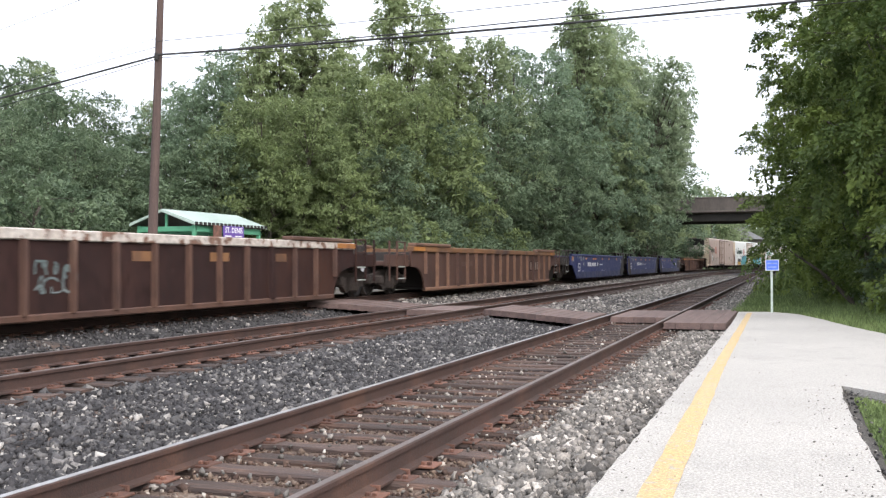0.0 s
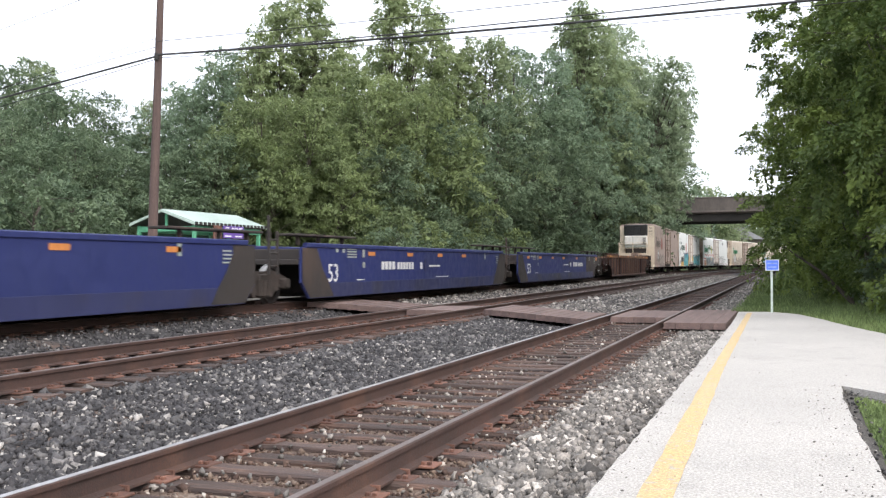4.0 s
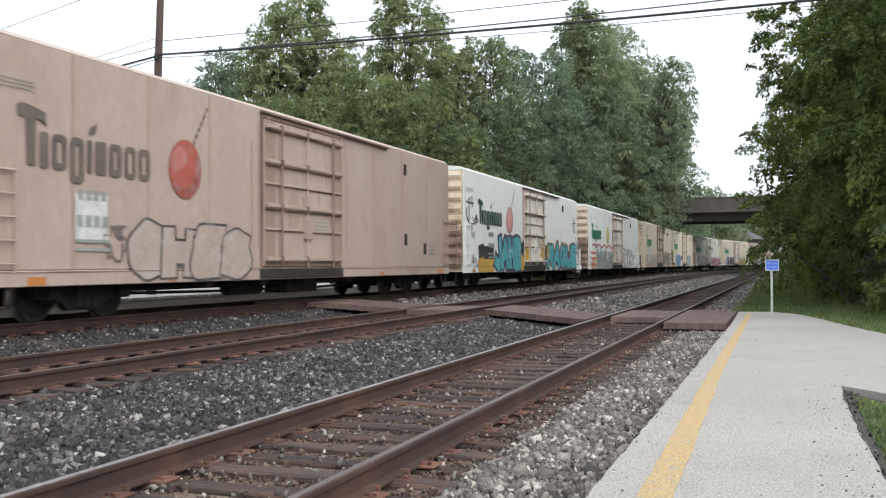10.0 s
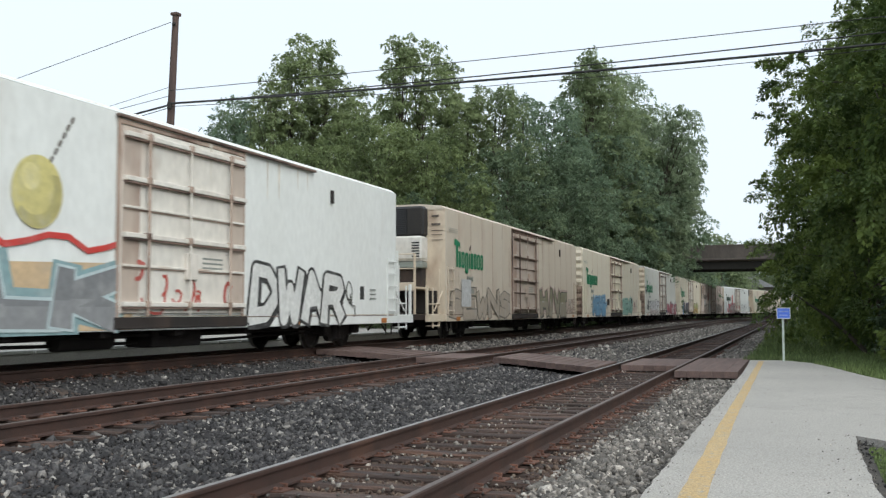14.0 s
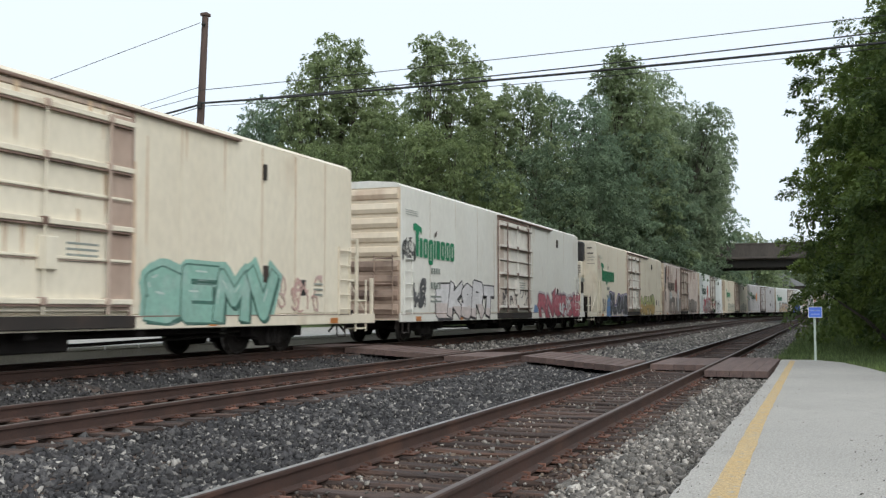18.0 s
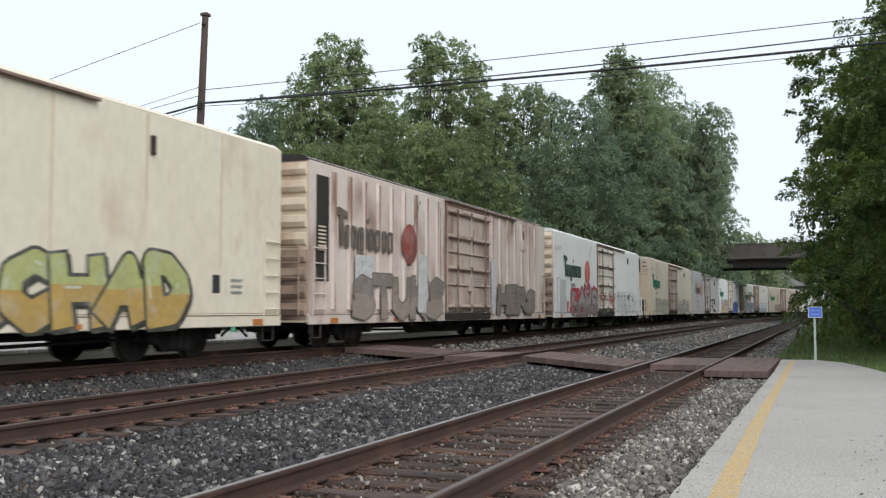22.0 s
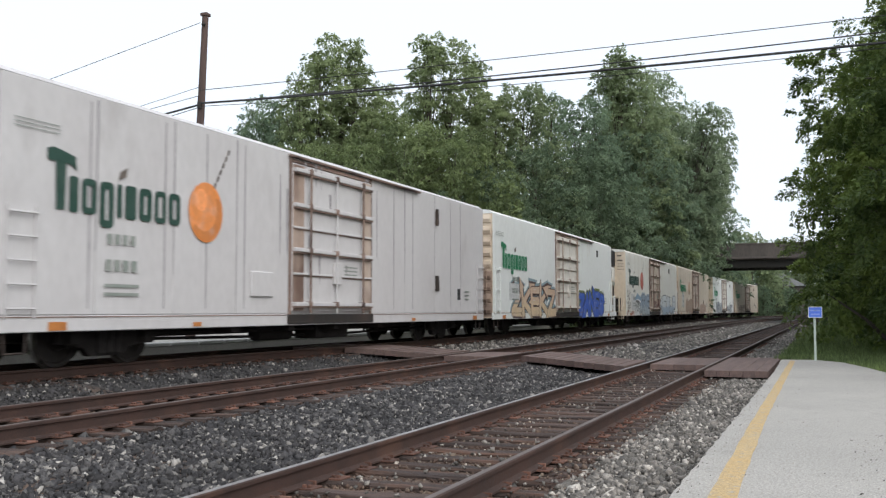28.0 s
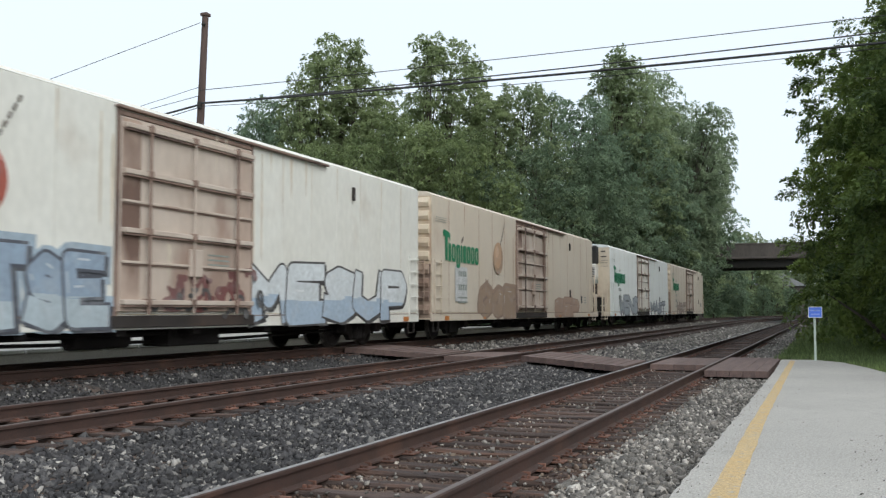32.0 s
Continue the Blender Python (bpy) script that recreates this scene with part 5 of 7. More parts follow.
def fruit(t, half, d, colour, straw=True, y=1.575):
    def egg(cx, cz, r):
        return [(cx + r * math.cos(a * math.pi / 14), cz + 1.05 * r * math.sin(a * math.pi / 14)) for a in range(28)]

    f = part("fruit_mark", flat_shapes([egg(d, 2.76, 0.54)], half, y), spray(colour), t, "round fruit emblem")
    part("fruit_shade", flat_shapes([[(d + 0.525 * math.cos(k), 2.76 + 0.55 * math.sin(k)) for k in [-2.5 + 0.19 * j for j in range(17)]] + [(d - 0.06 + 0.40 * math.cos(k), 2.84 + 0.44 * math.sin(k)) for k in [0.5 - 0.19 * j for j in range(16)]]], half, y + 0.0045, 0.001), spray(tuple(round(c * 0.72, 3) for c in colour)), f)
    part("fruit_glow", flat_shapes([egg(d - 0.16, 2.98, 0.2)], half, y + 0.0045, 0.001), spray(tuple(round(min(1, c * 1.1 + 0.05), 3) for c in colour)), f)
    if straw:
        for k in range(6):
            p, q = (d + 0.26 + 0.09 * k, 3.26 + 0.14 * k), (d + 0.295 + 0.09 * k, 3.325 + 0.14 * k)
            part("straw_mark", flat_shapes(stroke([p, q], 0.026), half, y), LOGO_FADED, t)


# -- trucks --
def build_truck_meshes():
    g = Geo()
    for s in (-1, 1):
        y = s * 1.0
        g.prism([(-1.15, 0.62), (-0.55, 0.78), (0.55, 0.78), (1.15, 0.62), (1.2, 0.40), (0.95, 0.36), (0.55, 0.30), (0.42, 0.17), (-0.42, 0.17), (-0.55, 0.30), (-0.95, 0.36), (-1.2, 0.40)], y - 0.07, y + 0.07, 'y')
        for x in (-0.2, 0.0, 0.2):
            g.tube((x, y + s * 0.09, 0.22), (x, y + s * 0.09, 0.58), 0.085, 8)
        for x in (-0.9, 0.9):
            g.box(x - 0.13, x + 0.13, y - 0.12, y + 0.15 * (s > 0) + 0.1, 0.36, 0.6, 0.03)
    g.box(-0.22, 0.22, -1.12, 1.12, 0.42, 0.72, 0.04)
    g.box(-0.7, 0.7, -0.06, 0.06, 0.25, 0.4, 0.02)
    frame_me = bare(g, "truck", True)
    w = Geo()
    for s in (-1, 1):
        y = s * 0.75
        w.disc([(0.10, -0.09), (0.16, -0.09), (0.20, -0.03), (0.37, -0.02), (0.40, -0.065), (0.455, -0.065), (0.46, 0.03), (0.485, 0.045), (0.485, 0.07), (0.40, 0.07), (0.37, 0.02), (0.20, 0.03), (0.16, 0.09), (0.10, 0.09)] if s < 0 else
               [(0.10, 0.09), (0.16, 0.09), (0.20, 0.03), (0.37, 0.02), (0.40, 0.065), (0.455, 0.065), (0.46, -0.03), (0.485, -0.045), (0.485, -0.07), (0.40, -0.07), (0.37, -0.02), (0.20, -0.03), (0.16, -0.09), (0.10, -0.09)], (0, y, 0), 'y', 24)
        for k in range(3):
            a = 2 * math.pi * k / 3
            w.tube((0.13 * math.cos(a), y + s * 0.28, 0.13 * math.sin(a)), (0.13 * math.cos(a), y + s * 0.33, 0.13 * math.sin(a)), 0.03, 6)
    w.tube((0, -1.06, 0), (0, 1.06, 0), 0.085, 12)
    me = bare(w, "wheelset", True)
    me.materials.append(None)
    me.materials.append(TREAD)
    for f in me.polygons:
        if all(0.43 < math.hypot(me.vertices[i].co.x, me.vertices[i].co.z) < 0.5 for i in f.vertices):
            f.material_index = 1
    return frame_me, me


TRUCK_ME, WHEELSET_ME = build_truck_meshes()
WHEELSETS = {0: [], 1: []}


def truck(t, x, material=TRUCKMAT):
    tr = piece("truck", TRUCK_ME, material, t, pose(x, 0, 0), "grimy cast-steel truck")
    for k, dx in enumerate((0.89, -0.89)):
        w = piece("wheelset", WHEELSET_ME, WHEELMAT, tr, pose(dx, 0, 0.46))
        WHEELSETS[k].append(w)
    return tr


COUPLER = bare(Geo().box(-0.55, 0.45, -0.12, 0.12, 0.72, 0.95, 0.03).box(-0.75, -0.45, -0.17, 0.14, 0.66, 1.0, 0.04).tube((0.1, 0.3, 0.75), (-0.5, 0.35, 0.35), 0.03, 6), "coupler")
RUNG_LADDER = bare(Geo().box(-0.29, -0.268, -0.02, 0.02, 0.8, 2.45, 0.003).box(0.268, 0.29, -0.02, 0.02, 0.8, 2.45, 0.003).tube((-0.28, 0.03, 0.95), (0.28, 0.03, 0.95), 0.016, 6).tube((-0.28, 0.03, 1.3), (0.28, 0.03, 1.3), 0.016, 6)
                   .tube((-0.28, 0.03, 1.65), (0.28, 0.03, 1.65), 0.016, 6).tube((-0.28, 0.03, 2.0), (0.28, 0.03, 2.0), 0.016, 6).tube((-0.28, 0.03, 2.35), (0.28, 0.03, 2.35), 0.022, 6), "ladder")
STIRRUP = bare(Geo().path([(-0.22, 0, 0.66), (-0.2, 0, 0.3), (0.2, 0, 0.3), (0.22, 0, 0.66)], 0.022, 6), "stirrup")


def roof_section(w, z0, z1, r):
    """Half-round shoulders of a car body: (y, z) round the outline."""
    pts = [(-w, z0), (w, z0)]
    for k in range(6):
        a = radians(k * 18)
        pts.append((w - r + r * math.cos(a), z1 - r + r * math.sin(a)))
    for k in range(6):
        a = radians(90 + k * 18)
        pts.append((-w + r + r * math.cos(a), z1 - r + r * math.sin(a)))
    return pts


PANEL = {}


def panel_mesh(wd, z0, z1):
    key = (round(wd, 3), z0, z1)
    if key not in PANEL:
        PANEL[key] = bare(Geo().box(-wd / 2 + 0.007, wd / 2 - 0.007, 0, 0.03, z0, z1, 0.007), "side_panel")
    return PANEL[key]


RIB_END = bare(Geo().prism([(0, -0.16), (0.05, -0.13), (0.09, -0.02), (0.05, 0.12), (0, 0.14)], -1.46, 1.46, 'y'), "end_rib")
SIDE_RIB = bare(Geo().prism([(-0.11, 0), (0.11, 0), (0.07, 0.05), (-0.07, 0.05)], 0.95, 4.2, 'z'), "side_rib")


def build_door(t, half, d0, d1, z0, z1, paint_door, paint_rust, y=1.56):
    """A plug door: panel with rails and lock rods, standing a little proud of the side, under a long track."""
    mid = half - (d0 + d1) / 2
    hw = (d1 - d0) / 2
    door = part("plug_door", Geo().box(mid - hw + 0.08, mid + hw - 0.08, y - 0.02, y + 0.055, z0 + 0.12, z1 - 0.14, 0.012), paint_door, t, "plug door with rusty rails and lock rods")
    edge = DOOR_DIRTY if paint_door is DOOR_CLEAN else DOOR_EDGE if paint_door is PINK_CAR else BAR_RUST
    for k in (-1, 1):
        a, b = sorted((mid + k * (hw - 0.09), mid + k * hw * 0.72))
        part("edge_panel", Geo().box(a, b, y + 0.05, y + 0.06, z0 + 0.14, z1 - 0.16, 0), edge, door, "rust-stained edge panel")
    for f, deep in ((0.08, 1), (0.27, 0), (0.42, 1), (0.56, 0), (0.70, 1), (0.92, 1)):
        z = z0 + f * (z1 - z0)
        h = 0.042 if deep else 0.022
        out = 0.15 if deep else 0.1
        part("door_rail", Geo().box(mid - hw + 0.1, mid + hw - 0.1, y + 0.055, y + out, z - h, z + h, 0.008), paint_door, door)
        # dark strip below the rail: its shadow and dirt line, put into colour
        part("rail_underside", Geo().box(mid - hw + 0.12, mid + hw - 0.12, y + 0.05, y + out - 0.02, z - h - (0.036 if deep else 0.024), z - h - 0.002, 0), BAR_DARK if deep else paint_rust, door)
    for k in (-0.65, 0.03, 0.65):
        part("lock_rod", Geo().tube((mid + hw * k, y + 0.16, z0 + 0.08), (mid + hw * k, y + 0.16, z1 - 0.2), 0.026 if abs(k) > 0.5 else 0.016, 7), paint_rust if abs(k) > 0.5 else paint_door, door)
        for f in (0.08, 0.42, 0.70, 0.92):
            z = z0 + f * (z1 - z0)
            part("rod_bracket", Geo().box(mid + hw * k - 0.05, mid + hw * k + 0.05, y + 0.055, y + 0.19, z - 0.06, z + 0.06, 0.008), paint_rust, door)
    part("lock_plate", Geo().box(mid - hw * 0.12, mid + hw * 0.06, y + 0.055, y + 0.13, z0 + 0.75, z0 + 1.25, 0.012), paint_door, door)
    part("door_frame", Geo().box(mid - hw, mid - hw + 0.07, y, y + 0.045, z0, z1, 0.01).box(mid + hw - 0.07, mid + hw, y, y + 0.045, z0, z1, 0.01).box(mid - hw + 0.07, mid + hw - 0.07, y, y + 0.045, z1 - 0.12, z1 - 0.04, 0.01), paint_rust, t)
    part("door_track", Geo().box(mid - hw * 2.55, mid + hw + 0.05, y + 0.005, y + 0.10, z1 - 0.015, z1 + 0.035, 0.01), BAR_DARK, t, "rusty dark door track")
    part("lower_track", Geo().box(mid - hw * 1.05, mid + hw + 0.05, y + 0.005, y + 0.05, z0 - 0.15, z0 + 0.06, 0.012), GRIME, t, "grime-black sill under the door")
    writing([(d0 + (d1 - d0) * 0.62, z0 + 1.16 - 0.09 * k, 0.7, 0.035) for k in range(4)], half, y + 0.057, GREYMARK, door)
    return door


def porch(t, half, end, rail_paint, unit=True, cowl=None):
    """The end platform with railings, steps and the cooling unit. end: +1 at the front, -1 at the rear."""
    def X(d):
        return end * (half + d)

    def bx(g, d0, d1, y0, y1, z0, z1, c=0.01):
        a, b = sorted((X(d0), X(d1)))
        return g.box(a, b, y0, y1, z0, z1, c)

    deep = 1.45
    part("porch_floor", bx(Geo(), 0, deep, -1.42, 1.0, 1.66, 1.73), rail_paint, t)
    part("porch_frame", bx(bx(Geo(), deep - 0.1, deep, -1.5, 1.36, 0.66, 0.84), 0, deep, -0.45, 0.45, 0.62, 0.9), GRIME, t)
    part("porch_sill", bx(Geo(), 0, deep, 1.36, 1.52, 0.60, 0.84), rail_paint, t)
    part("porch_sill", bx(Geo(), 0, deep, -1.52, -1.36, 0.60, 0.84), rail_paint, t)
    part("porch_beam", bx(Geo(), deep - 0.06, deep + 0.04, -1.42, 1.0, 1.6, 1.86), rail_paint, t)
    part("dark_bay", bx(Geo(), 0.0, 0.06, -1.3, 1.25, 0.86, 1.62), GRIME, t, "brown-black end wall under the porch floor")
    part("porch_box", bx(Geo(), deep + 0.04, deep + 0.1, -0.35, 0.25, 1.52, 1.9, 0.01), BAR_DARK, t)
    for y1, za, zb in ((1.3, 4.08, 4.15), (1.36, 3.80, 3.87), (1.45, 3.62, 3.64), (1.42, 3.48, 3.50), (1.45, 3.30, 3.32)):
        part("writing_bar", bx(Geo(), 0.0, 0.006, 1.05, y1, za, zb, 0), LOGO_FADED, t)
    for y in (-1.42, -0.2, 1.0):
        part("rail_post", bx(Geo(), deep - 0.05, deep + 0.03, y - 0.032, y + 0.032, 0.84 if y > 0 else 1.6, 2.78), rail_paint, t)
    for d in (0.5, 1.0):
        part("rail_post", bx(Geo(), d, d + 0.06, -1.45, -1.39, 1.66, 2.78), rail_paint, t)
    part("corner_post", bx(Geo(), deep - 0.05, deep + 0.03, 1.38, 1.46, 0.84, 1.75), rail_paint, t)
    for z in (2.3, 2.77):
        part("hand_rail", Geo().tube((X(deep), -1.42, z), (X(deep), 1.0, z), 0.018, 7), rail_paint, t)
        for y in (-1.42,):
            part("hand_rail", Geo().tube((X(0.05), y, z), (X(deep), y, z), 0.018, 7), rail_paint, t)
    for z in (0.45, 0.8, 1.15):
        part("step", bx(Geo(), 0.45, 1.0, 1.2, 1.5, z, z + 0.04), rail_paint, t)
    part("step_stile", Geo().box(min(X(0.42), X(0.46)), max(X(0.42), X(0.46)), 1.44, 1.48, 0.4, 2.3, 0.005).box(min(X(1.0), X(1.04)), max(X(1.0), X(1.04)), 1.44, 1.48, 0.4, 1.7, 0.005), rail_paint, t)
    part("brace", Geo().tube((X(0.1), 1.46, 1.6), (X(0.9), 1.46, 0.95), 0.022, 6), rail_paint, t)
    if unit:
        u = part("cooling_unit", bx(bx(Geo(), 0.0, 0.62, -1.08, 0.92, 2.62, 3.42, 0.06), 0.0, 0.56, -1.05, 0.9, 2.60, 2.64, 0.01), cowl or COWL, t, "cream cooling unit on the end wall" if cowl else "white cooling unit on the end wall")
        g = part("condenser", bx(Geo(), 0.0, 0.52, -1.1, 0.94, 3.40, 4.42, 0.09), GRILLE, u, "black condenser grille")
        part("condenser_cheek", bx(Geo(), 0.50, 0.56, 0.38, 0.9, 3.46, 4.36, 0.02), DARK, u)
        part("lower_band", bx(Geo(), 0.0, 0.57, -1.04, 0.9, 2.36, 2.58, 0.03), GREYMARK, u, "grey band under the cowl")
        for k in range(14):
            z = 3.5 + k * 0.063
            part("louvre", bx(Geo(), 0.52, 0.56, -1.03, 0.34, z, z + 0.03, 0.004), LOUVRE, u)
        part("cowl_seam", bx(Geo(), 0.61, 0.628, -0.33, -0.30, 2.66, 3.4, 0), GREYMARK, u)
        for k in range(6):
            part("side_louvre", bx(Geo(), 0.61, 0.635, 0.58, 0.84, 2.72 + k * 0.09, 2.765 + k * 0.09, 0.003), GRILLE, u)
        part("engine_bay", bx(Geo(), 0.0, 0.4, -1.0, 0.85, 1.74, 2.36, 0.03), GRIME, u, "dark open engine bay")


def reefer(label, front, rear, body, end, door, door_rust, nose, tail=False, logo=LOGO_GREEN, fruit_colour=None, ribbed=False, logo_at=0.85, seams=1.3, roof=None, fruit_at=6.25, cowl=None):
    """A refrigerator car. nose: its cooling unit rides in front; tail: it rides behind."""
    half = (rear - front) / 2
    t = thing("refrigerator_car", label, "railcar", "refrigerator cars")
    CARS.append((t, (front + rear) / 2, half))
    z0, z1 = 0.60, 4.46
    part("body_shell", Geo().prism(roof_section(1.525, z0 + 0.05, z1 - 0.02, 0.16), -half + 0.02, half - 0.02, 'x'), end, t, smooth=True)
    part("roof", Geo().prism([(-1.50, 4.33), (1.50, 4.33), (1.53, 4.36), (1.38, 4.46), (0.6, 4.53), (-0.6, 4.53), (-1.38, 4.46), (-1.53, 4.36)], -half, half, 'x'), roof or body, t)
    d0, d1 = (8.02, 12.12) if nose else (8.45, 12.55)
    n = max(1, round(d0 / seams))
    spans = [(d0 * i / n, d0 * (i + 1) / n) for i in range(n)]
    rest = 2 * half - d1
    m = max(1, round(rest / seams))
    spans += [(d1 + rest * i / m, d1 + rest * (i + 1) / m) for i in range(m)] + [(d0, d1)]
    for a, b in spans:
        me = panel_mesh(b - a, z0 + 0.26, 4.34)
        piece("side_panel", me, body, t, pose(half - (a + b) / 2, 1.525, 0))
    piece("side_panel", panel_mesh(2 * half, z0 + 0.16, 4.34), body, t, pose(0, -1.555, 0))
    for s in (1, -1):
        part("side_sill", Geo().box(-half, half, s * 1.53 - 0.04, s * 1.53 + 0.04, z0, z0 + 0.245, 0.012), body if s > 0 else end, t)
    part("side_sill_lip", Geo().box(-half, half, 1.5705, 1.578, z0 + 0.215, z0 + 0.235), BAR_DARK, t)
    stain = STAINS.get(body.name)
    if stain:
        rng = random.Random(int(front))
        strong = stain[1]
        for a, b in spans:
            for d in (b,) + ((rng.uniform(a, b),) if strong > 0.8 else ()):
                if d0 - 0.05 < d < d1 + 0.05 or d > 2 * half - 0.2:
                    continue
                low, w = (rng.uniform(0.8, 2.2) if rng.random() < strong else rng.uniform(2.6, 3.9)), rng.uniform(0.008, 0.022) + 0.018 * strong
                part("seam_stain", flat_shapes([[(d - w, 4.3), (d + w, 4.3), (d + w * 0.8, (low + 4.3) / 2), (d + w * 0.25, low), (d - w * 0.25, low + 0.1), (d - w * 0.7, (low + 4) / 2)]], half, 1.5552, 0.0012), stain[0], t)
        if strong > 0.25:
            for d, w in ((d0 - 0.06, 0.05), (d1 + 0.07, 0.06), (d0 - 0.35, 0.035), (d1 + 0.4, 0.03)):
                low, hi = rng.uniform(0.9, 2.4), rng.uniform(3.4, 4.25)
                part("drip_stain", flat_shapes([[(d - w * 0.6, hi), (d + w * 0.5, hi), (d + w, (hi + low) / 2), (d + w * 0.6, low), (d - w * 0.4, low + 0.15), (d - w, (hi + low) / 2 + 0.2)]], half, 1.5557, 0.0012), stain[0], t)
            for k in range(int(8 * strong)):
                d, z, w, L = rng.uniform(d0 + 0.2, d1 - 0.2), rng.uniform(1.6, 4.0), rng.uniform(0.02, 0.07), rng.uniform(0.25, 0.9)
                part("drip_stain", flat_shapes([[(d - w, z), (d + w, z - 0.03), (d + w * 0.4, z - L), (d - w * 0.2, z - L * 0.8)]], half, 1.6155 + 0.0001 * k, 0.0012), stain[0], t)
        for k in range(5):
            d, w, low = rng.uniform(d0, d1 + 3), rng.uniform(0.02, 0.06), rng.uniform(3.3, 3.9)
            part("drip_stain", flat_shapes([[(d - w, 4.24), (d + w, 4.24), (d + w * 0.3, low), (d - w * 0.2, low + 0.08)]], half, 1.556 if d > d1 else 1.6155, 0.0012), stain[0], t)
    if ribbed:
        k = 0
        for a in [1.16 + 0.83 * i for i in range(9)] + [12.98 + 0.9 * i for i in range(7)]:
            piece("side_rib", SIDE_RIB, body, t, pose(half - a, 1.555, 0))
            low, w = rng.uniform(1.2, 3.2), rng.uniform(0.02, 0.05)
            part("rib_stain", flat_shapes([[(a - w, 4.18), (a + w, 4.18), (a + w * 0.3, low), (a - w * 0.2, low + 0.2)]], half, 1.6052, 0.0012), stain[0], t)
            part("rib_stain", flat_shapes([[(a - w, 0.97), (a + w, 0.97), (a + w * 0.4, 0.97 + 0.25 * low), (a - w * 0.5, 0.97 + 0.18 * low)]], half, 1.6052, 0.0012), stain[0], t)
    build_door(t, half, d0, d1, 0.78, 4.28, door, door_rust)
    for s, has in ((1, nose), (-1, tail)):
        if not has:
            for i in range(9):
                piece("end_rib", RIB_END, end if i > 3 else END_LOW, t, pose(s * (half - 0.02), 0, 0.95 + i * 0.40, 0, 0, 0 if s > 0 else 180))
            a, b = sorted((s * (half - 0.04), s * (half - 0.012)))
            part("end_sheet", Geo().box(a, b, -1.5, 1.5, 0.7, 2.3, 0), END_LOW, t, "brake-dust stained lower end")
            piece("end_ladder", RUNG_LADDER, END_LOW, t, pose(s * (half + 0.09), 1.05, 0, 0, 0, -90 * s))
        else:
            porch(t, half, s, end if s > 0 else body, True, cowl)
        piece("ladder", RUNG_LADDER, body, t, pose(s * (half - 0.42), 1.585, 0))
        piece("stirrup", STIRRUP, GRIME, t, pose(s * (half - 0.42), 1.5, 0))
        truck(t, s * (half - 2.9))
        piece("coupler", COUPLER, TRUCKMAT, t, pose(s * (half + (1.55 if has else 0.1)), 0, 0, 0, 0, 180 if s > 0 else 0))
    part("centre_sill", Geo().box(-half + 0.3, half - 0.3, -0.3, 0.3, 0.42, 0.66, 0.02), TRUCKMAT, t)
    for a in (6.2, 8.4, 10.5, 13.0):
        part("cross_bearer", Geo().box(half - a - 0.12, half - a + 0.12, -1.45, 1.45, 0.48, 0.62, 0.02), TRUCKMAT, t)
    part("equipment_box", Geo().box(-1.3, 0.3, 0.45, 1.1, 0.26, 0.62, 0.03), TRUCKMAT, t)
    part("brake_rigging", Geo().path([(-half + 3.9, 0.9, 0.42), (-2.0, 0.7, 0.34), (2.6, 0.75, 0.36), (half - 3.9, 0.9, 0.42)], 0.035, 6), TRUCKMAT, t)
    part("air_tank", Geo().tube((1.2, 0.8, 0.42), (2.6, 0.8, 0.42), 0.16, 12), TRUCKMAT, t, smooth=True)
    part("brake_pipe", Geo().tube((-half + 4, 1.0, 0.5), (half - 4, 1.0, 0.5), 0.03, 6), TRUCKMAT, t)
    part("reflector", bars([(1.0, 0.62, 0.38, 0.13)], half, 1.573), ORANGE, t)
    part("reflector", bars([(4.6, 0.63, 0.26, 0.08)], half, 1.573), ORANGE, t)
    part("reflector", bars([(14.8, 0.63, 0.26, 0.08)], half, 1.573), ORANGE, t)
    part("reflector", bars([(2 * half - 1.1, 0.62, 0.38, 0.13)], half, 1.573), ORANGE, t)
    part("door_stop", Geo().box(half - 16.75, half - 16.65, 1.555, 1.62, 3.62, 3.95, 0.01), GRIME, t)
    part("small_plate", Geo().box(half - 16.9, half - 16.7, 1.555, 1.58, 1.5, 1.85, 0.006), GRIME, t)
    wordmark(t, half, logo_at, logo, 1.608 if ribbed else 1.575)
    if fruit_colour:
        fruit(t, half, fruit_at, fruit_colour, True, 1.608 if ribbed else 1.575)
    writing([(logo_at + 1.35 + 0.19 * k, 2.0, 0.12, 0.17) for k in range(4)] + [(logo_at + 1.32 + 0.21 * k, 1.56, 0.14, 0.19) for k in range(4)], half, 1.612 if ribbed else 1.577, GREYMARK, t)
    writing([(logo_at + 1.3, 1.30 - 0.14 * k, 0.85, 0.055) for k in range(2)] + [(0.25, 3.72 - 0.06 * k, 0.9, 0.012) for k in range(0 if ribbed else 3)] + [(2 * half - 1.9, 1.5 - 0.12 * k, 0.4, 0.04) for k in range(3)], half, 1.575, GREYMARK, t)
    if not ribbed:
        part("notice_plate", Geo().box(half - (2 * half - 2.25), half - (2 * half - 2.5), 1.555, 1.562, 1.25, 1.6, 0.004), INK, t, "small dark notice")
    return t, half


CARS = []


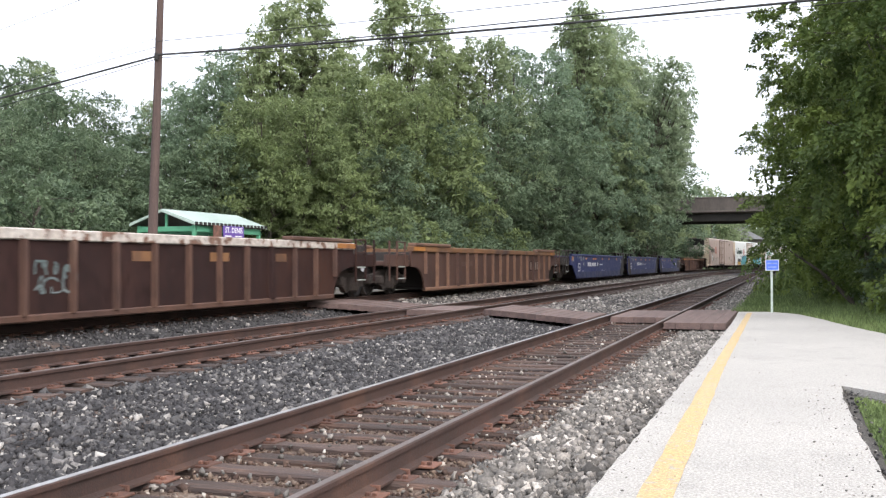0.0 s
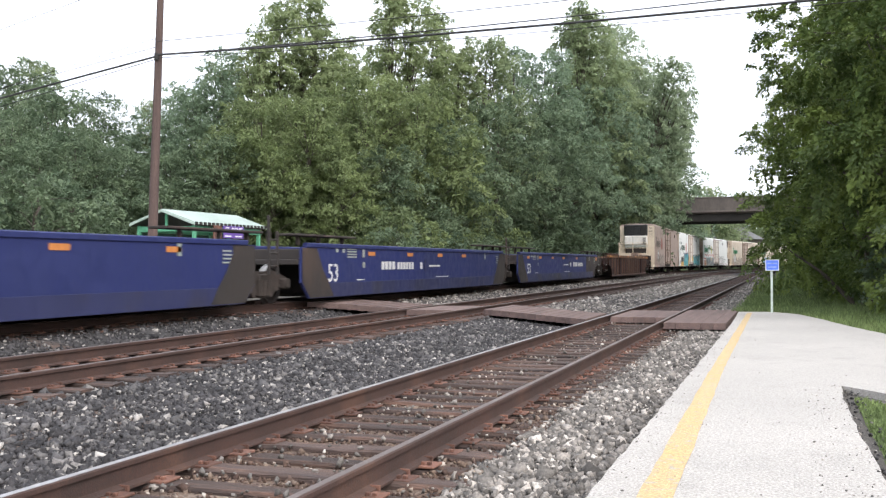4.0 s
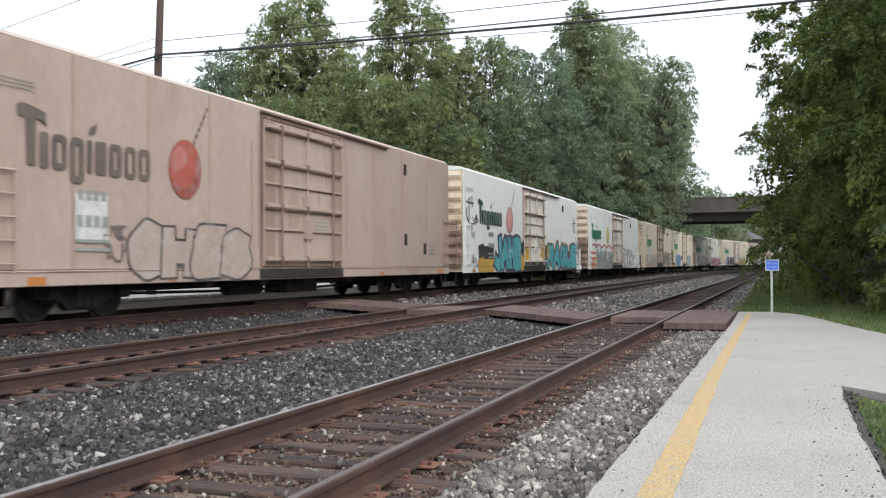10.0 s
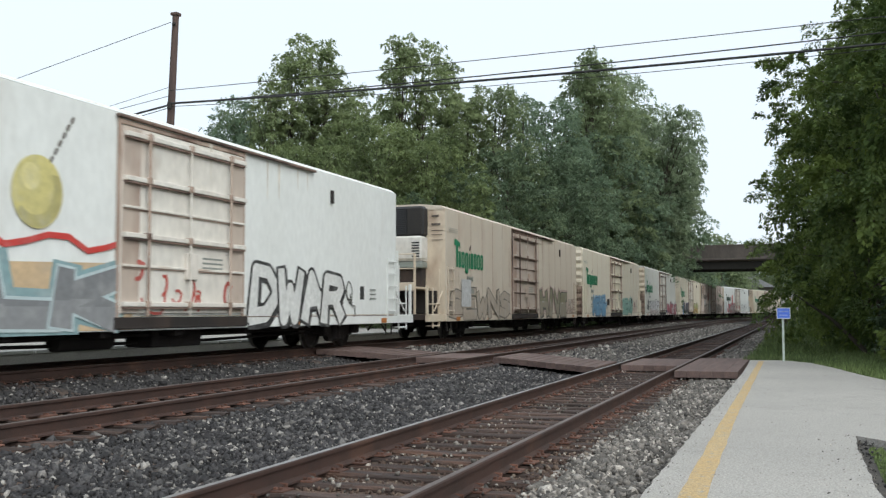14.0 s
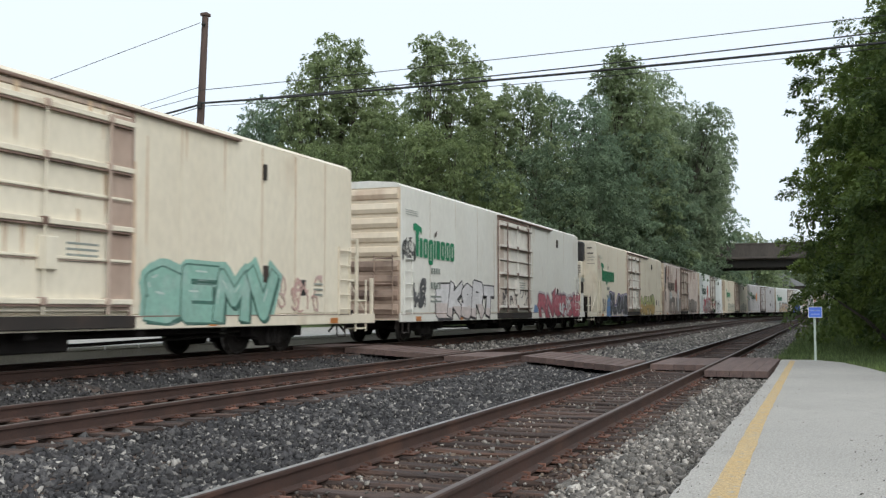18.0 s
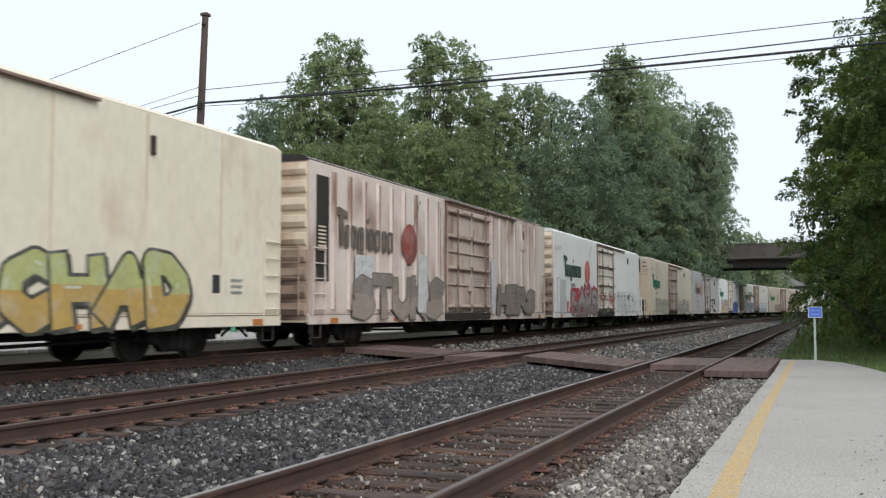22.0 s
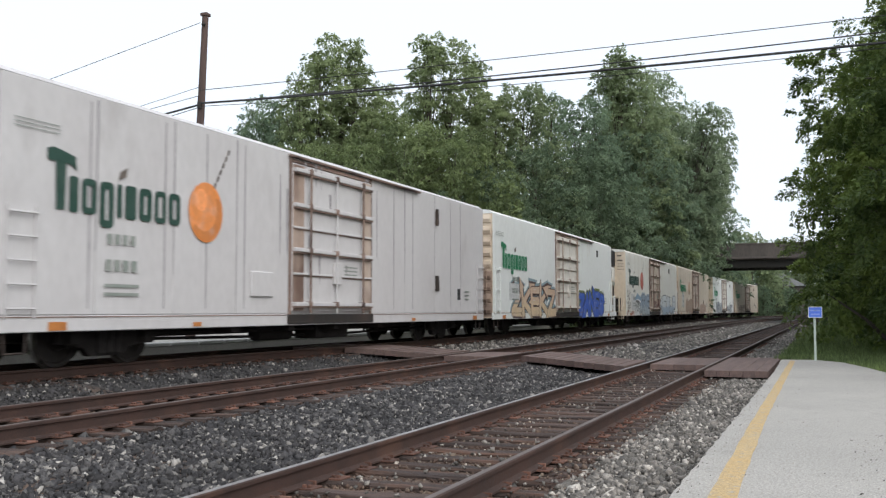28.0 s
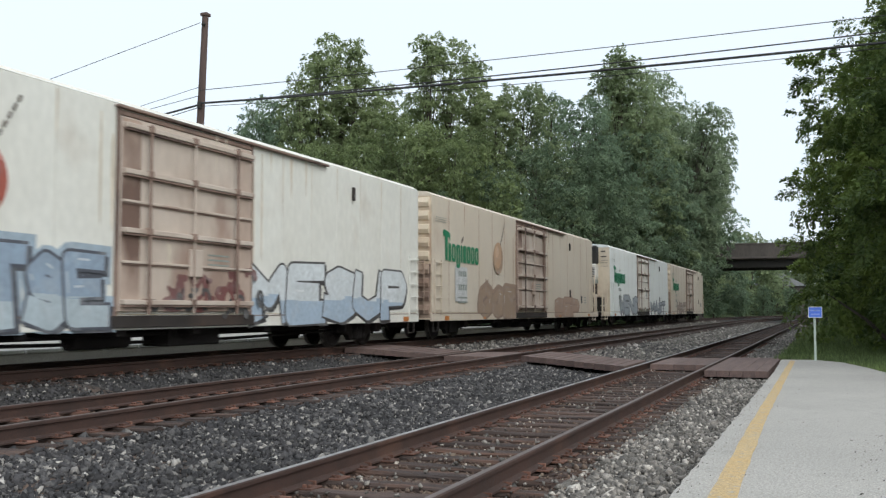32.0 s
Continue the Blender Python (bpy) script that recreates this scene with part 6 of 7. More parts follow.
# -- well cars --
def well_side(L, low, high, arches, slope):
    """Outline of a well car's side: (x, z), cut up at both ends over the trucks."""
    h = L / 2
    pts = []
    for s in (1, -1):
        q = [(s * h, high), (s * h, 0.86)]
        arch = arches[0 if s > 0 else 1]
        if slope and arch < 1:
            q = [(s * h, high), (s * h, 0.5), (s * (h - arch), low)]
        elif slope:
            q += [(s * (h - 0.5), 0.86), (s * (h - arch), low)]
        else:
            q += [(s * (h - 0.35), 0.84)] + [(s * (h - 0.35 - (arch - 0.35) * math.sin(radians(a))), low + (0.84 - low) * math.cos(radians(a))) for a in (25, 50, 70, 90)]
        pts += q if s > 0 else q[::-1]
    return pts


def well_car(label, front, rear, side, rib, chord, blue=False, nose_truck=True, tail_truck=True, shared=False, marks=0):
    half = (rear - front) / 2
    L = 2 * half
    t = thing("well_car", label, "railcar", "well cars")
    CARS.append((t, (front + rear) / 2, half))
    for s in (1, -1):
        part("side_wall", Geo().prism(well_side(L, 0.10, 1.36, (1.7 if nose_truck else 0.4, 1.7 if tail_truck else 0.4) if blue else (1.2, 1.2), blue), s * 1.47 - 0.03, s * 1.47 + 0.03, 'y'), side, t, "long steel side wall of the well")
        if blue:
            part("top_chord", Geo().box(-half + 0.3, half - 0.3, s * 1.47 - 0.10, s * 1.47 + 0.06, 1.34, 1.46, 0.02), side, t)
            part("lower_band", Geo().box(-half + (1.75 if tail_truck else 0.45), half - (1.75 if nose_truck else 0.45), s * 1.505 - 0.008 * (s < 0), s * 1.505 + 0.008 * (s > 0), 0.10, 0.46, 0.004), BLUE_LOW, t, "grime-dulled lower side")
        else:
            part("top_chord", Geo().box(-half, half, s * 1.47 - 0.12, s * 1.47 + 0.09, 1.32, 1.5, 0.02), chord, t, "heavy top chord with worn paint")
            part("bottom_sill", Geo().box(-half + 1.25, half - 1.25, s * 1.47 - 0.08, s * 1.47 + 0.07, 0.06, 0.18, 0.02), rib, t)
            for e in (1, -1):
                a, b = sorted((e * (half - 0.01), e * (half - 1.1)))
                part("chord_end", Geo().box(a, b, s * 1.47 - 0.12, s * 1.47 + 0.1, 1.345, 1.475, 0.01), ORANGE_WORN, t, "worn orange end of the chord")
            n = 17
            for i in range(n):
                x = -half + 1.2 + (L - 2.4) * i / (n - 1)
                lo = 0.16 if abs(x) < half - 1.25 else 0.62
                wd = 0.10 if i in (3, 13) else 0.055
                part("side_post", Geo().prism([(x - wd, s * 1.5), (x + wd, s * 1.5), (x + wd * 0.7, s * 1.59), (x - wd * 0.7, s * 1.59)], lo, 1.33, 'z'), rib if i not in (3, 13) else side, t)
            for e in (1, -1):
                part("end_cap_plate", Geo().box(min(e * (half - 3.6), e * (half - 0.2)), max(e * (half - 3.6), e * (half - 0.2)), s * 1.47 - 0.16, s * 1.47 + 0.12, 1.5, 1.6, 0.02), rib, t)
    part("well_floor", Geo().box(-half + 1.8, half - 1.8, -1.4, 1.4, 0.10, 0.2, 0.02), GRIME, t)
    for e in (1, -1):
        part("end_bulkhead", Geo().box(min(e * (half - 1.9), e * (half - 1.75)), max(e * (half - 1.9), e * (half - 1.75)), -1.42, 1.42, 0.2, 1.34, 0.02), GRIME, t)
        part("end_deck", Geo().box(min(e * (half - 1.75), e * half), max(e * (half - 1.75), e * half), -1.42, 1.42, 0.92, 1.06, 0.02), GRIME, t)
        has = nose_truck if e > 0 else tail_truck
        if blue and not has:
            edge = [(0.02, 0.52), (0.42, 0.12), (1.75, 0.12), (1.45, 0.5), (1.15, 0.8), (0.8, 1.33), (0.02, 1.33)]
            part("grime_patch", flat_shapes([[(d if e > 0 else L - d, z) for d, z in edge]], half, 1.5145, 0.002), GRIME, t, "grime-blackened end of the side")
        if blue:
            part("walkway", Geo().box(min(e * (half - 3.2), e * (half + 0.4)), max(e * (half - 3.2), e * (half + 0.4)), 1.05, 1.5, 1.62, 1.67, 0.01), GRIME, t, "narrow grating walkway over the end")
            for d in (0.1, 1.2, 2.6):
                part("walkway_post", Geo().box(e * (half - d) - 0.03, e * (half - d) + 0.03, 1.3, 1.4, 1.4, 1.63, 0.005), GRIME, t)
        if has:
            out = 1.75
            a, b = sorted((e * half, e * (half + out)))
            part("draft_platform", Geo().box(a, b, -1.35, 1.35, 0.88, 1.02, 0.02).box(a, b, -0.35, 0.35, 0.66, 0.9, 0.02), GRIME if blue else side, t)
            part("platform_side", Geo().box(a, b, 1.3, 1.42, 0.86, 1.22, 0.015), GRIME if blue else side, t)
            for d in (0.35, 1.0, 1.6):
                x = e * (half + d)
                part("grab_post", Geo().box(x - 0.03, x + 0.03, 1.4, 1.45, 0.45, 1.62, 0.006), GRIME if blue else side, t)
            for z in (0.5, 0.85, 1.25, 1.6):
                part("rung", Geo().tube((e * (half + 0.35), 1.43, z), (e * (half + 1.0), 1.43, z), 0.02, 6), GREYMARK if z in (0.5, 0.85) else (GRIME if blue else side), t)
            part("brake_wheel", Geo().path([(e * (half + 1.5), 0.3 + 0.26 * math.cos(a * math.pi / 8), 1.42 + 0.26 * math.sin(a * math.pi / 8)) for a in range(17)], 0.02, 6).tube((e * (half + 1.5), 0.06, 1.42), (e * (half + 1.5), 0.54, 1.42), 0.014, 5), GRIME, t)
            part("brake_stand", Geo().box(e * (half + 1.45) - 0.08, e * (half + 1.45) + 0.08, 0.1, 0.5, 1.0, 1.5, 0.02), GRIME, t)
            truck(t, e * (half + 0.85), TRUCK_BROWN)
            piece("coupler", COUPLER, TRUCKMAT, t, pose(e * (half + 2.0), 0, 0, 0, 0, 180 if e > 0 else 0))
        elif shared and e < 0:
            truck(t, -half - 1.1, TRUCK_BROWN)
            part("articulated_joint", Geo().box(-half - 1.8, -half, -0.5, 0.5, 0.75, 1.0, 0.04), GRIME, t)
            part("grab_post", Geo().box(-half - 0.95, -half - 0.9, 1.3, 1.36, 0.7, 2.05, 0.006), GRIME, t)
            part("grab_post", Geo().box(-half - 1.35, -half - 1.3, 1.3, 1.36, 0.7, 1.7, 0.006), GRIME, t)
            for z in (0.9, 1.2, 1.5):
                part("rung", Geo().tube((-half - 0.92, 1.33, z), (-half - 1.33, 1.33, z), 0.02, 6), GRIME, t)
        if not blue:
            continue
        part("end_reflector", flat_shapes([[(0.35 if e > 0 else L - 0.75, 1.12), (0.75 if e > 0 else L - 0.35, 1.12), (0.75 if e > 0 else L - 0.35, 1.32), (0.35 if e > 0 else L - 0.75, 1.32)]], half, 1.505), ORANGE, t)
    return t, half


def blue_marks(t, half, back_grime, spot, word, tall_word, orange):
    """Marks on a blue well: spot is where its size stands, word where its lettering starts."""
    L = 2 * half
    y = 1.505
    for d in orange:
        part("reflector", bars([(d, 1.17, 0.48, 0.11)], half, y), ORANGE, t)
    letters("53", 0.66, Matrix.Translation((half - spot, y, 0.69)) @ Matrix(((-1, 0, 0), (0, 0, 1), (0, 1, 0))).to_4x4(), MARK, t)
    writing([(word + 0.27 * k, 0.78, 0.2, 0.23) for k in range(4)] + [(word + 1.22 + 0.235 * k, 0.78, 0.17, 0.21) for k in range(6)] + [(tall_word, 0.78, 0.2, 0.21)], half, y, MARK, t)
    part("round_mark", flat_shapes([[((word + 3.65 if tall_word > word else tall_word - 0.3) + 0.13 * math.cos(a * math.pi / 6), 0.89 + 0.19 * math.sin(a * math.pi / 6)) for a in range(12)]], half, y), BLUE_LOW, t)
    tx = tall_word + 0.82 if tall_word > word else tall_word - 1.7
    writing([(tx, 0.85, 1.08, 0.05), (10.4, 1.36, 1.9, 0.05), (5.75, 1.37, 0.6, 0.04), (13.4, 1.34, 0.5, 0.04), (9.6, 0.5, 1.3, 0.025), (3.2, 0.5, 0.5, 0.025)], half, y, MARK, t)
    writing([(2.6, 1.32 - 0.07 * k, 0.6, 0.035) for k in range(4)] + [(L - 1.3, 1.2 - 0.08 * k, 0.35, 0.035) for k in range(4)] + [(1.9, 1.24, 0.14, 0.14), (2.3, 1.24, 0.14, 0.14), (3.6, 1.12, 0.14, 0.24), (L - 2.9, 1.1, 0.14, 0.3), (3.6, 0.84, 0.16, 0.15), (0.5, 1.05, 0.35, 0.25)], half, y, GREYMARK, t)
    part("grime_patch", flat_shapes([[(L - back_grime, 0.95), (L - 0.02, 0.95), (L - 0.02, 1.34), (L - back_grime, 1.34)] if back_grime < 1.8 else [(L - back_grime, 0.12), (L - 1.75, 0.12), (L - 0.55, 0.84), (L - 0.02, 0.88), (L - 0.02, 1.34), (L - back_grime, 1.34)]], half, 1.5055, 0.002), GRIME, t, "grime-blackened end of the side")


_w, _h = well_car("rusty brown steel well car with a pale flaking top chord", 4.2, 24.04, RUST2, POST_TAN, CHORD_PALE)
scribble(_w, _h, 8.0, 9.2, 0.5, 1.0, 31, (0.09, 0.12, 0.12), 0.022, 9, 1.505)
for _d in (10.4, 12.9, 15.4):
    part("rust_patch", bars([(_d, 1.0, 0.7, 0.18)], _h, 1.502), CHORD, _w)
_w, _h = well_car("brown steel well car with an orange-brown top chord", 28.4, 48.45, RUST, POST_PALE, CHORD)
part("mark_plate", bars([(15.0, 0.62, 1.9, 0.42)], _h, 1.502), RUST2, _w)
writing([(15.1 + 0.45 * k, 0.66, 0.3, 0.34) for k in range(4)], _h, 1.506, paint("worn_pale_marking", (0.24, 0.19, 0.165), (0.16, 0.11, 0.09), rough=0.7, big=4, fine=14, grain=0.3, bump=0), _w)
writing([(5.0, 0.85, 0.5, 0.16), (5.8, 0.86, 0.55, 0.18), (17.0, 0.7, 0.2, 0.3), (17.3, 0.7, 0.2, 0.3)], _h, 1.502, POST_TAN, _w)
for i, (a, b) in enumerate(((52.55, 71.1), (73.3, 91.4), (93.6, 113.0))):
    _w, _h = well_car(("blue well car with white and orange markings", "blue middle well unit dulled by grime", "blue well car with grime-blackened rear end")[i], a, b, BLUE, BLUE, BLUE, True, i == 0, i == 2, i < 2)
    blue_marks(_w, _h, (0.9, 0.7, 3.8)[i], (2.4, 1.75, 1.95)[i], (4.95, 4.95, 11.92)[i], (8.12, 8.12, 11.1)[i], ((4.26, 6.6, 7.25, 9.7, 12.2, 15.3), (4.0, 7.0, 9.8, 12.4), (1.59, 3.92, 6.56, 9.1, 12.6))[i])
_w, _h = well_car("dark rusty brown steel well car ahead of the white cars", 117.2, 136.6, RUST2, POST_TAN, CHORD)
for _d in (4.0, 8.0, 12.0, 16.5):
    part("reflector", bars([(_d, 1.40, 0.5, 0.09)], _h, 1.562), ORANGE, _w)

# -- refrigerator cars --
OFFWHITE_CAR = car_paint("off_white_car_paint", (0.71, 0.70, 0.655), (0.65, 0.63, 0.575), (0.49, 0.42, 0.355), cut=(0.6, 0.88), grain=0.06)
WHITE_CAR = car_paint("white_car_paint", (0.77, 0.785, 0.77), (0.72, 0.73, 0.71), (0.56, 0.54, 0.50), cut=(0.62, 0.9), grain=0.05)
CREAM_CAR = car_paint("cream_car_paint", (0.71, 0.65, 0.535), (0.65, 0.58, 0.465), (0.48, 0.36, 0.26), cut=(0.6, 0.85), grain=0.06)
PINK_CAR = car_paint("dirty_pink_tan_car_paint", (0.43, 0.345, 0.30), (0.375, 0.285, 0.245), (0.27, 0.19, 0.155), cut=(0.55, 0.85), grain=0.08)
TAN_CAR = car_paint("dirty_tan_car_paint", (0.62, 0.55, 0.46), (0.575, 0.49, 0.395), (0.46, 0.35, 0.27), cut=(0.56, 0.85), grain=0.05)
GREY_CAR = car_paint("pale_grey_car_paint", (0.57, 0.55, 0.55), (0.52, 0.495, 0.495), (0.37, 0.345, 0.34), cut=(0.62, 0.88), grain=0.05)
RIB_CAR = car_paint("rust_streaked_ribbed_car_paint", (0.68, 0.61, 0.565), (0.54, 0.44, 0.385), (0.24, 0.15, 0.115), cut=(0.52, 0.74), grain=0.06)
END_CREAM = car_paint("cream_end_paint", (0.70, 0.61, 0.48), (0.61, 0.50, 0.38), (0.36, 0.22, 0.15), cut=(0.56, 0.78), grain=0.06)
END_RUST = car_paint("rusty_end_paint", (0.70, 0.61, 0.49), (0.60, 0.48, 0.37), (0.27, 0.15, 0.11), cut=(0.57, 0.74), grain=0.06)
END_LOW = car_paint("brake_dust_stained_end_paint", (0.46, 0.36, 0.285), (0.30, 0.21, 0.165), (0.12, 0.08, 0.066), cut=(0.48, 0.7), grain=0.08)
DOOR_CLEAN = car_paint("off_white_door_paint", (0.72, 0.695, 0.645), (0.655, 0.605, 0.545), (0.42, 0.30, 0.23), cut=(0.58, 0.8))
DOOR_DIRTY = car_paint("rusty_door_paint", (0.55, 0.475, 0.415), (0.44, 0.355, 0.295), (0.25, 0.16, 0.125), cut=(0.52, 0.76), grain=0.06)
DOOR_EDGE = car_paint("rust_brown_door_edge_paint", (0.335, 0.25, 0.21), (0.28, 0.2, 0.165), (0.19, 0.125, 0.1), cut=(0.52, 0.8), grain=0.08)
BAR_RUST = car_paint("rusty_bar_paint", (0.46, 0.37, 0.31), (0.34, 0.24, 0.19), (0.15, 0.095, 0.075), cut=(0.5, 0.66), rough=0.75)
STAINS = {}
for _m, _c, _k in ((WHITE_CAR, (0.55, 0.51, 0.45), 0.15), (OFFWHITE_CAR, (0.50, 0.44, 0.36), 0.3), (CREAM_CAR, (0.48, 0.36, 0.25), 0.5), (PINK_CAR, (0.30, 0.20, 0.165), 0.78), (TAN_CAR, (0.36, 0.25, 0.18), 0.75), (GREY_CAR, (0.27, 0.25, 0.26), 0.7), (RIB_CAR, (0.22, 0.13, 0.10), 0.8)):
    STAINS[_m.name] = (paint("run_down_dirt", _c, tuple(v * 1.25 for v in _c), rough=0.8, big=1.5, fine=9, grain=0.2, bump=0, stretch=(2, 2, 0.5)), _k)

t, h = reefer("dirty pink-tan refrigerator car, cooling unit at its leading end", 141.58, 162.45, PINK_CAR, END_CREAM, PINK_CAR, BAR_DARK, True, False, LOGO_FADED, (0.36, 0.085, 0.06), seams=2.1, fruit_at=5.15, logo_at=0.77)
graffiti(t, h, 3.45, 7.5, 0.6, 1.8, "GHES", (0.40, 0.32, 0.275), (0.055, 0.045, 0.04), None, 3, 0.6, 1.57, 0.055, plain=True)
scribble(t, h, 2.75, 3.35, 1.0, 1.6, 51, (0.14, 0.11, 0.10), 0.016, 10)
part("number_plate_patch", bars([(2.05, 1.35, 0.8, 0.75)], h, 1.572), MARK, t)
t, h = reefer("white refrigerator car with turquoise graffiti and black-yellow checks", 164.12, 184.68, WHITE_CAR, END_CREAM, DOOR_CLEAN, BAR_RUST, False, True, LOGO_DARK, (0.60, 0.30, 0.27), logo_at=1.75, seams=6)
CHECK = [[(1.75 + 0.68 * i + 0.08 * j, 0.62 + 0.5 * j), (2.43 + 0.68 * i + 0.05 * j, 0.62 + 0.5 * j), (2.43 + 0.68 * i, 1.12 + 0.5 * j + 0.1 * (i == 0)), (1.75 + 0.68 * i, 1.12 + 0.5 * j)] for i in range(3) for j in range(2)]
part("checker_black", flat_shapes([q for k, q in enumerate(CHECK) if k % 2], h, 1.572), INK, t)
part("checker_yellow", flat_shapes([q for k, q in enumerate(CHECK) if k % 2 == 0], h, 1.572), spray((0.55, 0.33, 0.04)), t)
CHECK = [[(7.9 + 0.55 * i, 0.66 + 0.5 * j), (8.4 + 0.55 * i, 0.66 + 0.5 * j), (8.4 + 0.55 * i, 1.12 + 0.5 * j), (7.9 + 0.55 * i, 1.12 + 0.5 * j)] for i in range(9) for j in range(2) if i < 1 or i > 7]
part("checker_yellow", flat_shapes(CHECK[::2], h, 1.572), spray((0.55, 0.33, 0.04)), t)
part("checker_black", flat_shapes(CHECK[1::2], h, 1.572), INK, t)
for _c, _p in (((0.55, 0.33, 0.04), [(7.95, 0.66), (8.5, 0.66), (8.5, 1.15), (7.95, 1.4)]), ((0.03, 0.03, 0.032), [(7.9, 1.42), (8.5, 1.2), (8.5, 1.85), (8.2, 1.95)]), ((0.03, 0.03, 0.032), [(12.55, 0.9), (12.95, 0.75), (12.95, 1.8), (12.55, 1.85)]), ((0.55, 0.33, 0.04), [(12.95, 1.2), (13.3, 1.2), (13.3, 1.75), (12.95, 1.8)])):
    part("check_patch", flat_shapes([_p], h, 1.606), spray(_c), t)
for _p in ([(8.6, 0.95), (9.35, 0.95), (9.3, 1.55), (9.25, 1.9), (8.95, 1.75), (8.6, 1.72)], [(11.5, 1.25), (12.4, 1.2), (12.4, 1.8), (11.5, 1.85), (11.75, 1.6)]):
    part("check_patch", flat_shapes([_p], h, 1.6165), spray((0.55, 0.33, 0.04)), t)
graffiti(t, h, 3.85, 8.1, 0.58, 2.2, "JAHB", (0.06, 0.36, 0.42), (0.02, 0.025, 0.05), (0.10, 0.075, 0.13), 4, 0.56, 1.582, fade=(0.075, 0.40, 0.44), level=0.3)
graffiti(t, h, 13.15, 20.1, 0.6, 2.05, "RAGUE", (0.06, 0.36, 0.42), (0.02, 0.025, 0.05), (0.26, 0.17, 0.09), 5, 0.46, 1.582)
TAG = stroke([(0.6, 3.35), (0.62, 2.55)], 0.03) + stroke([(0.95, 3.45), (1.0, 3.05)], 0.035) + stroke([(0.3, 3.2), (1.15, 3.18)], 0.028) + stroke([(0.28, 2.95), (0.35, 2.6), (0.7, 2.4), (1.15, 2.42), (1.6, 2.5), (1.75, 2.6)], 0.03)
tagged(part("graffiti_scrawl", flat_shapes(TAG, h, 1.574, 0.003), spray((0.04, 0.04, 0.04)), t), kind="stuff")
scribble(t, h, 0.7, 1.7, 2.5, 2.75, 6, (0.04, 0.04, 0.04), 0.02, 7)
TAG = stroke([(19.45, 3.4), (19.5, 2.6)], 0.04) + stroke([(19.8, 3.3), (19.8, 2.6)], 0.03) + stroke([(19.2, 3.1), (20.05, 3.15)], 0.03)
tagged(part("graffiti_scrawl", flat_shapes(TAG, h, 1.574, 0.003), spray((0.04, 0.04, 0.04)), t), kind="stuff")
scribble(t, h, 0.8, 1.6, 1.9, 2.3, 16, (0.35, 0.36, 0.36), 0.025, 7)
scribble(t, h, 1.0, 1.7, 0.7, 1.4, 52, (0.30, 0.26, 0.30), 0.03, 8)
t, h = reefer("white refrigerator car with grey graffiti edged in red spikes", 188.15, 209.1, WHITE_CAR, END_RUST, DOOR_CLEAN, BAR_RUST, False, True, LOGO_GREEN, (0.62, 0.55, 0.22), logo_at=0.9, seams=6, fruit_at=6.6)
SPIKE = []
for k in range(10):
    SPIKE += stroke([(1.0 + 0.9 * k, 2.0 + 0.12 * (k % 2)), (1.45 + 0.9 * k, 1.92 + 0.2 * ((k + 1) % 2)), (1.9 + 0.9 * k, 2.0 + 0.12 * ((k + 1) % 2))], 0.05)
for k in range(3):
    SPIKE += [[(0.1, 1.72 - 0.34 * k), (1.9 + 0.3 * (k % 2), 1.62 - 0.34 * k), (2.5 - 0.3 * (k % 2), 1.53 - 0.34 * k), (1.2, 1.5 - 0.34 * k), (0.15, 1.6 - 0.34 * k)]]
part("spiked_border", flat_shapes(SPIKE, h, 1.576), spray((0.55, 0.05, 0.04)), t)
part("peach_patch", flat_shapes([[(0.8, 0.62), (8.9, 0.62), (8.95, 1.3), (8.3, 1.75), (2.4, 1.55), (1.6, 1.2), (0.9, 1.1)]], h, 1.572, 0.002), spray((0.60, 0.44, 0.27)), t)
graffiti(t, h, 2.65, 8.5, 0.58, 1.8, "WALK", (0.20, 0.205, 0.215), (0.50, 0.60, 0.62), (0.24, 0.36, 0.38), 8, 0.56, 1.58, fade=(0.25, 0.255, 0.265), level=0.4, plain=True)
graffiti(t, h, 12.9, 17.4, 0.56, 2.0, "DWAR", (0.70, 0.70, 0.68), (0.03, 0.03, 0.03), None, 9, 0.40, edge=0.075)
scribble(t, h, 16.8, 18.1, 0.8, 1.7, 53, (0.10, 0.10, 0.09), 0.02, 12)
scribble(t, h, 8.6, 12.3, 0.9, 1.8, 10, (0.45, 0.08, 0.06), 0.03, 8, 1.62)
t, h = reefer("dirty tan refrigerator car, cooling unit at its leading end, olive graffiti", 213.45, 234.1, TAN_CAR, END_CREAM, DOOR_DIRTY, BAR_DARK, True, False, LOGO_GREEN, None, logo_at=0.8)
graffiti(t, h, 0.3, 7.6, 0.6, 1.85, "SEWNS", (0.43, 0.36, 0.29), (0.15, 0.135, 0.11), None, 11, 0.42, edge=0.045, plain=True)
graffiti(t, h, 12.8, 18.1, 0.6, 2.05, "HIVE", (0.22, 0.20, 0.12), (0.06, 0.055, 0.04), (0.46, 0.34, 0.30), 12, 0.52, fade=(0.30, 0.26, 0.19))
graffiti(t, h, 18.4, 20.2, 0.8, 1.6, "ACE", (0.52, 0.40, 0.33), (0.22, 0.16, 0.13), None, 13, 0.25)
part("number_plate_patch", bars([(1.5, 1.1, 1.05, 0.95)], h, 1.592), MARK, t)
t, h = reefer("cream refrigerator car with blue graffiti", 235.9, 256.65, CREAM_CAR, CREAM_CAR, CREAM_CAR, BAR_RUST, False, True, LOGO_GREEN, None, logo_at=0.8)
graffiti(t, h, 2.7, 6.5, 0.62, 1.85, "MEHE", (0.13, 0.29, 0.45), (0.03, 0.08, 0.15), (0.20, 0.36, 0.50), 14, 0.5, edge=0.04)
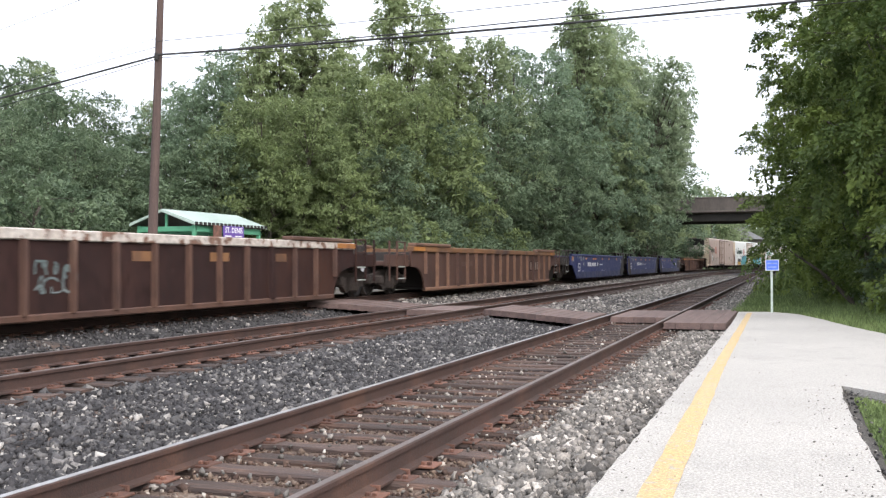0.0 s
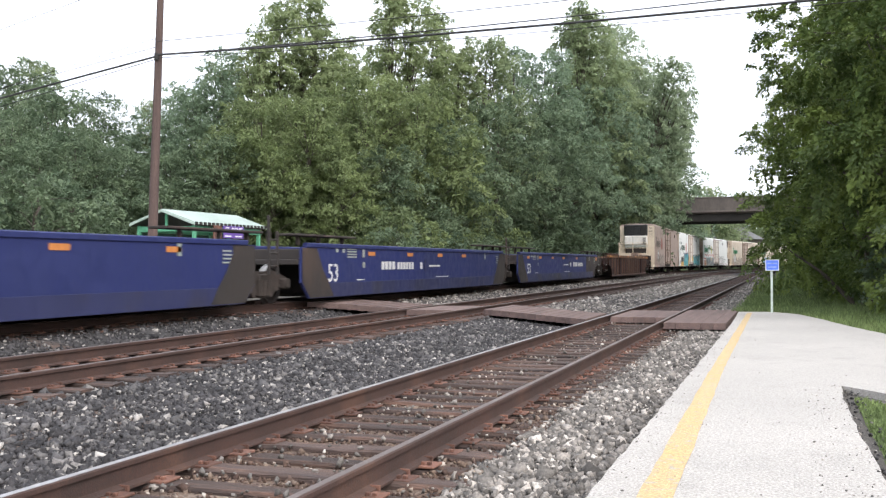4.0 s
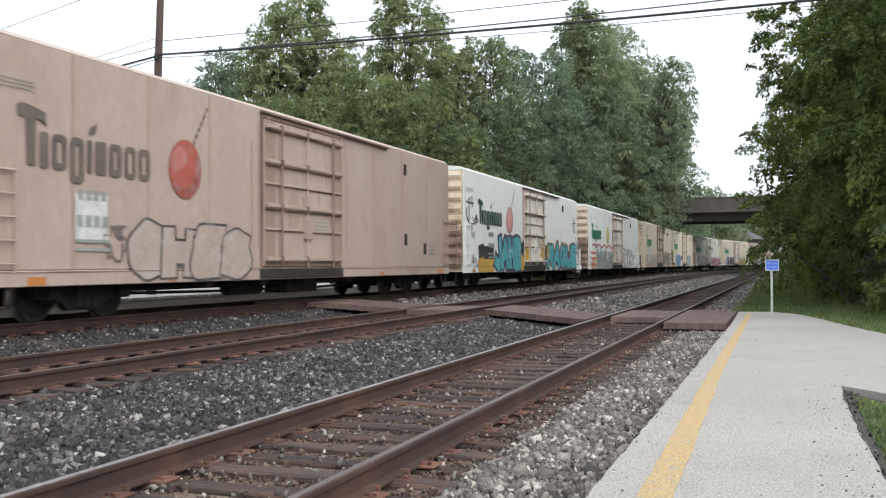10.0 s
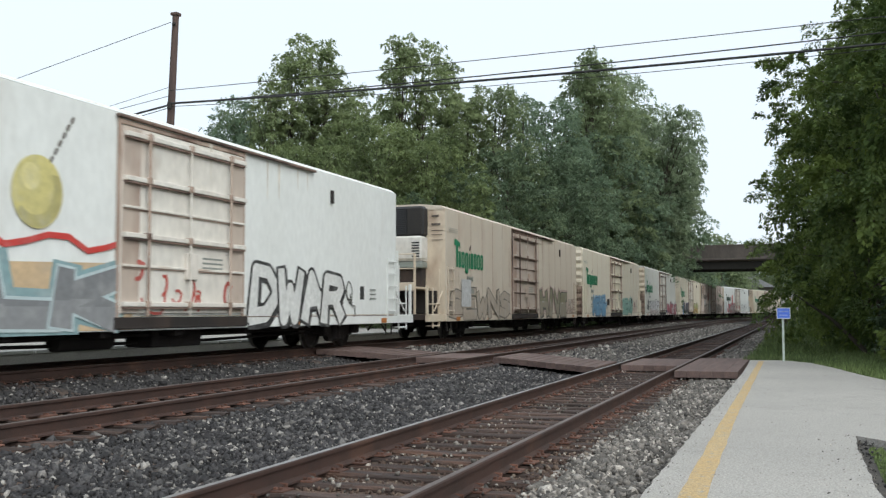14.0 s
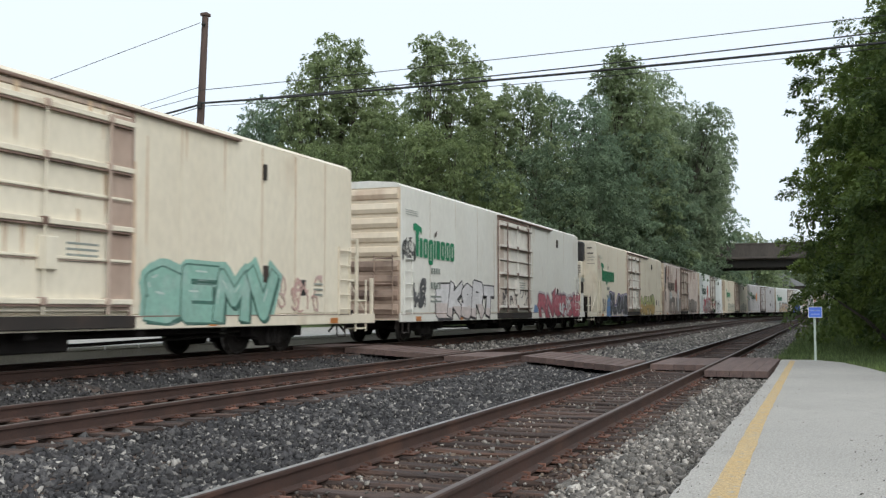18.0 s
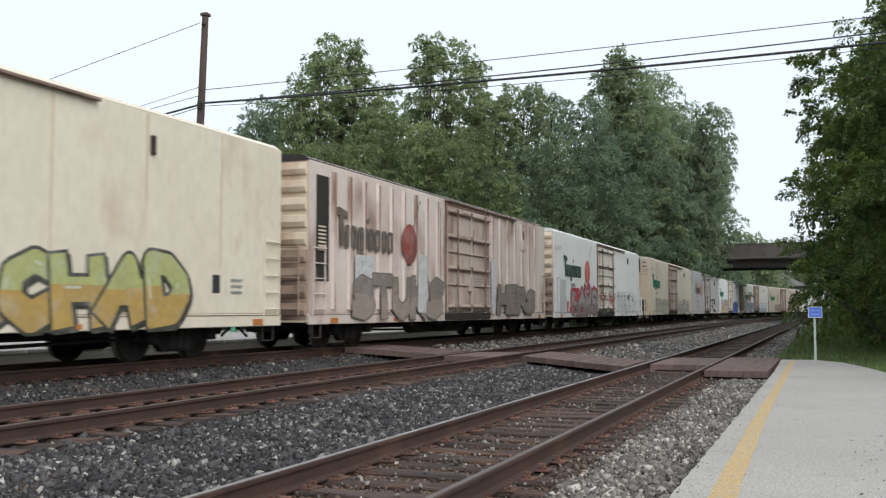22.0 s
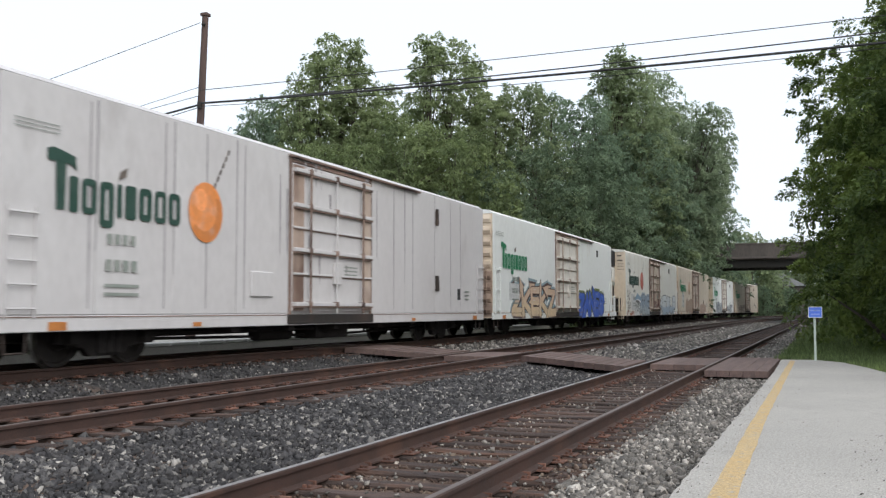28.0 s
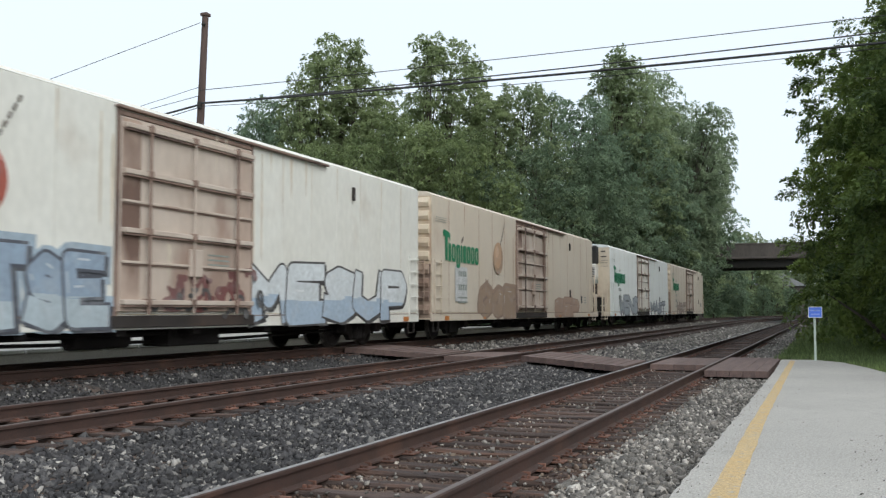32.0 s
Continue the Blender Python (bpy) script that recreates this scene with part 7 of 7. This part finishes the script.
scribble(t, h, 6.6, 7.1, 1.1, 1.5, 54, (0.13, 0.29, 0.45), 0.05, 4)
graffiti(t, h, 12.9, 17.2, 0.66, 1.8, "SEMV", (0.24, 0.42, 0.35), (0.05, 0.14, 0.11), (0.26, 0.44, 0.37), 15, 0.46, edge=0.035)
scribble(t, h, 17.3, 19.2, 0.9, 1.7, 55, (0.52, 0.34, 0.30), 0.03, 12)
part("dark_box", Geo().box(h - 7.9, h - 7.3, 1.56, 1.6, 1.3, 1.7, 0.01), GRIME, t)
t, h = reefer("off-white refrigerator car with large grey-white graffiti", 259.7, 280.35, OFFWHITE_CAR, END_CREAM, DOOR_CLEAN, BAR_DARK, False, True, LOGO_GREEN, None, logo_at=0.8, seams=2.4)
graffiti(t, h, 2.6, 7.9, 0.62, 1.9, "EKSRT", (0.66, 0.64, 0.65), (0.04, 0.036, 0.04), None, 17, 0.5, fade=(0.60, 0.52, 0.50), level=0.35)
graffiti(t, h, 13.8, 20.6, 0.62, 1.65, "RNGOSE", (0.42, 0.11, 0.14), (0.10, 0.055, 0.07), (0.50, 0.44, 0.46), 18, 0.44, wild=True, edge=0.035, fade=(0.36, 0.07, 0.10), level=0.45)
scribble(t, h, 17.0, 19.0, 0.7, 1.6, 60, (0.62, 0.62, 0.62), 0.05, 10, 1.6)
part("blue_patch", flat_shapes([[(13.0, 0.66), (14.3, 0.66), (14.5, 1.2), (13.9, 1.5), (13.6, 1.1), (13.2, 1.15)]], h, 1.559), spray((0.12, 0.22, 0.42)), t)
scribble(t, h, 0.05, 0.95, 2.35, 2.95, 19, (0.06, 0.06, 0.06), 0.022, 16)
scribble(t, h, 0.85, 1.7, 1.05, 1.8, 20, (0.07, 0.07, 0.075), 0.045, 16)
scribble(t, h, 8.6, 12.4, 0.95, 1.7, 21, (0.10, 0.08, 0.08), 0.03, 16, 1.62)
t, h = reefer("cream refrigerator car with black block graffiti, cooling unit in front", 284.5, 305.55, CREAM_CAR, CREAM_CAR, DOOR_CLEAN, BAR_RUST, True, False, LOGO_GREEN, None, logo_at=0.9, seams=2.4, cowl=CREAM_CAR)
graffiti(t, h, 2.85, 7.85, 0.58, 1.88, "DLGAE", (0.022, 0.021, 0.026), (0.50, 0.49, 0.55), (0.11, 0.075, 0.19), 22, 0.56, edge=0.045, plain=True)
part("blue_patch", flat_shapes([[(2.15, 0.6), (3.1, 0.6), (3.1, 1.72), (2.75, 1.75), (2.3, 1.4), (2.15, 1.0)]], h, 1.572), spray((0.10, 0.23, 0.48)), t)
graffiti(t, h, 12.3, 17.7, 0.56, 2.0, "ACHAD", (0.40, 0.42, 0.16), (0.045, 0.045, 0.03), None, 23, 0.54, edge=0.06, fade=(0.44, 0.29, 0.08), level=0.5)
scribble(t, h, 1.2, 1.9, 0.9, 1.5, 24, (0.16, 0.15, 0.15), 0.022, 12)
scribble(t, h, 0.2, 0.8, 2.9, 3.7, 56, (0.62, 0.42, 0.38), 0.02, 8)
t, h = reefer("rust-streaked old ribbed refrigerator car with grey graffiti", 306.8, 326.7, RIB_CAR, END_CREAM, DOOR_DIRTY, BAR_DARK, False, False, LOGO_FADED, (0.26, 0.06, 0.045), True, 1.2, 20, GRIME, 5.6)
part("unit_opening", Geo().box(h - 0.92, h - 0.3, 1.545, 1.562, 1.6, 4.05, 0.004), DARK, t, "dark open bay of the old cooling unit")
graffiti(t, h, 2.05, 8.1, 0.6, 1.95, "STUKS", (0.22, 0.18, 0.155), (0.105, 0.09, 0.08), None, 25, 0.46, 1.615, 0.035, plain=True, fade=(0.30, 0.245, 0.21), level=0.5)
for _k in range(7):
    part("bay_louvre", Geo().box(h - 0.75, h - 0.4, 1.562, 1.575, 2.3 + 0.09 * _k, 2.34 + 0.09 * _k, 0.004), END_CREAM, t)
graffiti(t, h, 13.5, 18.1, 0.7, 1.9, "HERS", (0.22, 0.18, 0.155), (0.12, 0.10, 0.085), None, 26, 0.42, 1.615, plain=True)
part("pale_patch", bars([(6.16, 0.86, 0.7, 1.65)], h, 1.632), MARK, t)
part("pale_patch", bars([(12.75, 0.8, 0.4, 1.9)], h, 1.612), MARK, t)
part("number_plate_patch", bars([(2.2, 1.3, 1.1, 1.0)], h, 1.612), MARK, t)
part("hatch", Geo().box(h - 16.9, h - 16.4, 1.56, 1.64, 3.2, 3.6, 0.01), RIB_CAR, t)
t, h = reefer("white refrigerator car with red and grey graffiti", 328.2, 348.8, WHITE_CAR, END_RUST, DOOR_CLEAN, BAR_DARK, False, True, LOGO_DARK, (0.58, 0.13, 0.09), logo_at=1.65, seams=1.9)
graffiti(t, h, 3.1, 9.6, 0.62, 2.0, "RAWSE", (0.34, 0.31, 0.30), (0.13, 0.03, 0.05), (0.40, 0.04, 0.065), 27, 0.42, wild=True, fade=(0.24, 0.19, 0.18), level=0.4)
for _p in ([(3.55, 1.3), (4.6, 1.3), (4.6, 1.95), (3.6, 1.98)], [(6.05, 1.9), (6.7, 1.9), (6.65, 2.25), (6.3, 2.3)]):
    part("red_patch", flat_shapes([_p], h, 1.5755, 0.002), spray((0.44, 0.035, 0.06)), t)
scribble(t, h, 9.0, 10.2, 0.8, 2.0, 48, (0.22, 0.19, 0.19), 0.06, 10, 1.62)
part("ghost_patch", flat_shapes([[(0.9, 0.7), (1.9, 0.75), (2.2, 1.3), (1.9, 1.7), (2.0, 2.25), (1.2, 2.3), (1.0, 1.6)]], h, 1.572), spray((0.55, 0.56, 0.57)), t)
graffiti(t, h, 13.7, 18.5, 0.65, 2.1, "REOP", (0.74, 0.75, 0.74), (0.30, 0.32, 0.33), None, 28, 0.3, edge=0.02, plain=True)
scribble(t, h, 13.8, 18.3, 0.7, 1.9, 57, (0.05, 0.055, 0.055), 0.017, 14, 1.578)
scribble(t, h, 8.6, 12.6, 0.95, 1.8, 47, (0.36, 0.04, 0.06), 0.04, 12, 1.62)
scribble(t, h, 2.2, 3.3, 0.8, 1.3, 29, (0.45, 0.04, 0.06), 0.05, 8)
t, h = reefer("yellowed cream refrigerator car with grey graffiti, cooling unit in front", 352.9, 374.1, CREAM_CAR, END_CREAM, DOOR_DIRTY, BAR_RUST, True, False, LOGO_GREEN, None, logo_at=0.9, cowl=END_CREAM)
graffiti(t, h, 2.0, 7.9, 0.62, 1.8, "ARWOE", (0.42, 0.41, 0.33), (0.16, 0.155, 0.125), None, 33, 0.46, edge=0.04, fade=(0.52, 0.48, 0.38))
graffiti(t, h, 12.7, 19.6, 0.62, 1.75, "MWEAV", (0.50, 0.47, 0.40), (0.24, 0.21, 0.17), None, 34, 0.36)
t, h = reefer("pale grey refrigerator car with an orange fruit emblem, no graffiti", 376.2, 397.2, GREY_CAR, GREY_CAR, GREY_CAR, BAR_DARK, True, False, LOGO_DARK, (0.80, 0.27, 0.06), logo_at=0.9, seams=2.05, fruit_at=4.95)
part("hatch", Geo().box(h - 7.35, h - 6.5, 1.56, 1.6, 1.2, 1.72, 0.03), GREY_CAR, t)
for _z in (1.5, 3.45):
    part("door_stop", Geo().box(h - 16.75, h - 16.6, 1.556, 1.63, _z, _z + 0.45, 0.01), GRIME, t)
for _d in (1.85, 3.75, 5.0, 6.3, 13.6, 14.9, 17.9):
    part("seam_stain", flat_shapes([[(_d - 0.02, 4.25), (_d + 0.02, 4.25), (_d + 0.025, 2.6), (_d + 0.015, 0.95), (_d - 0.015, 0.95), (_d - 0.025, 2.4)]], h, 1.5562, 0.0012), STAINS[GREY_CAR.name][0], t)
t, h = reefer("white refrigerator car with orange and blue graffiti", 398.3, 418.65, WHITE_CAR, END_RUST, DOOR_CLEAN, BAR_RUST, False, True, LOGO_GREEN, None, logo_at=0.85, seams=6)
graffiti(t, h, 2.2, 8.3, 0.62, 1.95, "ZKEKZ", (0.63, 0.45, 0.32), (0.10, 0.06, 0.06), (0.26, 0.36, 0.40), 35, 0.36, edge=0.035, wild=True, fade=(0.66, 0.50, 0.32), level=0.45)
graffiti(t, h, 12.75, 18.1, 0.58, 1.9, "ZANES", (0.035, 0.11, 0.50), (0.02, 0.035, 0.16), (0.13, 0.17, 0.035), 36, 0.46, edge=0.035, wild=True)
part("number_plate_patch", bars([(1.85, 1.3, 1.25, 0.62)], h, 1.572), MARK, t)
t, h = reefer("dirty white refrigerator car with blue-grey graffiti, cooling unit in front", 422.85, 443.75, OFFWHITE_CAR, END_CREAM, DOOR_DIRTY, BAR_DARK, True, False, LOGO_DARK, (0.48, 0.11, 0.07), logo_at=0.78, fruit_at=5.2)
part("white_patch", flat_shapes([[(2.55, 0.62), (4.75, 0.62), (4.75, 1.62), (2.6, 1.55)]], h, 1.572, 0.002), spray((0.70, 0.71, 0.70)), t)
part("blue_roof_patch", flat_shapes([[(2.45, 1.5), (2.55, 1.62), (3.55, 1.98), (4.8, 1.72), (4.8, 1.5), (3.6, 1.62)]], h, 1.576, 0.002), spray((0.22, 0.33, 0.45)), t)
scribble(t, h, 2.6, 4.4, 0.75, 1.5, 58, (0.10, 0.10, 0.10), 0.05, 9, 1.576)
graffiti(t, h, 4.45, 7.8, 0.58, 1.9, "ATSE", (0.26, 0.33, 0.42), (0.07, 0.075, 0.095), (0.33, 0.40, 0.47), 37, 0.54, fade=(0.40, 0.46, 0.50), level=0.4)
scribble(t, h, 0.1, 2.5, 0.62, 0.95, 59, (0.34, 0.14, 0.10), 0.05, 12)
part("number_plate_patch", bars([(1.55, 0.95, 1.0, 0.95)], h, 1.572), MARK, t)
graffiti(t, h, 12.0, 20.0, 0.58, 2.05, "MESUP", (0.60, 0.63, 0.65), (0.06, 0.055, 0.055), None, 38, 0.50, fade=(0.36, 0.44, 0.54), level=0.42)
for _k in range(4):
    scribble(t, h, 0.05, 1.25, 0.98 + 0.29 * _k, 1.22 + 0.29 * _k, 39 + 100 * _k, (0.06, 0.055, 0.055), 0.018, 12)
scribble(t, h, 8.7, 12.2, 0.95, 1.7, 40, (0.16, 0.06, 0.055), 0.05, 18, 1.62)
scribble(t, h, 8.2, 12.9, 0.8, 1.3, 46, (0.05, 0.045, 0.045), 0.035, 14, 1.625)
t, h = reefer("dirty cream refrigerator car with brown-painted patches", 444.8, 466.2, TAN_CAR, END_CREAM, DOOR_DIRTY, BAR_DARK, False, True, LOGO_GREEN, (0.50, 0.32, 0.20), logo_at=0.85)
graffiti(t, h, 4.2, 8.2, 0.62, 1.8, "OGE", (0.34, 0.24, 0.17), (0.30, 0.20, 0.15), (0.33, 0.23, 0.17), 41, 0.5)
graffiti(t, h, 14.0, 18.5, 0.62, 1.5, "SEP", (0.40, 0.27, 0.20), (0.34, 0.22, 0.17), None, 42, 0.5)
part("number_plate_patch", bars([(1.9, 1.2, 1.1, 1.1)], h, 1.572), MARK, t)
t, h = reefer("white refrigerator car with grey graffiti, cooling unit in front", 470.6, 491.3, WHITE_CAR, END_CREAM, DOOR_CLEAN, BAR_DARK, True, False, LOGO_GREEN, None, logo_at=0.85)
graffiti(t, h, 2.4, 8.0, 0.62, 1.8, "WENS", (0.34, 0.37, 0.40), (0.08, 0.08, 0.09), None, 43, 0.42)
graffiti(t, h, 13.0, 19.0, 0.62, 1.6, "MAST", (0.30, 0.32, 0.36), (0.10, 0.10, 0.11), None, 44, 0.42)
t, h = reefer("dirty cream refrigerator car at the end of the train", 493.0, 513.6, TAN_CAR, END_CREAM, DOOR_DIRTY, BAR_DARK, False, False, LOGO_GREEN, None, logo_at=0.85)
graffiti(t, h, 3.0, 8.0, 0.62, 1.6, "HEKT", (0.36, 0.27, 0.22), (0.17, 0.12, 0.10), None, 45, 0.4)


def car_pose(mid, half, t):
    """Where a car stands at t seconds: both its trucks on the far track."""
    s, h = mid - SPEED * t, max(5.0, half - 2.9)
    ax, ay, _ = on_far_track(s - h)
    bx, by, _ = on_far_track(s + h)
    return Matrix.Translation(((ax + bx) / 2, (ay + by) / 2, ZT)) @ Euler((0, 0, math.atan2(ay - by, ax - bx))).to_matrix().to_4x4()


def motions():
    for thing_ob, mid, half in CARS:
        walk(thing_ob, [(k, car_pose(mid, half, k)) for k in range(0, 33)])
    # all wheels turn alike: the front and the rear wheelset of a truck are keyed once and share their keys
    for k, dx in ((0, 0.89), (1, -0.89)):
        first = WHEELSETS[k][0]
        turn = SPEED / FPS / 0.46
        walk(first, [(i / FPS, Matrix.Translation((dx, 0, 0.46)) @ Matrix.Rotation(turn * i, 4, 'Y')) for i in range(int(32 * FPS) + 1)])
        for other in WHEELSETS[k][1:]:
            other.rotation_mode = "QUATERNION"
            keys = other.animation_data_create()
            keys.action = first.animation_data.action
            keys.action_slot = first.animation_data.action_slot


motions()
